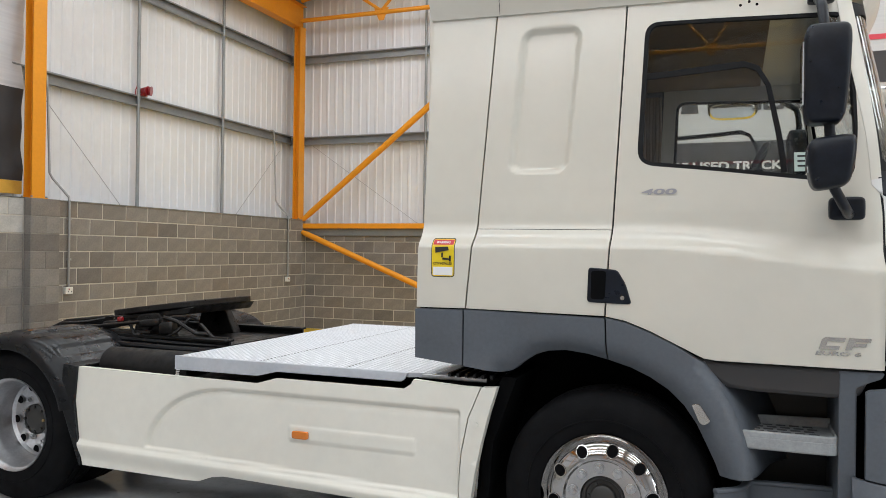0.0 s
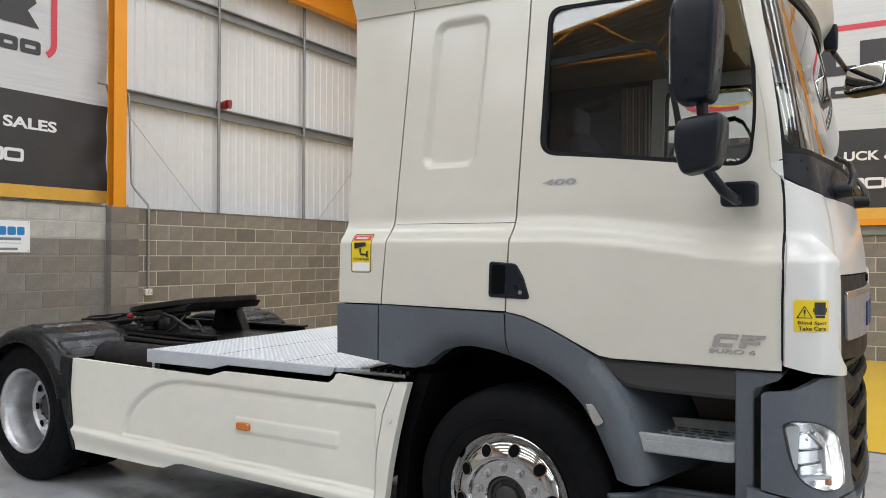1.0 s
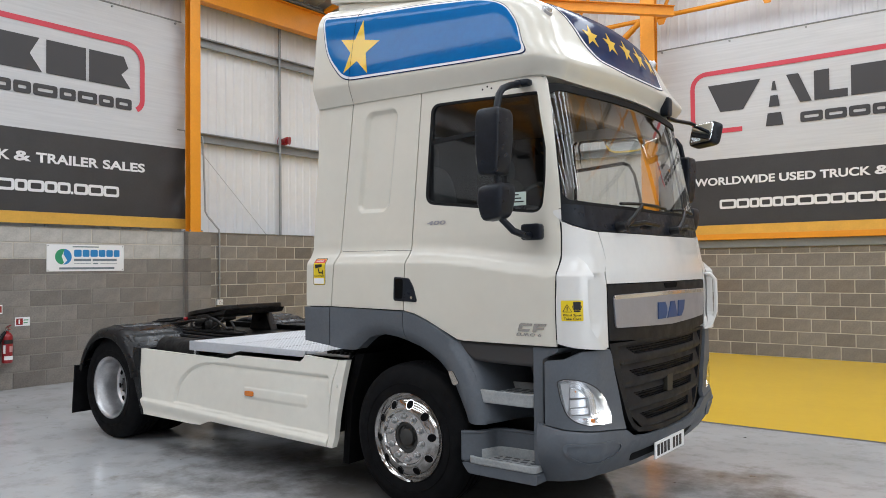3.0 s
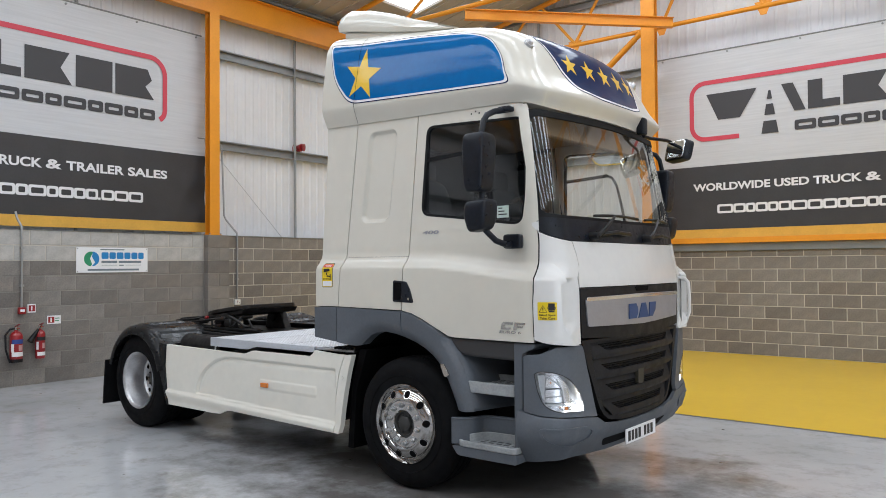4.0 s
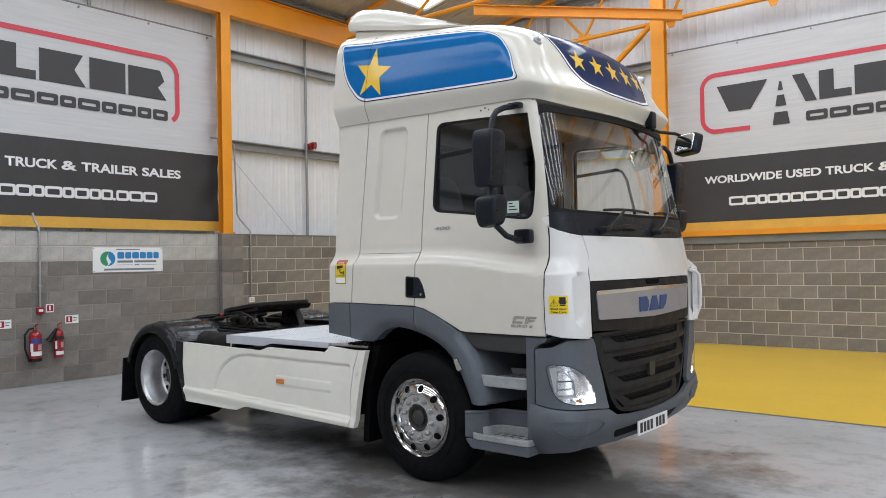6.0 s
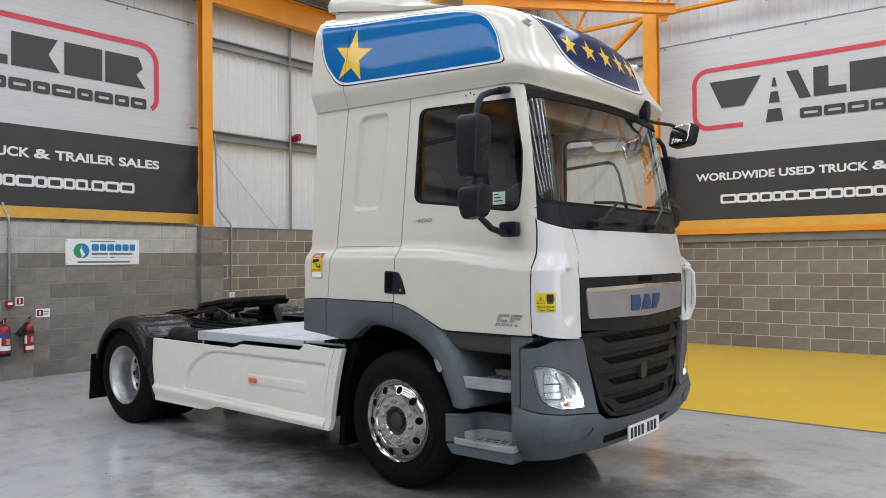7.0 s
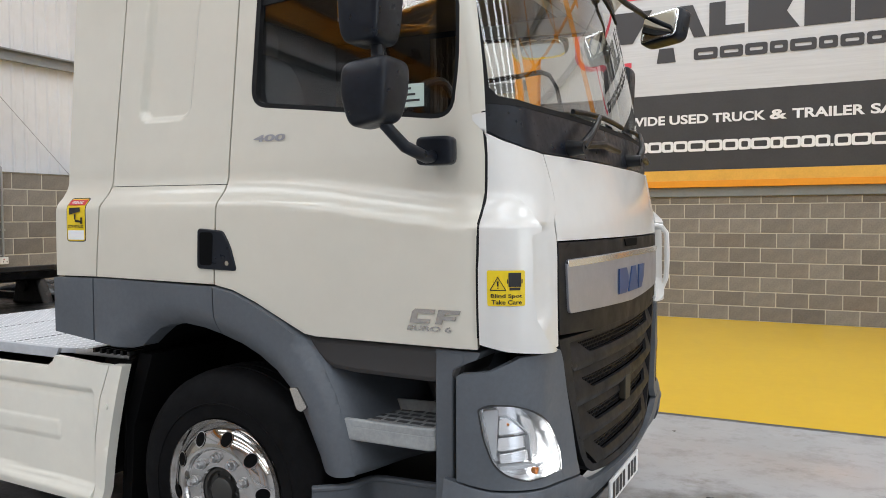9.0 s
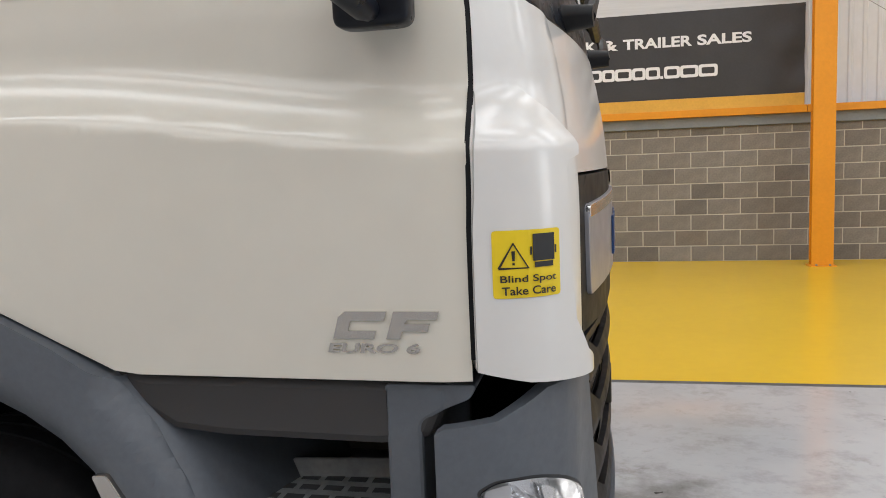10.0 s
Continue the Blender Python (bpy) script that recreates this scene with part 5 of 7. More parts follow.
def roof(s, h, d=0.0):
    over = s > R_MID
    if over:
        s = 2 * R_MID - s
    w, r, xf = roof_w(h), roof_r(h), roof_x(h)
    bow = 0.10
    xe = xf - bow
    xc = xe - r
    if s <= R_CORNER:
        k = smooth01((s + 0.3) / (R_CORNER + 0.3))
        x, y, nx, ny = s + (xc - R_CORNER) * k, -w, 0.0, -1.0
    elif s <= R_FRONT:
        a = (s - R_CORNER) / R_ARC * math.pi / 2
        x, y, nx, ny = xc + r * math.sin(a), -w + r * (1 - math.cos(a)), math.sin(a), -math.cos(a)
    else:
        q = 1 - (s - R_FRONT) / R_HALF
        y, x = -(w - r) * q, xe + bow * (1 - q * q)
        m = 2 * bow * q / (w - r)
        nx, ny = 1 / math.hypot(1, m), -m / math.hypot(1, m)
    up = 0.35 * h
    x, y = x + nx * d, y + ny * d
    z = roof_low(x) + h * (roof_high(x) - roof_low(x)) + up * d
    return Vector((x, -y if over else y, z))


bm = B()
levels = [0, 0.015, 0.03, 0.06, 0.10, 0.13, 0.155, 0.17, 0.185, 0.205, 0.225, 0.26, 0.29, 0.34, 0.38, 0.42, 0.46, 0.5, 0.55, 0.6, 0.65, 0.7, 0.74, 0.78, 0.81, 0.83, 0.855, 0.88, 0.90, 0.915, 0.935, 0.95, 0.965, 0.98, 0.99, 1.0]
ss = [REAR_X + (R_CORNER - REAR_X) * i / 16 for i in range(17)] + [R_CORNER + R_ARC * i / 28 for i in range(1, 29)] + [R_FRONT + R_HALF * i / 16 for i in range(1, 17)]
ss = ss + [2 * R_MID - s for s in ss[-2::-1]]
grid = [[bm.verts.new(roof(s, h)) for s in ss] for h in levels]
for k in (0.8, 0.5, 0.2, 0.0):
    ring = []
    for v in grid[len(levels) - 1]:
        x = -0.94 + (v.co.x + 0.94) * (0.35 + 0.65 * k)
        ring.append(bm.verts.new((x, v.co.y * k, roof_high(x) + 0.045 * (1 - k * k))))
    grid.append(ring)
for a, c in zip(grid, grid[1:]):
    for i in range(len(ss) - 1):
        bm.faces.new((a[i], a[i + 1], c[i + 1], c[i]))
for a, c in zip(grid[:len(levels) + 4], grid[1:]):
    bm.faces.new((a[-1], a[0], c[0], c[-1]))
bm.faces.new(grid[0][::-1])
bmesh.ops.remove_doubles(bm, verts=bm.verts[:], dist=1e-4)
fairing = part("roof_fairing", bm, cream, truck, "cream high roof with blue star panels", smooth=50)
# seam across the fairing, and the seam to the cab
part("roof_seam", skin([(-0.562, 0.002), (-0.5595, 0.002), (-0.5195, 0.93), (-0.522, 0.93)], [], lambda u, v, d: roof(u, v, d + 0.0096), 0.0012, 0.02), gap_black, fairing, smooth=0)


def roof_inlay(name, poly, material, lift, step=0.05, thick=0.003, label="", both=True, parent=None):
    for other in ((False, True) if both else (False,)):
        bm = skin(poly, [], lambda u, v, d: roof(u, v, d + lift), thick, step)
        if other:
            mirrored(bm)
        o = part(name, bm, material, parent or fairing, label, smooth=50)
    return o


blue_line = rounded([(-0.875, 0.85), (-0.79, 0.48), (-0.60, 0.238), (0.30, 0.232), (0.585, 0.236), (0.66, 0.34), (0.722, 0.52), (0.705, 0.76), (0.55, 0.845), (0.10, 0.86), (-0.53, 0.835)], [0.03, 0.12, 0.10, 0.1, 0.03, 0.08, 0.10, 0.10, 0.1, 0.1, 0.1], 5)


def grown(poly, k):
    cx, cy = sum(p[0] for p in poly) / len(poly), sum(p[1] for p in poly) / len(poly)
    w, h = max(abs(p[0] - cx) for p in poly), max(abs(p[1] - cy) for p in poly)
    return [(cx + (x - cx) * (1 + k / w), cy + (y - cy) * (1 + k * 1.35 / h)) for x, y in poly]


def star_at(cx, cy, r, sx=1.0, sy=1.0, turn=0.0):
    out = []
    for i in range(10):
        a = radians(90 + 36 * i + turn)
        q = r if i % 2 == 0 else r * 0.40
        out.append((cx + q * math.cos(a) * sx, cy + q * math.sin(a) * sy))
    return out


roof_inlay("side_panel_edge", grown(blue_line, 0.024), navy_vinyl, 0.0035, label="dark outer line of the side panel")
roof_inlay("side_panel_line", grown(blue_line, 0.017), line_white, 0.0050, label="white outline of the side panel")
roof_inlay("side_panel", blue_line, blue_vinyl, 0.0065, label="glossy blue vinyl side panel")
roof_inlay("side_star", star_at(-0.475, 0.500, 0.205, 1.0, 1.40, -6), star_yellow, 0.0085, 0.03, label="yellow five-pointed star")
front_line = [(R_MID - 0.755, 0.93), (R_MID - 0.61, 0.66), (R_MID - 0.54, 0.48), (R_MID - 0.44, 0.33), (R_MID - 0.23, 0.262), (R_MID, 0.252)]
front_line = front_line + [(2 * R_MID - s, h) for s, h in front_line[-2::-1]] + [(R_MID + 0.5, 0.945), (R_MID, 0.95), (R_MID - 0.5, 0.945)]
front_line = rounded(front_line, 0.05, 3)
roof_inlay("front_panel_edge", grown(front_line, 0.030), navy_vinyl, 0.0035, both=False)
roof_inlay("front_panel_line", grown(front_line, 0.022), line_white, 0.0050, both=False, label="white outline of the front panel")
roof_inlay("front_panel", front_line, navy_vinyl, 0.0065, both=False, label="glossy navy vinyl front panel")
for i in range(5):
    roof_inlay("front_star", star_at(R_MID + (i - 2) * 0.226, 0.60, 0.086, 1.0, 1.55), star_yellow, 0.0085, 0.03, both=False, label="yellow five-pointed star")
for side in (1, -1):
    p = roof(R_CORNER + 0.43, 0.74, 0.0)
    n = (roof(R_CORNER + 0.43, 0.74, 0.05) - p).normalized() + Vector((0, 0, 0.5))
    bm = B()
    cyl(bm, p - n * 0.01, p + n * 0.012, 0.046, 0.038, 22)
    cyl(bm, p + n * 0.011, p + n * 0.028, 0.028, 0.018, 22)
    if side < 0:
        mirrored(bm)
    part("marker_lamp", bm, dull_alloy, fairing, "small round roof marker lamp")

# air deflector on top of the roof
bm = B()
rows = []
for x, hw, lo, hi in ((-1.00, 0.86, 3.775, 3.885), (-0.98, 0.88, 3.755, 3.915), (-0.90, 0.885, 3.745, 3.945), (-0.67, 0.885, 3.70, 3.90), (-0.40, 0.88, 3.645, 3.812), (-0.15, 0.875, 3.60, 3.712), (0.10, 0.865, 3.565, 3.625), (0.28, 0.85, 3.54, 3.56)):
    e = min(0.09, (hi - lo) * 0.45)
    prof = [(-hw, lo), (-hw - 0.012, lo + 0.3 * (hi - lo)), (-hw + 0.01, hi - e), (-hw + 0.03, hi - 0.4 * e), (-hw + e, hi), (-hw * 0.5, hi + 0.02), (0, hi + 0.027)]
    prof = prof + [(-y, z) for y, z in prof[-2::-1]]
    rows.append([bm.verts.new((x, y, z)) for y, z in prof])
for a, c in zip(rows, rows[1:]):
    for i in range(len(a)):
        j = (i + 1) % len(a)
        bm.faces.new((a[i], a[j], c[j], c[i]))
bm.faces.new(rows[0][::-1])
bm.faces.new(rows[-1])
bmesh.ops.recalc_face_normals(bm, faces=bm.faces[:])
part("air_deflector", bm, cream, truck, "cream adjustable roof air deflector", smooth=45)
part("deflector_base", prism(B(), [(-0.93, 3.56), (0.10, 3.48), (0.10, 3.57), (-0.93, 3.75)], "y", -0.86, 0.86), cream, truck, smooth=0, bevel=0.02)
# cab's back, floor and roof sheet
part("cab_back", box(B(), -0.955, -0.915, -1.04, 1.04, 1.11, 2.90), cream, truck, smooth=0)
part("cab_floor", box(B(), -0.91, 1.18, -1.02, 1.02, 1.19, 1.25), trim_grey, truck, smooth=0)
part("cab_headliner", box(B(), -0.91, 1.00, -1.00, 1.00, 2.845, 2.868), trim_brown, truck, smooth=0)

# ---- grey wheel-arch trim ----
def line_distance(u, v, line):
    """How far a point is from a line of points."""
    best = 9.0
    for (a, b2), (c, e) in zip(line, line[1:]):
        t = max(0.0, min(1.0, ((u - a) * (c - a) + (v - b2) * (e - b2)) / ((c - a) ** 2 + (e - b2) ** 2)))
        best = min(best, math.hypot(u - a - t * (c - a), v - b2 - t * (e - b2)))
    return best


def arch_roll(u, v):
    """The trim rolls inwards towards the wheel opening and towards the step well."""
    return 0.050 * (1 - min(1.0, line_distance(u, v, arch_in) / 0.095)) ** 2 + 0.045 * (1 - min(1.0, line_distance(u, v, arch_out[4:]) / 0.055)) ** 2


def arch_panel(name, poly, y_out, thick, bevel=0.030):
    made = []
    for side in (1, -1):
        bm = skin(poly, [], lambda u, v, d: Vector((u, -(y_out + d - arch_roll(u, v)), v)), thick, 0.022)
        if side < 0:
            mirrored(bm)
        made.append(part(name, bm, grey_plastic, truck, "grey plastic wheel-arch trim", bevel=bevel, seg=5))
    return made


arch_in = [(-0.505, 1.062), (-0.450, 1.075), (-0.395, 1.120), (-0.337, 1.160), (-0.270, 1.182), (-0.185, 1.190), (-0.08, 1.178), (0.03, 1.153), (0.125, 1.125), (0.212, 1.086), (0.295, 1.034), (0.363, 0.969), (0.418, 0.890), (0.462, 0.800), (0.500, 0.72), (0.520, 0.665)]
arch_out = [(0.0, 1.357), (0.10, 1.338), (0.209, 1.296), (0.33, 1.238), (0.445, 1.170), (0.520, 1.075), (0.579, 0.962), (0.625, 0.84), (0.650, 0.730), (0.660, 0.665)]
arch_panel("arch_rear_trim", [(-0.955, 1.115), (-0.700, 1.088), (-0.700, 1.366), (-0.957, 1.364)], 1.195, 0.09)
arch_panel("arch_trim", [(-0.692, 1.086)] + arch_in[:8] + [(0.012, 1.157), (0.004, 1.354), (-0.692, 1.368)], 1.195, 0.09)
front_arch = [(0.020, 1.156)] + arch_in[7:] + arch_out[::-1] + [(0.012, 1.353)]
arches = arch_panel("arch_front_trim", front_arch, 1.198, 0.10)
for side in (1, -1):
    part("arch_reflector", prism(B(), rounded([(0.398, 0.985), (0.432, 0.988), (0.480, 0.915), (0.452, 0.895), (0.432, 0.905)], 0.008, 3), "y", -side * 1.197 - 0.008, -side * 1.197 + 0.008), chrome, arches[0 if side == 1 else 1], "small worn silver clip", smooth=0, bevel=0.004)
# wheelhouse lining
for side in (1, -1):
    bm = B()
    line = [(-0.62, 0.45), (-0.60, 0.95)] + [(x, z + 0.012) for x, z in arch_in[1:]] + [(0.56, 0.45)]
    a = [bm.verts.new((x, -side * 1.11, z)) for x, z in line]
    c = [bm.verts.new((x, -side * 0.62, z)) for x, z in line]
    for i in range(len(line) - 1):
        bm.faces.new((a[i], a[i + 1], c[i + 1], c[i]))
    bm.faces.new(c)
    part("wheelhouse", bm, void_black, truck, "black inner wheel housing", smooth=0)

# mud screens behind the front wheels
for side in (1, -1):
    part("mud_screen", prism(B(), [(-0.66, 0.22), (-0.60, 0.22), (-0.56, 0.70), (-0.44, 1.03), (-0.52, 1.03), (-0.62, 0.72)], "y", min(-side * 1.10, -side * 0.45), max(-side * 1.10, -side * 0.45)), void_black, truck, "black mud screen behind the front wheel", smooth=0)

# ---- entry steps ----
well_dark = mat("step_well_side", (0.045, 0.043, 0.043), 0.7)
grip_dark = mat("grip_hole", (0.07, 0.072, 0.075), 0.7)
for side in (1, -1):
    y = -side
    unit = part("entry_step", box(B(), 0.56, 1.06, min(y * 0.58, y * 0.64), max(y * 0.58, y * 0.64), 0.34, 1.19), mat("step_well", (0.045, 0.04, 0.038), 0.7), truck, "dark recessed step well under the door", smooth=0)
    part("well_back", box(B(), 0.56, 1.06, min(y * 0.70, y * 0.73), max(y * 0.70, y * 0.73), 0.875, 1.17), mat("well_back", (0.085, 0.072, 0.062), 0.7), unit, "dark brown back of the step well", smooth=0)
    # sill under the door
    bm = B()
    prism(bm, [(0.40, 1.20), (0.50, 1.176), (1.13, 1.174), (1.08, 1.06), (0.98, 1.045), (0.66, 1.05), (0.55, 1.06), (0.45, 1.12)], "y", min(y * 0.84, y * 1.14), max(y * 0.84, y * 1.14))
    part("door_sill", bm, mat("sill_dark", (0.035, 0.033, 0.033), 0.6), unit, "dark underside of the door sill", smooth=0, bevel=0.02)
    # the arch trim turns in towards the step well
    bm = B()
    rows = []
    for k in range(22):
        z = 0.668 + (1.175 - 0.668) * k / 21
        xo = table(z, [(0.665, 0.660), (0.73, 0.650), (0.84, 0.625), (0.962, 0.579), (1.075, 0.520), (1.17, 0.445)])
        rows.append([bm.verts.new((xo + dx, y * yy, z)) for dx, yy in ((-0.045, 1.170), (-0.020, 1.168), (0.0, 1.150), (0.020, 1.105), (0.038, 1.04), (0.055, 0.96), (0.075, 0.88), (0.105, 0.80), (0.16, 0.73))])
    for a, c in zip(rows, rows[1:]):
        for i in range(len(a) - 1):
            bm.faces.new((a[i], a[i + 1], c[i + 1], c[i]) if side > 0 else (a[i + 1], a[i], c[i], c[i + 1]))
    wf = part("well_fairing", bm, grey_plastic, unit, "grey plastic fairing between wheel arch and steps", smooth=60)
    thick_ = wf.modifiers.new("wall", "SOLIDIFY")
    thick_.thickness, thick_.offset = 0.02, -1.0 if side > 0 else 1.0
    bm = B()
    prism(bm, rounded([(0.995, 0.46), (1.065, 0.46), (1.065, 1.095), (1.11, 1.12), (1.115, 1.165), (0.995, 1.165)], 0.012, 3), "y", min(y * 0.64, y * 1.142), max(y * 0.64, y * 1.142))
    part("well_post", bm, grey_plastic, unit, smooth=0, bevel=0.012)
    bm = B()
    prism(bm, rounded([(0.995, 1.168), (1.170, 1.168), (1.158, 1.142), (1.110, 1.122), (1.066, 1.098), (0.995, 1.098)], 0.01, 3), "y", min(y * 0.90, y * 1.140), max(y * 0.90, y * 1.140))
    part("post_cap", bm, grey_plastic, unit, smooth=0, bevel=0.008)
    for nm, x0, x1, z0, z1, yo, m_ in (("upper_tray", 0.515, 0.998, 0.798, 0.872, 1.150, step_plastic), ("lower_tray", 0.505, 1.040, 0.420, 0.456, 1.205, step_plastic)):
        yi, yo2 = y * 0.85, y * yo
        outl = rounded([(x0, 0.66), (x1, 0.66), (x1, yo - 0.02), (x1 - 0.03, yo), (x0 + 0.06, yo), (x0, yo - 0.09)], [0, 0, 0.02, 0.03, 0.04, 0.04], 4)
        bm = B()
        prism(bm, [(a, b2 * y) for a, b2 in outl], "z", z0, z1 - 0.014)
        tray = part(nm, bm, m_, unit, "grey plastic entry step with a grip tread", smooth=0, bevel=0.012)
        # upstanding rim
        rim = skin(outl, [[(0.5 * (x0 + x1) + (a - 0.5 * (x0 + x1)) * 0.955, 0.885 + (b2 - 0.885) * 0.92) for a, b2 in outl]], lambda u, v, d: Vector((u, v * y, z1 + 0.008 + d)), 0.032, 0.0, side > 0)
        bmesh.ops.recalc_face_normals(rim, faces=rim.faces[:])
        part("tray_rim", rim, m_, tray, smooth=0, bevel=0.006)
        wall = [(x0 + 0.004, yo - 0.09), (x0 + 0.055, 0.88), (x1, 0.83)] if nm == "upper_tray" else [(0.512, 1.192), (0.628, 1.112), (0.655, 0.998), (1.035, 0.972)]
        bm = B()
        prism(bm, [(a, b2 * y) for a, b2 in strip_along(rounded(wall, [0, 0.06, 0.06, 0][:len(wall) - 1] + [0], 5), 0.013)], "z", z1 - 0.03, z1 + (0.030 if nm == "upper_tray" else 0.046))
        part("tray_wall", bm, m_, tray, smooth=40, bevel=0.004)
        # dark pieces laid on the tread for the shade in its open holes
        for i in range(6):
            for j in range(5):
                xa = x0 + 0.075 + i * (x1 - x0 - 0.14) / 6 + (0.016 if j % 2 else 0)
                yb = (0.86 if nm == "upper_tray" else 0.90) + j * 0.052
                bm = B()
                box(bm, xa, xa + 0.042, min(y * yb, y * (yb + 0.024)), max(y * yb, y * (yb + 0.024)), z1 - 0.016, z1 - 0.0125)
                part("grip", bm, grip_dark, tray, smooth=0)
    bm = B()
    prism(bm, rounded([(0.545, 0.352), (1.045, 0.352), (1.045, 0.419), (0.490, 0.419)], 0.02, 3), "y", min(y * 0.66, y * 1.195), max(y * 0.66, y * 1.195))
    part("step_foot", bm, grey_plastic, unit, "grey plastic lower step housing", smooth=0, bevel=0.015)
    # upright band behind the lower step, bent round to the wheel arch
    line = rounded([(0.500, 1.205), (0.612, 1.120), (0.640, 0.985), (1.045, 0.955)], [0, 0.05, 0.05, 0], 6)
    bm = B()
    prism(bm, [(a, b2 * y) for a, b2 in strip_along(line, 0.022)], "z", 0.430, 0.614)
    part("step_riser", bm, grey_plastic, unit, "grey plastic band behind the lower step", smooth=40, bevel=0.006)
    bm = B()
    prism(bm, [(a, b2 * y) for a, b2 in strip_along(line, 0.034)], "z", 0.598, 0.618)
    part("riser_edge", bm, grey_plastic, unit, smooth=40, bevel=0.006)
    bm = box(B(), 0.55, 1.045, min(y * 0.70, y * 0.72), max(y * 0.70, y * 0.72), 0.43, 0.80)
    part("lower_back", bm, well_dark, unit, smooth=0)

# ---- mirrors ----
def pillow(bm, c, hx, hy, hz, p=4.0, nu=22, nv=14, shape=None):
    """A rounded box: a sphere pressed square."""
    def sp(v):
        return math.copysign(abs(v) ** (2.0 / p), v)
    rows = []
    for j in range(nv + 1):
        b2 = -math.pi / 2 + math.pi * j / nv
        row = []
        for i in range(nu):
            a = 2 * math.pi * i / nu
            q = Vector((sp(math.cos(b2)) * sp(math.cos(a)), sp(math.cos(b2)) * sp(math.sin(a)), sp(math.sin(b2))))
            if shape:
                q = shape(q)
            row.append(bm.verts.new((c[0] + q.x * hx, c[1] + q.y * hy, c[2] + q.z * hz)))
        rows.append(row)
    for a, c2 in zip(rows, rows[1:]):
        for i in range(nu):
            bm.faces.new((a[i], a[(i + 1) % nu], c2[(i + 1) % nu], c2[i]))
    bmesh.ops.remove_doubles(bm, verts=bm.verts[:], dist=1e-4)
    return bm


def shell(q):
    """Mirror shell: flatter at the back, drawn in at the foot."""
    f = 1 - 0.10 * max(0, -q.z)
    return Vector((q.x * f + 0.10 * q.z * (1 if q.x > 0 else 0.3), q.y * f, q.z))


for side in (1, -1):
    y = -side
    arm = [(1.012, 1.165, 1.845), (1.015, 1.235, 1.835), (0.985, 1.33, 1.865), (0.945, 1.385, 1.93), (0.93, 1.40, 2.05), (0.915, 1.395, 2.30), (0.905, 1.375, 2.58), (0.898, 1.335, 2.68), (0.894, 1.29, 2.725), (0.896, 1.20, 2.762), (0.902, 1.09, 2.786)]
    fore = 0.10 if side < 0 else 0.0        # the passenger's mirrors reach further forward
    arm = [(a + fore * smooth01((b2 - 1.2) / 0.12), b2 + 0.2 * fore, c) for a, b2, c in arm]
    set_ = part("mirror_arm", sweep(B(), [(a, y * b2, c) for a, b2, c in arm], 0.021, 12), mirror_plastic, truck, "black tubular mirror arm")
    part("arm_foot", pillow(B(), (1.015, y * 1.165, 1.862), 0.070, 0.030, 0.050, 6), mirror_plastic, set_, "black plastic arm foot on the door")
    part("arm_bracket", pillow(B(), (0.915, y * 1.092, 2.790), 0.055, 0.035, 0.020, 5), mirror_plastic, set_)
    big = part("main_mirror", pillow(B(), (0.905 + fore, y * 1.405, 2.384), 0.084, 0.092, 0.197, 7, 30, 18, shape=shell), mirror_plastic, set_, "scuffed black main mirror housing")
    part("mirror_pane", box(B(), 0.8165 + fore, 0.822 + fore, y * 1.405 - 0.06, y * 1.405 + 0.06, 2.26, 2.51), mirror_glass, big, smooth=0)
    small = part("wide_mirror", pillow(B(), (0.922 + fore, y * 1.415, 2.030), 0.086, 0.092, 0.104, 5.5, 30, 18, shape=lambda q: shell(Vector((q.x * (1 - 0.16 * max(0, -q.z) * (q.x < 0)), q.y * (1 - 0.14 * max(0, -q.z)), q.z + 0.10 * q.x)))), mirror_plastic, set_, "scuffed black wide-angle mirror housing")
    part("mirror_pane", box(B(), 0.8375 + fore, 0.842 + fore, y * 1.415 - 0.05, y * 1.415 + 0.05, 1.99, 2.08), mirror_glass, small, smooth=0)
# front mirror on the passenger side
fm = part("front_mirror_arm", sweep(B(), [(1.228, 0.46, 2.80), (1.238, 0.475, 2.765), (1.250, 0.56, 2.757), (1.262, 0.88, 2.778), (1.270, 0.945, 2.772), (1.300, 0.945, 2.735), (1.36, 0.86, 2.700)], 0.015, 10), mirror_plastic, truck, "black bent arm of the front mirror")
part("arm_foot", pillow(B(), (1.226, 0.46, 2.845), 0.036, 0.042, 0.072, 6), mirror_plastic, fm)
tilt = Matrix.Translation((1.408, 0.80, 2.658)) @ Euler((0.0, 0.25, 1.0)).to_matrix().to_4x4()
part("front_mirror", move(pillow(B(), (0, 0, 0), 0.050, 0.140, 0.090, 6, 26, 16), tilt), mirror_plastic, fm, "black front mirror housing")
part("front_mirror_pane", move(pillow(B(), (-0.036, 0, 0), 0.018, 0.126, 0.078, 8, 26, 10), tilt), mirror_glass, fm, "front mirror glass")
# kerb mirror over the passenger's window
tilt = Matrix.Translation((0.545, 1.215, 2.735)) @ Euler((-0.50, 0.0, 0.0)).to_matrix().to_4x4()
km = part("kerb_mirror", move(pillow(B(), (0, 0, 0.015), 0.175, 0.105, 0.055, 3.5, 28, 14), tilt), mirror_plastic, truck, "black kerb mirror over the passenger door")
part("kerb_mirror_pane", move(pillow(B(), (0, 0, -0.022), 0.160, 0.092, 0.025, 3.5, 28, 12), tilt), mirror_glass, km, "convex kerb mirror glass")
part("kerb_bracket", sweep(B(), [(0.545, 1.04, 2.80), (0.545, 1.13, 2.81), (0.545, 1.20, 2.765)], 0.018, 8), mirror_plastic, km)
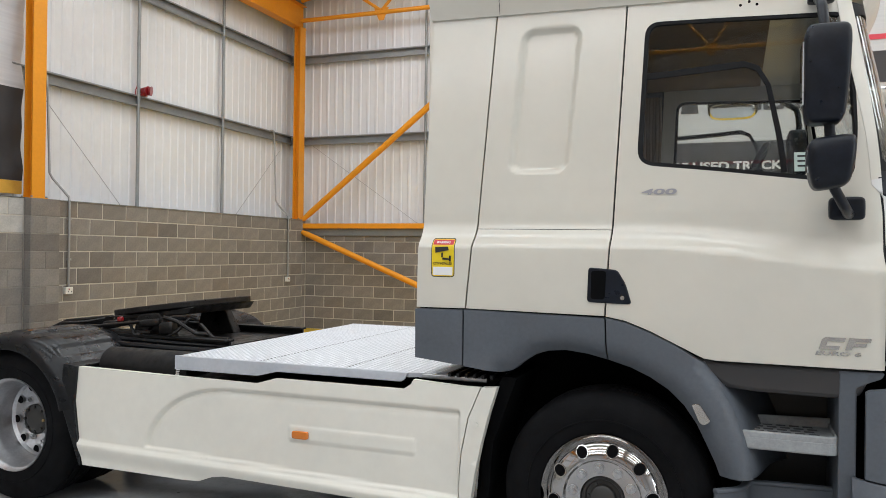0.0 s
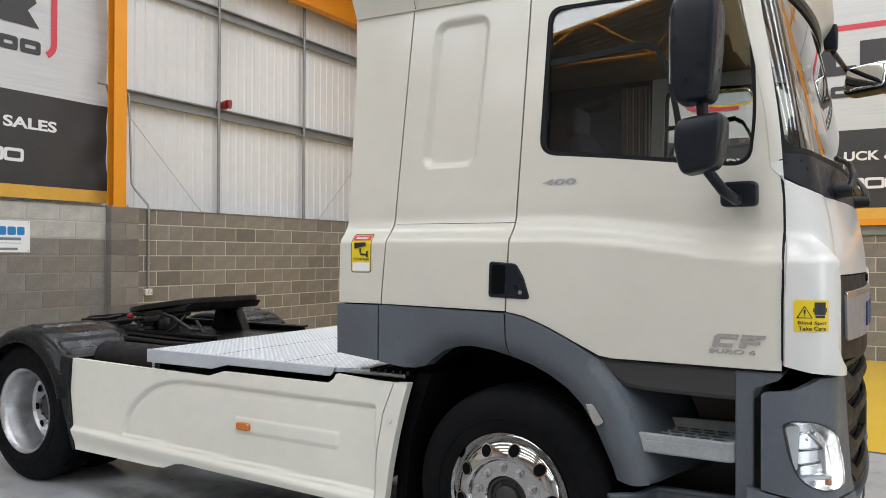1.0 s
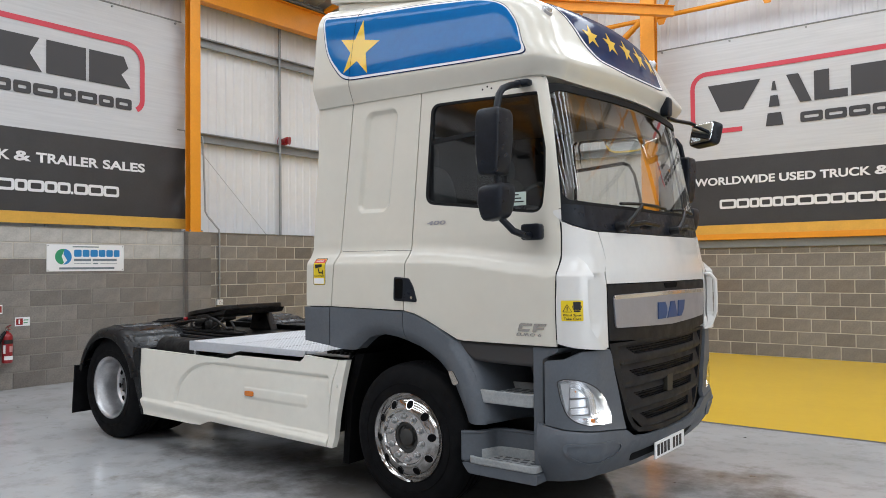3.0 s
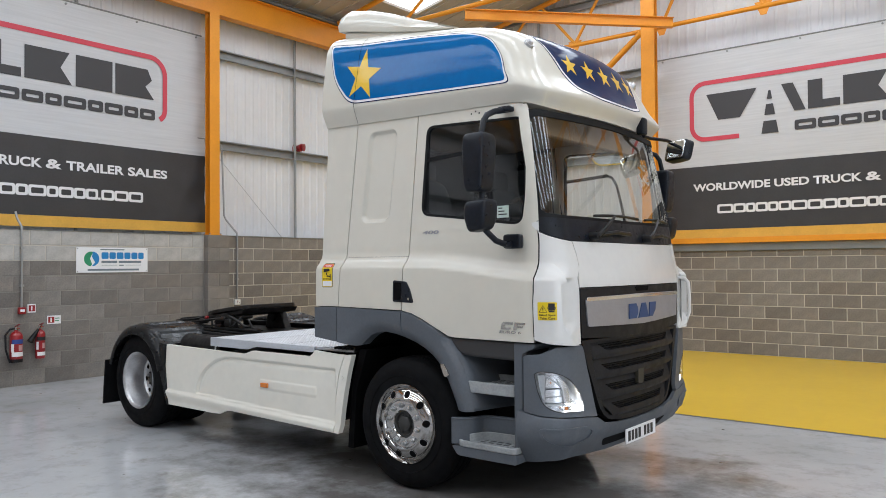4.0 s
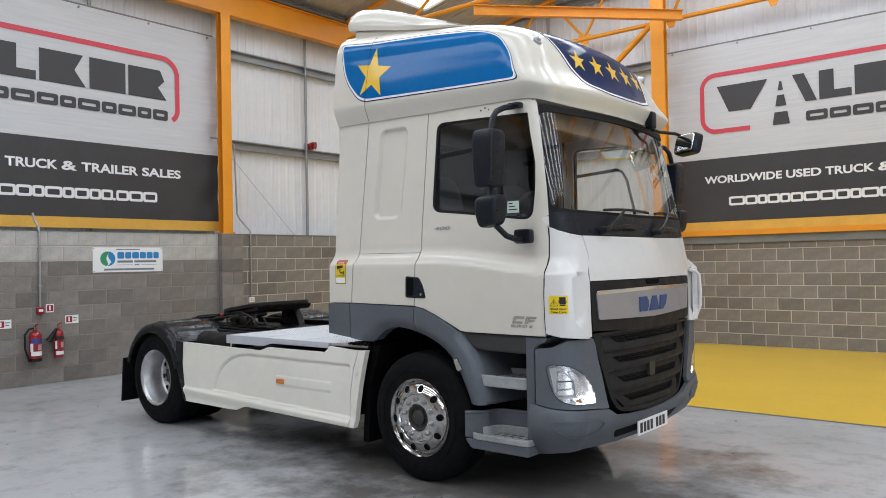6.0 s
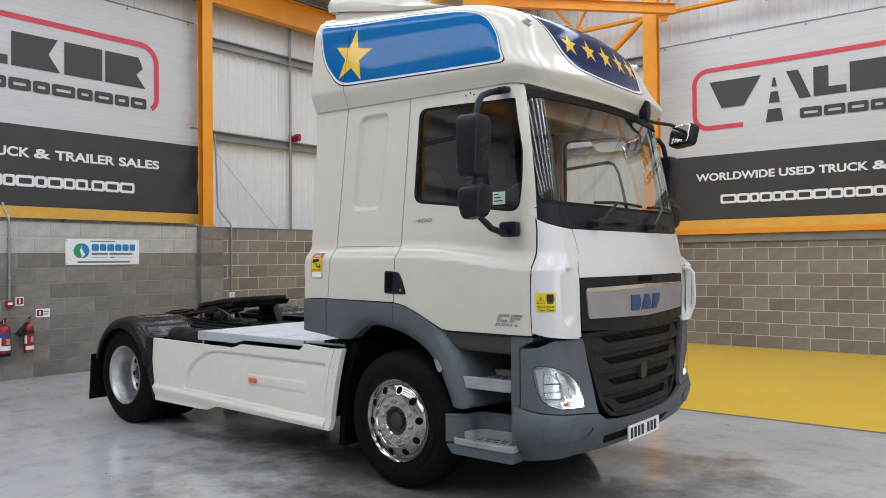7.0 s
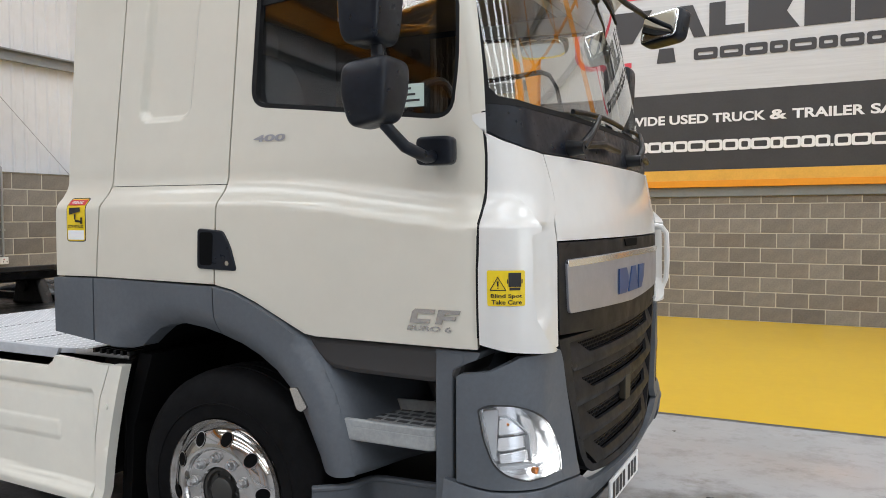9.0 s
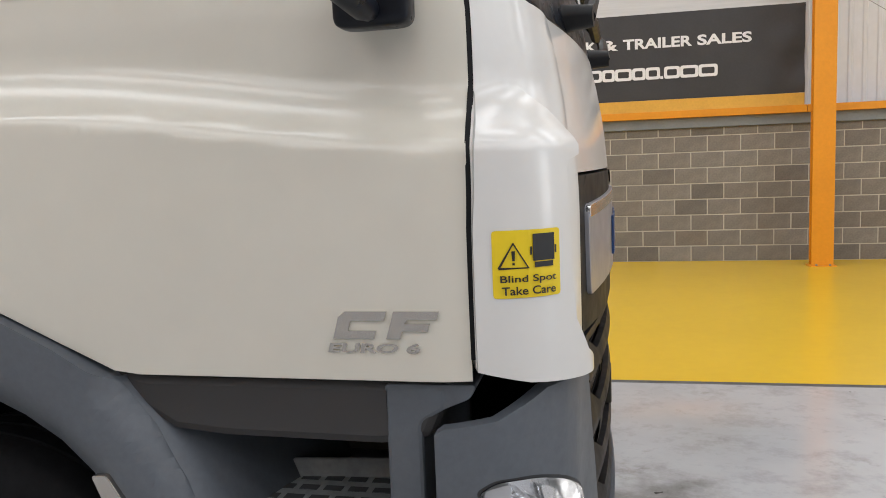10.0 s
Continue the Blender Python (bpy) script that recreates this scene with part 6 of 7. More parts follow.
# white grab frame at the far front corner
bm = B()
sweep(bm, [(1.30, 1.02, 1.585), (1.352, 1.03, 1.575), (1.378, 1.038, 1.54), (1.382, 1.050, 1.40), (1.376, 1.056, 1.28), (1.34, 1.06, 1.185)], 0.016, 10)
part("corner_blade", bm, white_paint, truck, "white air-guide frame at the front corner")

# drain holes over the door window, black discs for their shade
for x, z in ((0.585, 2.806), (0.622, 2.820), (0.655, 2.804)):
    p = cab(s_of(x, z), z, 0.0)
    part("drain_hole", cyl(B(), (p.x, p.y + 0.004, p.z), (p.x, p.y - 0.0015, p.z), 0.0065, seg=10), void_black, doors[0], smooth=0)

# ---- wipers ----
for y0, y1 in ((-0.62, 0.05), (0.18, 0.75)):
    def on_screen(y, z, lift):
        w = half_width(1.1, z)
        t = 1 - abs(y) / (w - corner_r(z))
        p = cab(S_FRONT + t * (S_MID - S_FRONT), z, lift)
        return (p.x, math.copysign(p.y, y) if y else 0.0, p.z)
    wiper = part("wiper_arm", sweep(B(), [on_screen(y0, 1.90, 0.05), on_screen(y0 + 0.10, 1.96, 0.06), on_screen(y0 + 0.20, 2.01, 0.05), on_screen(y0 + 0.30, 2.055, 0.035)], [0.02, 0.017, 0.012, 0.009], 8), black_plastic, screen, "black windscreen wiper arm")
    part("wiper_blade", sweep(B(), [on_screen(y0 + 0.05 + (y1 - y0) * i / 8, 2.050 + 0.012 * math.sin(math.pi * i / 8), 0.014) for i in range(9)], 0.011, 6), black_plastic, wiper)
    part("wiper_pivot", cyl(B(), on_screen(y0, 1.90, -0.01), on_screen(y0, 1.90, 0.065), 0.034, 0.026, 16), black_plastic, wiper)
    part("wiper_link", sweep(B(), [on_screen(y0 + 0.08, 1.915, 0.03), on_screen(y0 + 0.28, 1.935, 0.035), on_screen(y0 + 0.5, 1.925, 0.03)], 0.016, 8), black_plastic, wiper)

# ---- wheels ----
def wheel(name, x, y_face, side, front):
    """A wheel whose outer face lies at y_face on that side (1: towards -y)."""
    root = new(name)
    root.parent = truck
    root.matrix_local = Matrix.Translation((x, y_face, 0.5)) @ (Matrix.Identity(4) if side > 0 else Matrix.Rotation(math.pi, 4, "Z"))
    tagged(root, "truck wheel with a worn black tyre and a polished alloy rim")
    w = 0.315
    prof = [(0.292, 0.010), (0.305, -0.004), (0.330, -0.010), (0.390, -0.016), (0.430, -0.012), (0.452, 0.002), (0.470, 0.014), (0.484, 0.024), (0.493, 0.040), (0.5, 0.075), (0.5015, 0.09), (0.492, 0.093), (0.492, 0.101), (0.5015, 0.104), (0.502, 0.150), (0.492, 0.153), (0.492, 0.161), (0.502, 0.164), (0.5015, 0.21), (0.492, 0.213), (0.492, 0.221), (0.5, 0.224), (0.494, 0.275), (0.47, 0.31), (0.43, 0.327), (0.33, 0.325), (0.292, 0.305)]
    part("tyre", revolve(B(), prof, 72), rubber, root, "black rubber tyre with fine wear marks", smooth=30)
    for r0 in (0.362,):
        bm = B()
        revolve(bm, [(r0, -0.0135), (r0 + 0.002, -0.018), (r0 + 0.006, -0.018), (r0 + 0.008, -0.0135)], 72)
        part("sidewall_ring", bm, rubber, root)
    holes = 10
    if front:
        rimp = [(0.300, -0.012), (0.302, -0.004), (0.292, 0.006), (0.284, 0.012), (0.279, 0.020), (0.272, 0.012), (0.262, -0.006), (0.248, -0.020), (0.228, -0.032), (0.208, -0.040), (0.194, -0.044), (0.186, -0.044), (0.180, -0.036), (0.176, -0.026), (0.106, -0.026), (0.100, -0.018), (0.098, 0.05)]
    else:
        rimp = [(0.300, -0.012), (0.302, -0.004), (0.290, 0.004), (0.282, 0.012), (0.276, 0.030), (0.268, 0.060), (0.258, 0.085), (0.252, 0.140), (0.250, 0.205), (0.236, 0.226), (0.200, 0.234), (0.110, 0.236), (0.104, 0.23), (0.102, 0.18)]
    rim = part("rim", revolve(B(), rimp, 72), alloy if front else dull_alloy, root, "polished alloy rim" if front else "dull deep-dished alloy rim", smooth=28)
    for i in range(holes):
        a = 2 * math.pi * i / holes + 0.12
        c, s_ = math.cos(a), math.sin(a)
        rr, yo = (0.232, -0.030) if front else (0.222, 0.228)
        tilt = Vector((-0.48 * c, 1, -0.48 * s_)).normalized() if front else Vector((0, 1, 0))
        p = Vector((rr * c, yo, rr * s_))
        nrm = -tilt
        u = Vector((-s_, 0, c))
        v2 = nrm.cross(u)
        # solid rim: a flat black disc paints the shade of each vent hole
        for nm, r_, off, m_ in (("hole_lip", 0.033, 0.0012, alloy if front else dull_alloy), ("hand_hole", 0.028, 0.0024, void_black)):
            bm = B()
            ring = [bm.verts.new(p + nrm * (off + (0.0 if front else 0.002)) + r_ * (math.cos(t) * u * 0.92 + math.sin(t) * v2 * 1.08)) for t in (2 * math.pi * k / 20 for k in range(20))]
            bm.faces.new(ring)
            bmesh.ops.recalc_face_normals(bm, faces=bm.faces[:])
            part(nm.replace("hand_hole", "vent_shade_disc"), bm, m_, rim, smooth=0)
        nr, ny = (0.1435, -0.026) if front else (0.155, 0.234)
        a2 = a + math.pi / holes
        q = Vector((nr * math.cos(a2), ny, nr * math.sin(a2)))
        nut = part("wheel_nut", cyl(cyl(cyl(B(), q, q + Vector((0, -0.006, 0)), 0.023, 0.022, 18), q + Vector((0, -0.006, 0)), q + Vector((0, -0.026, 0)), 0.0175, 0.0165, 6), q + Vector((0, -0.026, 0)), q + Vector((0, -0.034, 0)), 0.010, 0.009, 12), dull_alloy, rim, "steel wheel nut", smooth=30)
    if front:
        hub = part("hub", revolve(B(), [(0.100, 0.05), (0.098, -0.012), (0.086, -0.010), (0.080, 0.004), (0.060, 0.006), (0.056, -0.016), (0.046, -0.022), (0.0, -0.024)], 40), hub_metal, root, "greasy dark hub")
        for i in range(6):
            a = i * math.pi / 3
            part("hub_bolt", cyl(B(), (0.070 * math.cos(a), 0.006, 0.070 * math.sin(a)), (0.070 * math.cos(a), -0.006, 0.070 * math.sin(a)), 0.008, seg=6), hub_metal, hub)
    else:
        hub = part("hub", revolve(B(), [(0.102, 0.234), (0.100, 0.19), (0.085, 0.175), (0.060, 0.17), (0.0, 0.168)], 40), hub_metal, root, "rusty dark hub")
        for i in range(8):
            a = i * math.pi / 4
            part("hub_bolt", cyl(B(), (0.082 * math.cos(a), 0.180, 0.082 * math.sin(a)), (0.082 * math.cos(a), 0.162, 0.082 * math.sin(a)), 0.010, seg=6), mat("brassy_bolt", (0.35, 0.27, 0.13), 0.45, 0.8) if i == 0 and side > 0 else hub_metal, hub)
    return root


wheel("front_wheel", 0.0, -1.135, 1, True)
wheel("front_wheel", 0.0, 1.135, -1, True)
for yf in (-1.155, -0.80):
    wheel("rear_wheel", -3.80, yf, 1, False)
for yf in (1.155, 0.80):
    wheel("rear_wheel", -3.80, yf, -1, False)

# ---- side skirts ----
def skirt_y(x, z):
    """Bulge of the skirt: raised shoulder, pressed field and a turned-out foot."""
    y = 1.172 + 0.028 * smooth01((x + 3.3) / 2.7)
    fold = 0.475 - 0.030 * (x + 3.2) * 0.8
    y += 0.024 * smooth01((fold - z) / 0.036) - 0.02 * smooth01((fold - 0.03 - z) / 0.10)
    # curved shoulder of the pressed field
    cx, cz, rx, rz = -2.10, 0.44, 0.60, 0.415
    if x < cx:
        dist = (math.hypot((x - cx) / rx, max(0.0, z - cz) / rz) - 1) * 0.5
    else:
        dist = z - cz - rz
    k = smooth01(-dist / 0.026 + 0.5)
    groove = math.exp(-((dist + 0.012) / 0.016) ** 2)
    live = smooth01((-0.70 - x) / 0.02) * smooth01((z - fold) / 0.02)
    y -= (0.015 * k + 0.009 * groove) * live
    # long pressed plate round the marker lamp
    dx, dz = abs(x + 1.33) - 0.39 + 0.03, abs(z - 0.652) - 0.052 + 0.03
    dist = math.hypot(max(dx, 0), max(dz, 0)) + min(max(dx, dz), 0) - 0.03
    return y + 0.006 * smooth01(-dist / 0.024)


skirt_line = [(-3.183, 0.312), (-2.42, 0.312), (-2.30, 0.318), (-2.20, 0.355), (-2.12, 0.368), (-0.712, 0.350), (-0.712, 0.50), (-0.700, 0.65), (-0.665, 0.83), (-0.600, 0.985), (-0.690, 0.985), (-0.96, 1.000), (-0.975, 0.975), (-1.02, 0.945), (-1.80, 0.943), (-1.93, 0.905), (-2.6, 0.910), (-3.318, 0.918)]
corner_cap = [(-0.707, 0.350), (-0.653, 0.350), (-0.645, 0.42), (-0.626, 0.55), (-0.595, 0.70), (-0.555, 0.86), (-0.515, 0.990), (-0.594, 0.985), (-0.659, 0.83), (-0.694, 0.65), (-0.707, 0.50)]
for side in (1, -1):
    def put_skirt(u, v, d):
        return Vector((u, -side * (skirt_y(u, v) + d), v))
    sk = part("side_skirt", skin(skirt_line, [], put_skirt, 0.03, 0.0125, side < 0), skirt_paint, truck, "cream plastic side skirt with pressed lines", smooth=40)
    true_normals(sk, flat_mesh(skirt_line, [], 0.0125)[0], lambda u, v, d: Vector((u, -(skirt_y(u, v) + d), v)), side < 0)
    part("skirt_end", skin(corner_cap, [], put_skirt, 0.05, 0.06, side < 0), skirt_paint, sk, smooth=40, bevel=0.006)
    m_ = part("marker_lamp", pillow(B(), (-1.630, -side * (skirt_y(-1.63, 0.655) + 0.006), 0.648), 0.050, 0.012, 0.021, 6), amber, sk, "amber side marker lamp")
    part("skirt_button", cyl(B(), (-0.622, -side * 1.190, 0.80), (-0.622, -side * 1.206, 0.80), 0.014, seg=14), skirt_paint, sk)

# ---- chassis ----
ch = tagged(new("chassis"), "black steel ladder chassis with air tanks")
ch.parent = truck
for y in (-0.39, 0.39):
    part("frame_rail", i_section(B(), (-4.75, y, 0.82), (0.9, y, 0.82), 0.27, 0.08, (0, 0, 1)), chassis_black, ch, smooth=0, bevel=0.004)
for x in (-4.70, -4.0, -2.3, -1.2, -0.5):
    part("cross_member", box(B(), x - 0.05, x + 0.05, -0.36, 0.36, 0.72, 0.90), chassis_black, ch, smooth=0, bevel=0.01)
part("rear_axle", cyl(B(), (-3.8, -0.80, 0.5), (-3.8, 0.80, 0.5), 0.10), chassis_black, ch)
part("differential", pillow(B(), (-3.8, 0, 0.52), 0.24, 0.24, 0.22, 2.5), chassis_black, ch)
part("front_axle", cyl(B(), (0, -0.85, 0.45), (0, 0.85, 0.45), 0.06), chassis_black, ch)
part("engine", box(B(), -0.75, 0.85, -0.45, 0.45, 0.52, 1.15), chassis_black, ch, smooth=0, bevel=0.05)
part("radiator", box(B(), 0.95, 1.28, -0.60, 0.60, 0.50, 1.15), void_black, ch, smooth=0)
for y in (-0.80, 0.80):
    part("side_tank", pillow(B(), (-1.75, y, 0.62), 0.95, 0.30, 0.26, 8), chassis_black, ch, "black side tank behind the skirt")
part("cooler_bellows", box(B(), -0.85, -0.52, -1.02, -0.70, 0.93, 1.015), chassis_black, ch, smooth=0, bevel=0.01)
for i in range(6):
    part("bellows_fin", box(B(), -0.80 + i * 0.045, -0.785 + i * 0.045, -1.12, -0.75, 1.015, 1.035), chassis_black, ch, smooth=0)
# cylinder beside the mudguard
part("air_cylinder", cyl(B(), (-3.20, -0.92, 0.90), (-2.52, -0.92, 0.90), 0.115, seg=24), chassis_black, ch, "black cylinder behind the rear deck")
for i in range(5):
    part("label_bar", box(B(), -2.60 + 0.002 * i, -2.575 + 0.002 * i, -1.036, -1.030, 0.885 + 0.011 * i, 0.891 + 0.011 * i), print_white, ch, smooth=0)

# tread-plate deck behind the cab
deck = part("deck_plate", prism(B(), [(-2.515, -1.118), (-1.02, -1.118), (-0.80, -1.02), (-0.80, 1.02), (-1.02, 1.118), (-2.515, 1.118)], "z", 0.995, 1.020), tread_alloy, truck, "aluminium tread-plate deck behind the cab", smooth=0, bevel=0.003)
for y in (-1.125, 1.125):
    part("deck_lip", prism(B(), [(-2.525, 0.940), (-1.95, 0.940), (-1.82, 0.972), (-1.06, 0.972), (-1.04, 0.985), (-1.02, 1.0215), (-2.525, 1.0215)], "y", y - 0.0075, y + 0.0075), tread_alloy, deck, smooth=0, bevel=0.003)
bm = B()
for i in range(46):
    for j in range(60):
        x, y = -2.49 + i * 0.0365, -1.09 + j * 0.0365
        if x > -0.86 or y > 1.09:
            continue
        a = radians(8 if (i + j) % 2 else -8)
        c, s_ = math.cos(a), math.sin(a)
        vs = []
        for du, dv, dz in ((-0.013, -0.004, 0), (-0.011, 0.008, 0), (0.013, 0.008, 0), (0.011, -0.004, 0)):
            vs.append(bm.verts.new((x + du * c - dv * s_, y + du * s_ + dv * c, 1.0202)))
        top = bm.verts.new((x, y, 1.0236))
        for k in range(4):
            bm.faces.new((vs[k], vs[(k + 1) % 4], top))
tagged(part("tread_pattern", bm, tread_raised, deck, "raised tread pattern", smooth=0), kind="stuff")
for x in (-1.95, -1.40):
    part("deck_joint", box(B(), x, x + 0.006, -1.10, 1.10, 1.0205, 1.0215), gap_black, deck, smooth=0)
part("deck_step", box(B(), -0.98, -0.60, -1.09, -0.86, 0.99, 1.015), dull_alloy, truck, smooth=0, bevel=0.006)

# ---- rear mudguards ----
for side in (1, -1):
    y0, y1 = -side * 1.215, -side * 0.50
    # an arched shell with a rolled outer edge and broad raised fields
    wide = abs(y1 - y0)
    rows = []
    for e in (0.0, 0.004, 0.015, 0.035, 0.06, 0.085, 0.11, 0.125, 0.14, 0.20, 0.33, 0.46, 0.55, 0.565, 0.58, 0.62, 0.66, 0.69, 0.71, 0.715):
        drop = 0.10 * (1 - math.sqrt(max(0, 1 - (1 - min(e, 0.11) / 0.11) ** 2))) + 0.05 * (1 - math.sqrt(max(0, 1 - (1 - min(wide - e, 0.06) / 0.06) ** 2)))
        row = []
        for i in range(121):
            deg = 14 + 152 * i / 120
            field = smooth01((math.cos(radians((deg - 90) * 360 / 25.3)) + 0.55) / 0.22) * smooth01((e - 0.10) / 0.03) * smooth01((0.60 - e) / 0.03)
            r = 0.588 - drop + 0.014 * field
            x, z = -3.80 + r * math.cos(radians(deg)), 0.52 + r * math.sin(radians(deg))
            row.append((x, y0 + side * e, z - 0.014 * smooth01((z - 1.05) / 0.06)))
        rows.append(row)
    bm = B()
    out_ = [[bm.verts.new(p) for p in row] for row in rows]
    in_ = [[bm.verts.new((-3.80 + (p[0] + 3.80) * 0.97, p[1] + (0.004 * side if j == 0 else 0), 0.52 + (p[2] - 0.52) * 0.965)) for p in row] for j, row in enumerate(rows)]
    for net, turn in ((out_, False), (in_, True)):
        for p, q in zip(net, net[1:]):
            for i in range(120):
                f = (p[i], p[i + 1], q[i + 1], q[i])
                bm.faces.new(f[::-1] if turn else f)
    for p, q in ((out_[0], in_[0]), (in_[-1], out_[-1])):
        for i in range(120):
            bm.faces.new((p[i + 1], p[i], q[i], q[i + 1]))
    bmesh.ops.recalc_face_normals(bm, faces=bm.faces[:])
    guard = part("mudguard", bm, mudguard_plastic, truck, "shiny black plastic rear mudguard", smooth=50)
    # flap behind, and the front apron beside the skirt
    part("mud_flap", box(B(), -4.395, -4.375, min(y0, y1), max(y0, y1), 0.19, 0.68, Matrix.Translation((-4.38, 0, 0.68)) @ Matrix.Rotation(radians(6), 4, "Y") @ Matrix.Translation((4.38, 0, -0.68))), rubber, guard, "black rubber mud flap", smooth=0)
    part("guard_apron", prism(B(), [(-3.245, 0.70), (-3.225, 0.92), (-3.335, 0.93), (-3.36, 0.70), (-3.20, 0.31), (-3.19, 0.31)], "y", min(-side * 1.19, -side * 0.60), max(-side * 1.19, -side * 0.60)), mudguard_plastic, guard, smooth=0, bevel=0.008)
part("rear_bar", box(B(), -4.62, -4.54, -0.46, 0.46, 0.72, 0.86), chassis_black, ch, smooth=0, bevel=0.01)
for y in (-0.30, 0.30):
    part("rear_ramp", prism(B(), [(-4.36, 1.02), (-4.12, 1.115), (-3.92, 1.135), (-3.92, 1.07), (-4.1, 1.03), (-4.3, 0.985)], "y", y - 0.14, y + 0.14), chassis_black, ch, smooth=0, bevel=0.01)

# ---- fifth wheel coupling ----
fw = tagged(new("fifth_wheel"), "greasy black fifth wheel coupling tilted on its pedestal")
fw.parent = truck
fw.matrix_local = Matrix.Translation((-3.38, 0, 1.165)) @ Matrix.Rotation(radians(-7.5), 4, "Y")
plate_line = rounded([(0.44, -0.40), (0.46, 0.0), (0.44, 0.40), (0.20, 0.475), (-0.25, 0.46), (-0.52, 0.34), (-0.56, 0.22), (-0.05, 0.055), (0.0, 0.0), (-0.05, -0.055), (-0.56, -0.22), (-0.52, -0.34), (-0.25, -0.46), (0.20, -0.475)], [0.1, 0.1, 0.1, 0.1, 0.1, 0.04, 0.04, 0.05, 0.05, 0.05, 0.04, 0.04, 0.1, 0.1], 4)
plate_line = [(0.02 + 0.84 * x, 0.88 * y) for x, y in plate_line]
part("coupling_plate", prism(B(), plate_line, "z", 0.03, 0.075), grease, fw, "greasy black horseshoe plate", smooth=0, bevel=0.008)
part("plate_skirt", prism(B(), [(0.38, 0.03), (0.33, -0.02), (-0.22, -0.01), (-0.40, 0.03)], "y", -0.38, 0.38), grease, fw, smooth=0, bevel=0.01)
for y in (-0.36, 0.36):
    part("pedestal", prism(B(), rounded([(-0.22, -0.30), (0.24, -0.30), (0.11, 0.02), (-0.09, 0.02)], 0.04, 4), "y", y - 0.05, y + 0.05), grease, fw, "black cast pedestal", smooth=0, bevel=0.012)
    part("pivot_pin", cyl(B(), (0.0, y - 0.075, -0.05), (0.0, y + 0.075, -0.05), 0.05, seg=20), grease, fw)
part("release_handle", sweep(B(), [(0.10, -0.30, -0.03), (0.0, -0.47, -0.035), (-0.35, -0.52, -0.03), (-0.50, -0.54, -0.02), (-0.56, -0.60, -0.02), (-0.64, -0.60, -0.02), (-0.66, -0.55, -0.02), (-0.58, -0.53, -0.02)], 0.012, 8), grease, fw, "thin release handle rod")
part("lock_bar", sweep(B(), [(0.18, -0.45, -0.02), (0.30, -0.46, -0.06), (0.42, -0.42, -0.16), (0.50, -0.40, -0.17)], 0.014, 8), grease, fw)
part("grease_line", sweep(B(), [(-0.15, -0.43, -0.02), (-0.05, -0.50, -0.12), (0.10, -0.46, -0.20), (0.30, -0.40, -0.24), (0.5, -0.36, -0.24)], 0.012, 8), chassis_black, fw)
for pts, r in (([(-0.46, -0.34, 0.02), (-0.52, -0.44, 0.01), (-0.60, -0.50, 0.015), (-0.74, -0.50, 0.02)], 0.010), ([(0.05, -0.44, -0.12), (-0.20, -0.46, -0.10), (-0.42, -0.42, -0.06)], 0.018),
               ([(0.36, -0.40, -0.05), (0.30, -0.47, -0.13), (0.14, -0.50, -0.19), (-0.02, -0.46, -0.21), (-0.20, -0.44, -0.17)], 0.011), ([(0.42, -0.36, -0.10), (0.56, -0.42, -0.20), (0.70, -0.44, -0.22)], 0.013),
               ([(-0.30, -0.40, -0.24), (0.10, -0.42, -0.25), (0.60, -0.42, -0.24)], 0.024)):
    part("coupling_rod", sweep(B(), pts, r, 8), grease, fw, "greasy steel rod under the coupling")
for x, y, z, a, b2, c in ((0.22, -0.46, -0.10, 0.06, 0.04, 0.045), (-0.05, -0.47, -0.16, 0.05, 0.035, 0.05), (-0.32, -0.42, -0.03, 0.07, 0.03, 0.03), (0.08, -0.47, -0.05, 0.09, 0.025, 0.025), (0.40, -0.42, -0.22, 0.05, 0.05, 0.04)):
    part("coupling_block", pillow(B(), (x, y, z), a, b2, c, 5, 14, 8), grease, fw)
part("red_valve", pillow(B(), (-0.20, -0.46, 0.0), 0.022, 0.018, 0.018, 4, 12, 8), fire_red, fw, "small red cap")
part("sub_plate", box(B(), -4.05, -2.72, -0.52, 0.52, 0.955, 0.985), grease, ch, smooth=0, bevel=0.004)
for y in (-0.47, 0.47):
    part("mount_angle", i_section(B(), (-4.15, y, 0.99), (-2.62, y, 0.99), 0.10, 0.09, (0, 0, 1)), chassis_black, ch, smooth=0)
for i, (y, z, r) in enumerate(((-0.60, 0.97, 0.020), (-0.55, 1.0, 0.014), (-0.66, 0.94, 0.016))):
    part("hose", sweep(B(), [(-4.1, y + 0.1, z), (-3.5, y, z + 0.015), (-3.0, y + 0.03, z), (-2.5, y + 0.1, z - 0.01)], r, 8), black_plastic, ch)

# ---- inside the cab ----
inside = tagged(new("cab_interior"), "dim grey cab interior with seats and a dashboard")
inside.parent = truck
part("dashboard", prism(B(), rounded([(0.72, 1.25), (1.22, 1.25), (1.24, 1.93), (1.10, 2.02), (0.86, 1.97), (0.78, 1.75)], 0.06, 4), "y", -0.96, 0.96), trim_grey, inside, "dark grey dashboard", bevel=0.02)
for y in (-0.55, 0.55):
    seat = part("seat", pillow(B(), (0.10, y, 1.66), 0.27, 0.26, 0.09, 5), seat_cloth, inside, "dark cloth driver's seat")
    part("seat_back", move(pillow(B(), (0, 0, 0), 0.07, 0.25, 0.38, 4), Matrix.Translation((-0.20, y, 2.05)) @ Matrix.Rotation(radians(-10), 4, "Y")), seat_cloth, seat)
    part("headrest", pillow(B(), (-0.30, y, 2.50), 0.05, 0.14, 0.10, 4), seat_cloth, seat)
    part("seat_base", box(B(), -0.08, 0.30, y - 0.18, y + 0.18, 1.25, 1.58), trim_grey, seat, smooth=0, bevel=0.02)
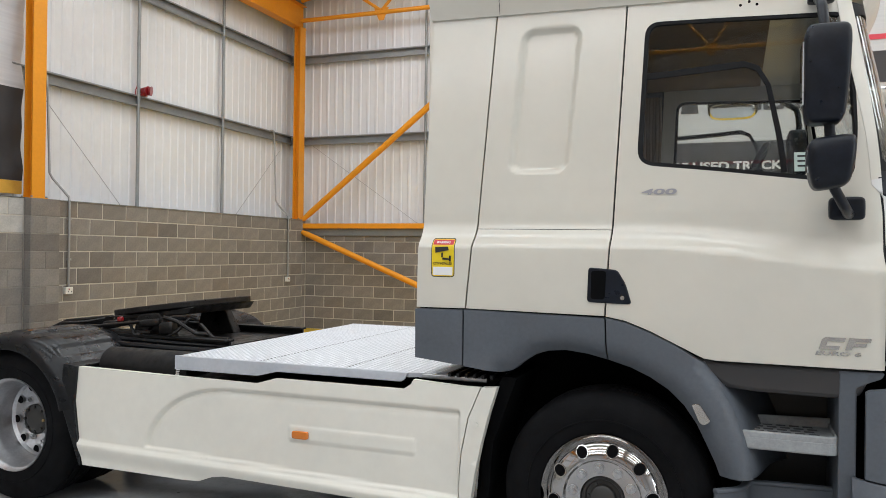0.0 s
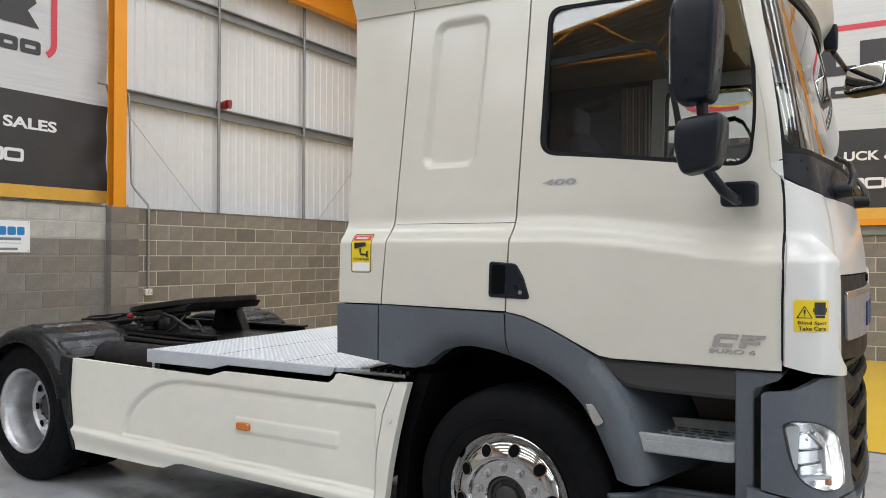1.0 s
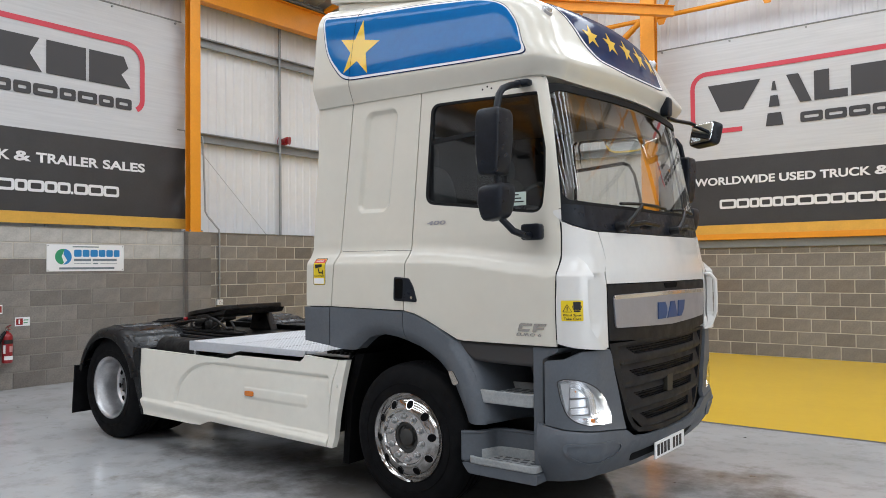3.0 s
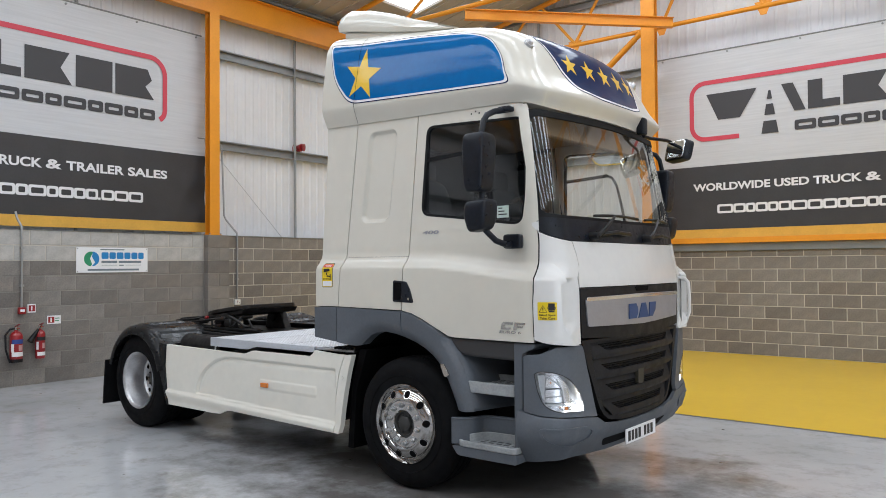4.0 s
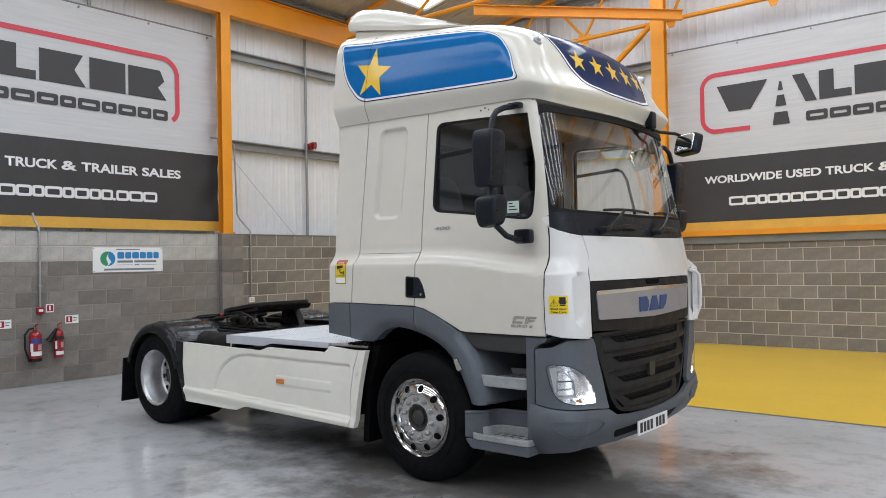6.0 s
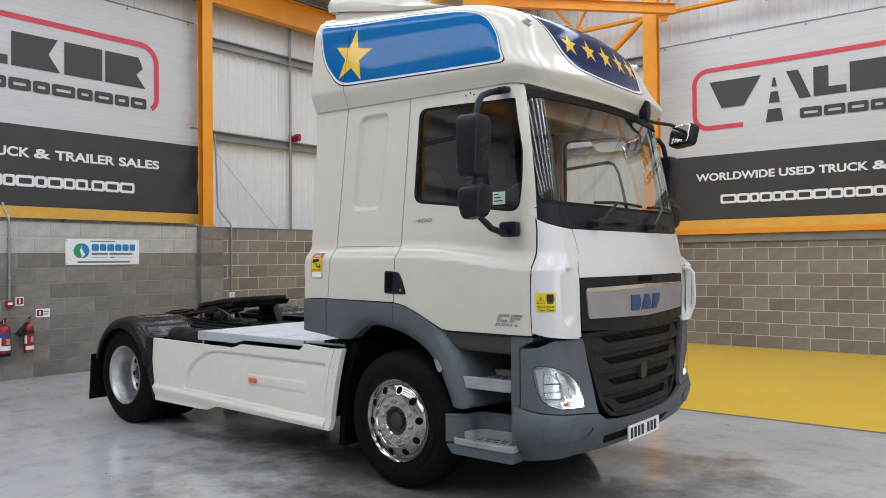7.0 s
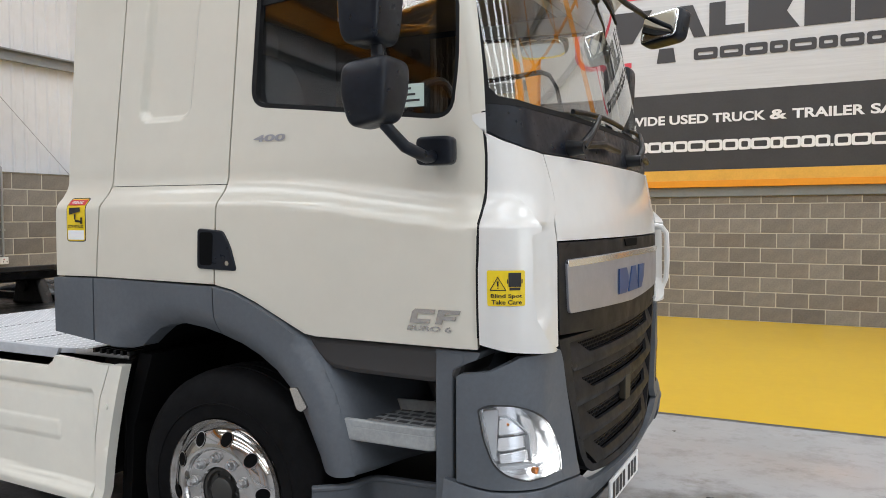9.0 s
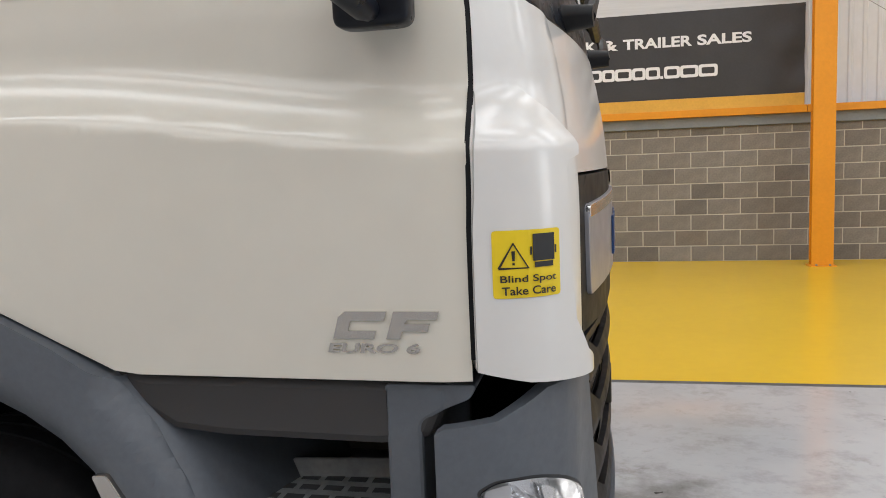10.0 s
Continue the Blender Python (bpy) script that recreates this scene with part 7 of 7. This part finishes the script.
ring = [(0.62 + 0.10 * math.cos(a), -0.55 + 0.23 * math.sin(a), 2.02 + 0.20 * math.cos(a)) for a in (2 * math.pi * i / 28 for i in range(28))]
sw = part("steering_wheel", sweep(B(), ring, 0.018, 8, True), black_plastic, inside, "black steering wheel")
part("steering_hub", pillow(B(), (0.63, -0.55, 2.01), 0.035, 0.11, 0.07, 4), black_plastic, sw)
part("steering_column", cyl(B(), (0.64, -0.55, 2.0), (0.82, -0.55, 1.75), 0.05), black_plastic, sw)
part("bunk", box(B(), -0.90, -0.42, -0.98, 0.98, 1.60, 1.78), trim_grey, inside, smooth=0, bevel=0.03)
part("rear_trim", box(B(), -0.912, -0.895, -1.0, 1.0, 1.25, 2.845), trim_grey, inside, smooth=0)
for side in (1, -1):
    part("side_trim", box(B(), -0.90, 0.06, min(-side * 1.005, -side * 0.99), max(-side * 1.005, -side * 0.99), 1.25, 2.84), trim_grey, inside, smooth=0)
    part("door_trim", box(B(), 0.06, 1.05, min(-side * 1.03, -side * 1.015), max(-side * 1.03, -side * 1.015), 1.25, 1.93), trim_grey, inside, smooth=0)
    bm = B()
    for i in range(9):
        cyl(bm, (0.05 - 0.022 * i, -side * (0.985 - 0.008 * (i % 2)), 1.9), (0.05 - 0.022 * i, -side * (0.985 - 0.008 * (i % 2)), 2.80), 0.014, seg=8)
    part("curtain", bm, trim_brown, inside, "drawn-back brown curtain")
part("sun_visor", box(B(), 0.98, 1.02, -0.85, 0.85, 2.60, 2.82, Matrix.Translation((1, 0, 2.8)) @ Matrix.Rotation(radians(-24), 4, "Y") @ Matrix.Translation((-1, 0, -2.8))), trim_brown, inside, smooth=0, bevel=0.01)
part("window_note", stuck(prism(B(), [(0, 0), (0.115, 0), (0.115, 0.085), (0, 0.085)], "y", -0.001, 0), 0.885, 2.035, -0.027), mat("note_paper", (0.55, 0.66, 0.60), 0.6), inside, "pale green paper note in the door window", smooth=0)
for i in range(3):
    part("note_bar", stuck(prism(B(), [(0.015, 0.02 + 0.022 * i), (0.095 - 0.02 * i, 0.02 + 0.022 * i), (0.095 - 0.02 * i, 0.028 + 0.022 * i), (0.015, 0.028 + 0.022 * i)], "y", -0.001, 0), 0.885, 2.035, -0.0255), print_black, inside, smooth=0)


# ---- fittings on the side wall ----
def conduit(x, y, z0, z1, label):
    root = tagged(empty("conduit", x, y, z0), label, "conduit", "wall conduits")
    h = z1 - z0
    part("pipe", sweep(B(), [(0.012, 0, 0.03), (0.012, 0, 1.18), (0.0, -0.0, 1.26), (-0.18, -0.10, 1.50), (-0.22, -0.12, 1.58), (-0.26, -0.14, h - 0.08), (-0.27, -0.14, h - 0.02), (-0.31, -0.16, h), (-0.36, -0.18, h - 0.02)], 0.016, 10), conduit_grey, root, "grey steel conduit pipe")
    part("socket_box", box(B(), -0.018, 0.032, -0.06, 0.06, -0.055, 0.04), socket_white, root, "white wall socket", smooth=0, bevel=0.006)
    part("socket_switch", box(B(), 0.032, 0.037, -0.012, 0.0, 0.0, 0.02), fire_red, root, smooth=0)
    for k in (-0.02, 0.03):
        part("socket_slot", box(B(), 0.0321, 0.0335, k, k + 0.012, -0.03, -0.012), print_black, root, smooth=0)
    for k in (0.4, 0.95):
        part("pipe_clip", box(B(), -0.008, 0.034, -0.024, 0.024, k, k + 0.03), conduit_grey, root, smooth=0)
    return root


conduit(WALL_X + 0.02, 7.92, 1.07, 3.98, "grey steel conduit with a white socket on the block wall")
conduit(WALL_X + 0.02, 13.38, 1.06, 4.05, "grey steel conduit with a white socket near the corner")

# beacon on the rail
bc = tagged(empty("alarm_beacon", -8.76, 9.78, 4.085), "red alarm beacon on the sheeting rail", "beacon")
part("beacon_body", cyl(B(), (-0.04, 0, 0.075), (0.09, 0, 0.075), 0.055, 0.075, 20), fire_red, bc)
part("beacon_horn", cyl(B(), (0.09, 0, 0.075), (0.13, 0.02, 0.07), 0.05, 0.08, 20), fire_red, bc)
part("beacon_bracket", box(B(), -0.05, 0.03, -0.05, 0.05, 0.0, 0.03), fire_red, bc, smooth=0)
part("beacon_cable", sweep(B(), [(-0.04, -0.02, 0.10), (-0.05, -0.10, 0.14), (-0.05, -0.13, 0.08), (-0.06, -0.12, 0.0)], 0.008, 8), fire_red, bc)

# red call point with its pipe, above the extinguishers
cp = tagged(empty("call_point", WALL_X + 0.004, 4.17, 1.09), "red fire call point at the foot of a grey conduit", "call point")
part("call_box", box(B(), 0.0, 0.05, -0.05, 0.05, -0.05, 0.05), fire_red, cp, smooth=0, bevel=0.006)
part("call_glass", box(B(), 0.05, 0.053, -0.03, 0.03, -0.015, 0.02), print_white, cp, smooth=0)
part("pipe", sweep(B(), [(0.02, 0, 0.05), (0.02, 0.0, 1.17), (0.0, -0.005, 1.24), (-0.10, -0.02, 1.35), (-0.13, -0.03, 1.45)], 0.017, 10), conduit_grey, cp, "grey steel conduit pipe")
for k in (0.35, 0.9):
    part("pipe_clip", box(B(), -0.003, 0.042, -0.024, 0.024, k, k + 0.03), conduit_grey, cp, smooth=0)


def sign(y, z, w, h, red_from, green_from, label):
    root = tagged(empty("fire_sign", WALL_X + 0.002, y, z), label, "sign", "fire signs")
    part("plate", box(B(), 0, 0.004, 0, w, 0, h), print_white, root, smooth=0)
    part("red_field", box(B(), 0.004, 0.005, red_from, red_from + h * 0.72, h * 0.14, h * 0.86), fire_red, root, smooth=0)
    part("mark", box(B(), 0.005, 0.006, red_from + h * 0.25, red_from + h * 0.42, h * 0.25, h * 0.75), print_white, root, smooth=0)
    if green_from:
        part("text_bars", box(box(B(), 0.004, 0.005, green_from, w - 0.02, h * 0.60, h * 0.72), 0.004, 0.005, green_from, w - 0.03, h * 0.3, h * 0.42), mat("sign_green", (0.10, 0.30, 0.16), 0.5), root, smooth=0)
    return root


sign(4.26, 1.055, 0.115, 0.125, 0.015, 0, "small red and white call point sign on the wall")
sign(4.54, 0.87, 0.20, 0.125, 0.015, 0.115, "red and white extinguisher sign on the wall")
sign(3.58, 0.86, 0.20, 0.125, 0.015, 0.115, "red and white extinguisher sign on the wall")


def extinguisher(y, z, r, h, horn, label):
    root = tagged(empty("fire_extinguisher", WALL_X + r + 0.03, y, z), label, "fire extinguisher", "fire extinguishers")
    prof = [(0.0, 0.0), (r * 0.9, 0.0), (r, 0.02), (r, h * 0.80), (r * 0.93, h * 0.86), (r * 0.6, h * 0.93), (r * 0.3, h * 0.96), (r * 0.28, h), (0, h)]
    bm = revolve(B(), prof, 28)
    move(bm, Matrix.Rotation(radians(90), 4, "X"))
    for v in bm.verts:
        v.co.z = abs(v.co.z)
    part("cylinder", bm, fire_red, root, "red steel cylinder")
    part("valve", cyl(B(), (0, 0, h), (0, 0, h + 0.045), 0.022, seg=12), chrome, root)
    part("lever", prism(B(), [(-0.02, h + 0.03), (0.10, h + 0.075), (0.10, h + 0.085), (-0.02, h + 0.05)], "y", -0.012, 0.012), fire_red, root, smooth=0)
    part("carry_lever", prism(B(), [(-0.03, h + 0.02), (0.09, h + 0.02), (0.09, h + 0.03), (-0.03, h + 0.035)], "y", -0.012, 0.012), fire_red, root, smooth=0)
    if horn:
        part("horn", cyl(B(), (0.02, -r * 0.5, h - 0.01), (0.03, -r * 2.3, h * 0.58), 0.018, 0.045, 16), black_plastic, root, "black discharge horn")
    else:
        part("hose", sweep(B(), [(0, -0.02, h + 0.02), (0.0, -r * 1.0, h + 0.01), (0.01, -r * 1.75, h * 0.85), (0.01, -r * 1.7, h * 0.4), (0.01, -r * 1.2, h * 0.08), (0.01, -r * 1.0, h * -0.03)], 0.014, 8), black_plastic, root, "black rubber hose")
        part("base_ring", cyl(B(), (0, 0, -0.012), (0, 0, 0.035), r * 1.02, seg=28), black_plastic, root)
    # printed label: plain colour fields
    for a0, a1, z0, z1, m_ in ((-62, 62, 0.16, 0.30, print_white) if not horn else (-55, 55, 0.10, 0.22, print_white), (-62, 62, 0.56, 0.70, mat("label_blue", (0.03, 0.06, 0.25), 0.4)) if not horn else (-62, 62, 0.60, 0.72, print_black), (-70, -40, 0.30, 0.56, print_white), (0, 45, 0.34, 0.52, mat("label_pale", (0.5, 0.28, 0.28), 0.4))):
        bm = B()
        k = 8
        rows = [[bm.verts.new(((r + 0.0015) * math.cos(radians(a0 + (a1 - a0) * i / k)), (r + 0.0015) * math.sin(radians(a0 + (a1 - a0) * i / k)), zz * h)) for i in range(k + 1)] for zz in (z0, z1)]
        for i in range(k):
            bm.faces.new((rows[0][i], rows[0][i + 1], rows[1][i + 1], rows[1][i]))
        part("label_field", bm, m_, root)
    part("bracket", box(B(), -r - 0.03, -r * 0.6, -0.03, 0.03, h * 0.5, h * 0.75), galv, root, smooth=0)
    return root


extinguisher(4.06, 0.375, 0.085, 0.45, False, "red fire extinguisher with black hose on the wall")
extinguisher(4.40, 0.385, 0.068, 0.44, True, "slim red fire extinguisher with black horn on the wall")

# small company sign on the block wall
ad = tagged(empty("wall_sign", WALL_X + 0.003, 4.97, 1.632), "white company sign with blue and green print on the block wall", "sign")
part("sign_board", box(B(), 0, 0.004, 0, 1.185, 0, 0.395), print_white, ad, smooth=0)
sign_blue = mat("sign_blue", (0.02, 0.22, 0.52), 0.5)
sign_green2 = mat("sign_leaf_green", (0.03, 0.28, 0.13), 0.5)
sign_grey = mat("sign_text_grey", (0.17, 0.21, 0.24), 0.5)
leaf = arc_pts((0.235, 0.215), 0.115, 75, 265, 14)
part("logo_half", prism(B(), leaf + [(0.25, 0.13), (0.215, 0.22)], "x", 0.004, 0.0055), sign_green2, ad, smooth=0)
leaf = arc_pts((0.25, 0.215), 0.115, 85, -95, 14)
part("logo_half", prism(B(), leaf + [(0.30, 0.16), (0.245, 0.25)], "x", 0.004, 0.0055), sign_blue, ad, smooth=0)
x0 = 0.40
for w in (0.115, 0.105, 0.115, 0.105, 0.105, 0.095):
    part("name_block", prism(B(), rounded([(x0, 0.215), (x0 + w, 0.215), (x0 + w, 0.320), (x0, 0.320)], 0.02, 2), "x", 0.004, 0.0055), sign_blue, ad, smooth=0)
    x0 += w + 0.015
for xa, xb, za, zb in ((0.40, 0.66, 0.150, 0.185), (0.685, 1.07, 0.150, 0.185), (0.40, 0.66, 0.112, 0.118), (0.80, 1.07, 0.112, 0.118), (0.69, 0.77, 0.105, 0.122), (0.38, 0.78, 0.355, 0.372), (0.18, 1.03, 0.028, 0.058)):
    part("text_bar", box(B(), 0.004, 0.0055, xa, xb, za, zb), sign_grey, ad, smooth=0)
for y in (0.02, 1.165):
    for z in (0.02, 0.375):
        part("screw", cyl(B(), (0.004, y, z), (0.008, y, z), 0.008, seg=10), galv, ad)

# ---- blocks of the two walls, each a piece of its own ----
def block_mesh(w, h, d, material):
    bm = B()
    e = 0.004
    a = [bm.verts.new((x, 0, z)) for x, z in ((0, 0), (w, 0), (w, h), (0, h))]
    c = [bm.verts.new((x, -d + e * 0.6, z)) for x, z in ((0, 0), (w, 0), (w, h), (0, h))]
    f = [bm.verts.new((x, -d, z)) for x, z in ((e, e), (w - e, e), (w - e, h - e), (e, h - e))]
    bm.faces.new(f)
    for i in range(4):
        j = (i + 1) % 4
        bm.faces.new((a[i], a[j], c[j], c[i]))
        bm.faces.new((c[i], c[j], f[j], f[i]))
    bmesh.ops.recalc_face_normals(bm, faces=bm.faces[:])
    me = bpy.data.meshes.new("block")
    bm.to_mesh(me)
    bm.free()
    me.materials.append(material)
    return me


JOINT = 0.016
rng = random.Random(7)


def lay(parent, origin, along, length, rows, course, material_of, unit=0.452):
    """Courses of stretcher bond; along: angle of the wall in degrees."""
    cache = {}
    turn = Matrix.Rotation(radians(along), 4, "Z")
    for r in range(rows):
        u = -unit / 2 if r % 2 else 0.0
        while u < length - 0.02:
            a, b2 = max(0.0, u), min(length, u + unit)
            if b2 - a > 0.05:
                w = round(b2 - a - JOINT, 4)
                m_ = material_of(r, a)
                key = (w, m_.name)
                if key not in cache:
                    cache[key] = block_mesh(w, course - JOINT, RECESS, m_)
                ob = new("block", cache[key])
                ob.parent = parent
                ob.matrix_local = Matrix.Translation(origin) @ turn @ Matrix.Translation((a + JOINT / 2, rng.uniform(-0.0012, 0.0012), r * course + JOINT / 2))
            u += unit


COURSE = 0.2275
part("joint_backing", box(B(), WALL_X - RECESS - 0.01, WALL_X - RECESS + 0.002, 0.9, 7.237, 0, 8 * COURSE - 0.004), dull_mortar, wall_west, "grey mortar joints flush with the blocks", smooth=0)
lay(wall_west, (WALL_X - RECESS, 0.9, 0), 90, 6.336, 10, COURSE, lambda r, a: pale_block if r >= 8 else block)
lay(wall_west, (WALL_X - RECESS, 7.412, 0), 90, GABLE_FACE - 7.412, 10, COURSE, lambda r, a: block)
lay(wall_north, (WALL_X, GABLE_FACE + RECESS, 0), 0, 13.6, 8, 0.2287, lambda r, a: block, 0.457)
lay(wall_north, (WALL_X, GABLE_FACE + RECESS, 8 * 0.2287), 0, 13.6, 1, GABLE_TOP - 8 * 0.2287, lambda r, a: block, 0.457)
# block pier beside the steel column
PIER, PIER_Y = 0.12, 7.238
pier = tagged(part("pier", box(B(), WALL_X + 0.001, WALL_X + PIER - RECESS, PIER_Y + RECESS, PIER_Y + 0.452 - RECESS, 0, LEFT_TOP - 0.006), dull_mortar, smooth=0), "concrete block pier standing proud of the wall", "wall", kind="structure")
for r in range(10):
    for a, w in (((0.0, 0.452),) if r % 2 else ((0.0, 0.226), (0.226, 0.226))):
        ob = new("block", block_mesh(w - 0.010, COURSE - 0.010, RECESS, block))
        ob.parent = pier
        ob.matrix_local = Matrix.Translation((WALL_X + PIER - RECESS, PIER_Y, 0)) @ Matrix.Rotation(radians(90), 4, "Z") @ Matrix.Translation((a + 0.005, 0, r * COURSE + 0.005))
    ob = new("block", block_mesh(PIER - 0.006, COURSE - 0.010, RECESS, block))
    ob.parent = pier
    ob.matrix_local = Matrix.Translation((WALL_X + 0.003, PIER_Y + RECESS, r * COURSE + 0.005))
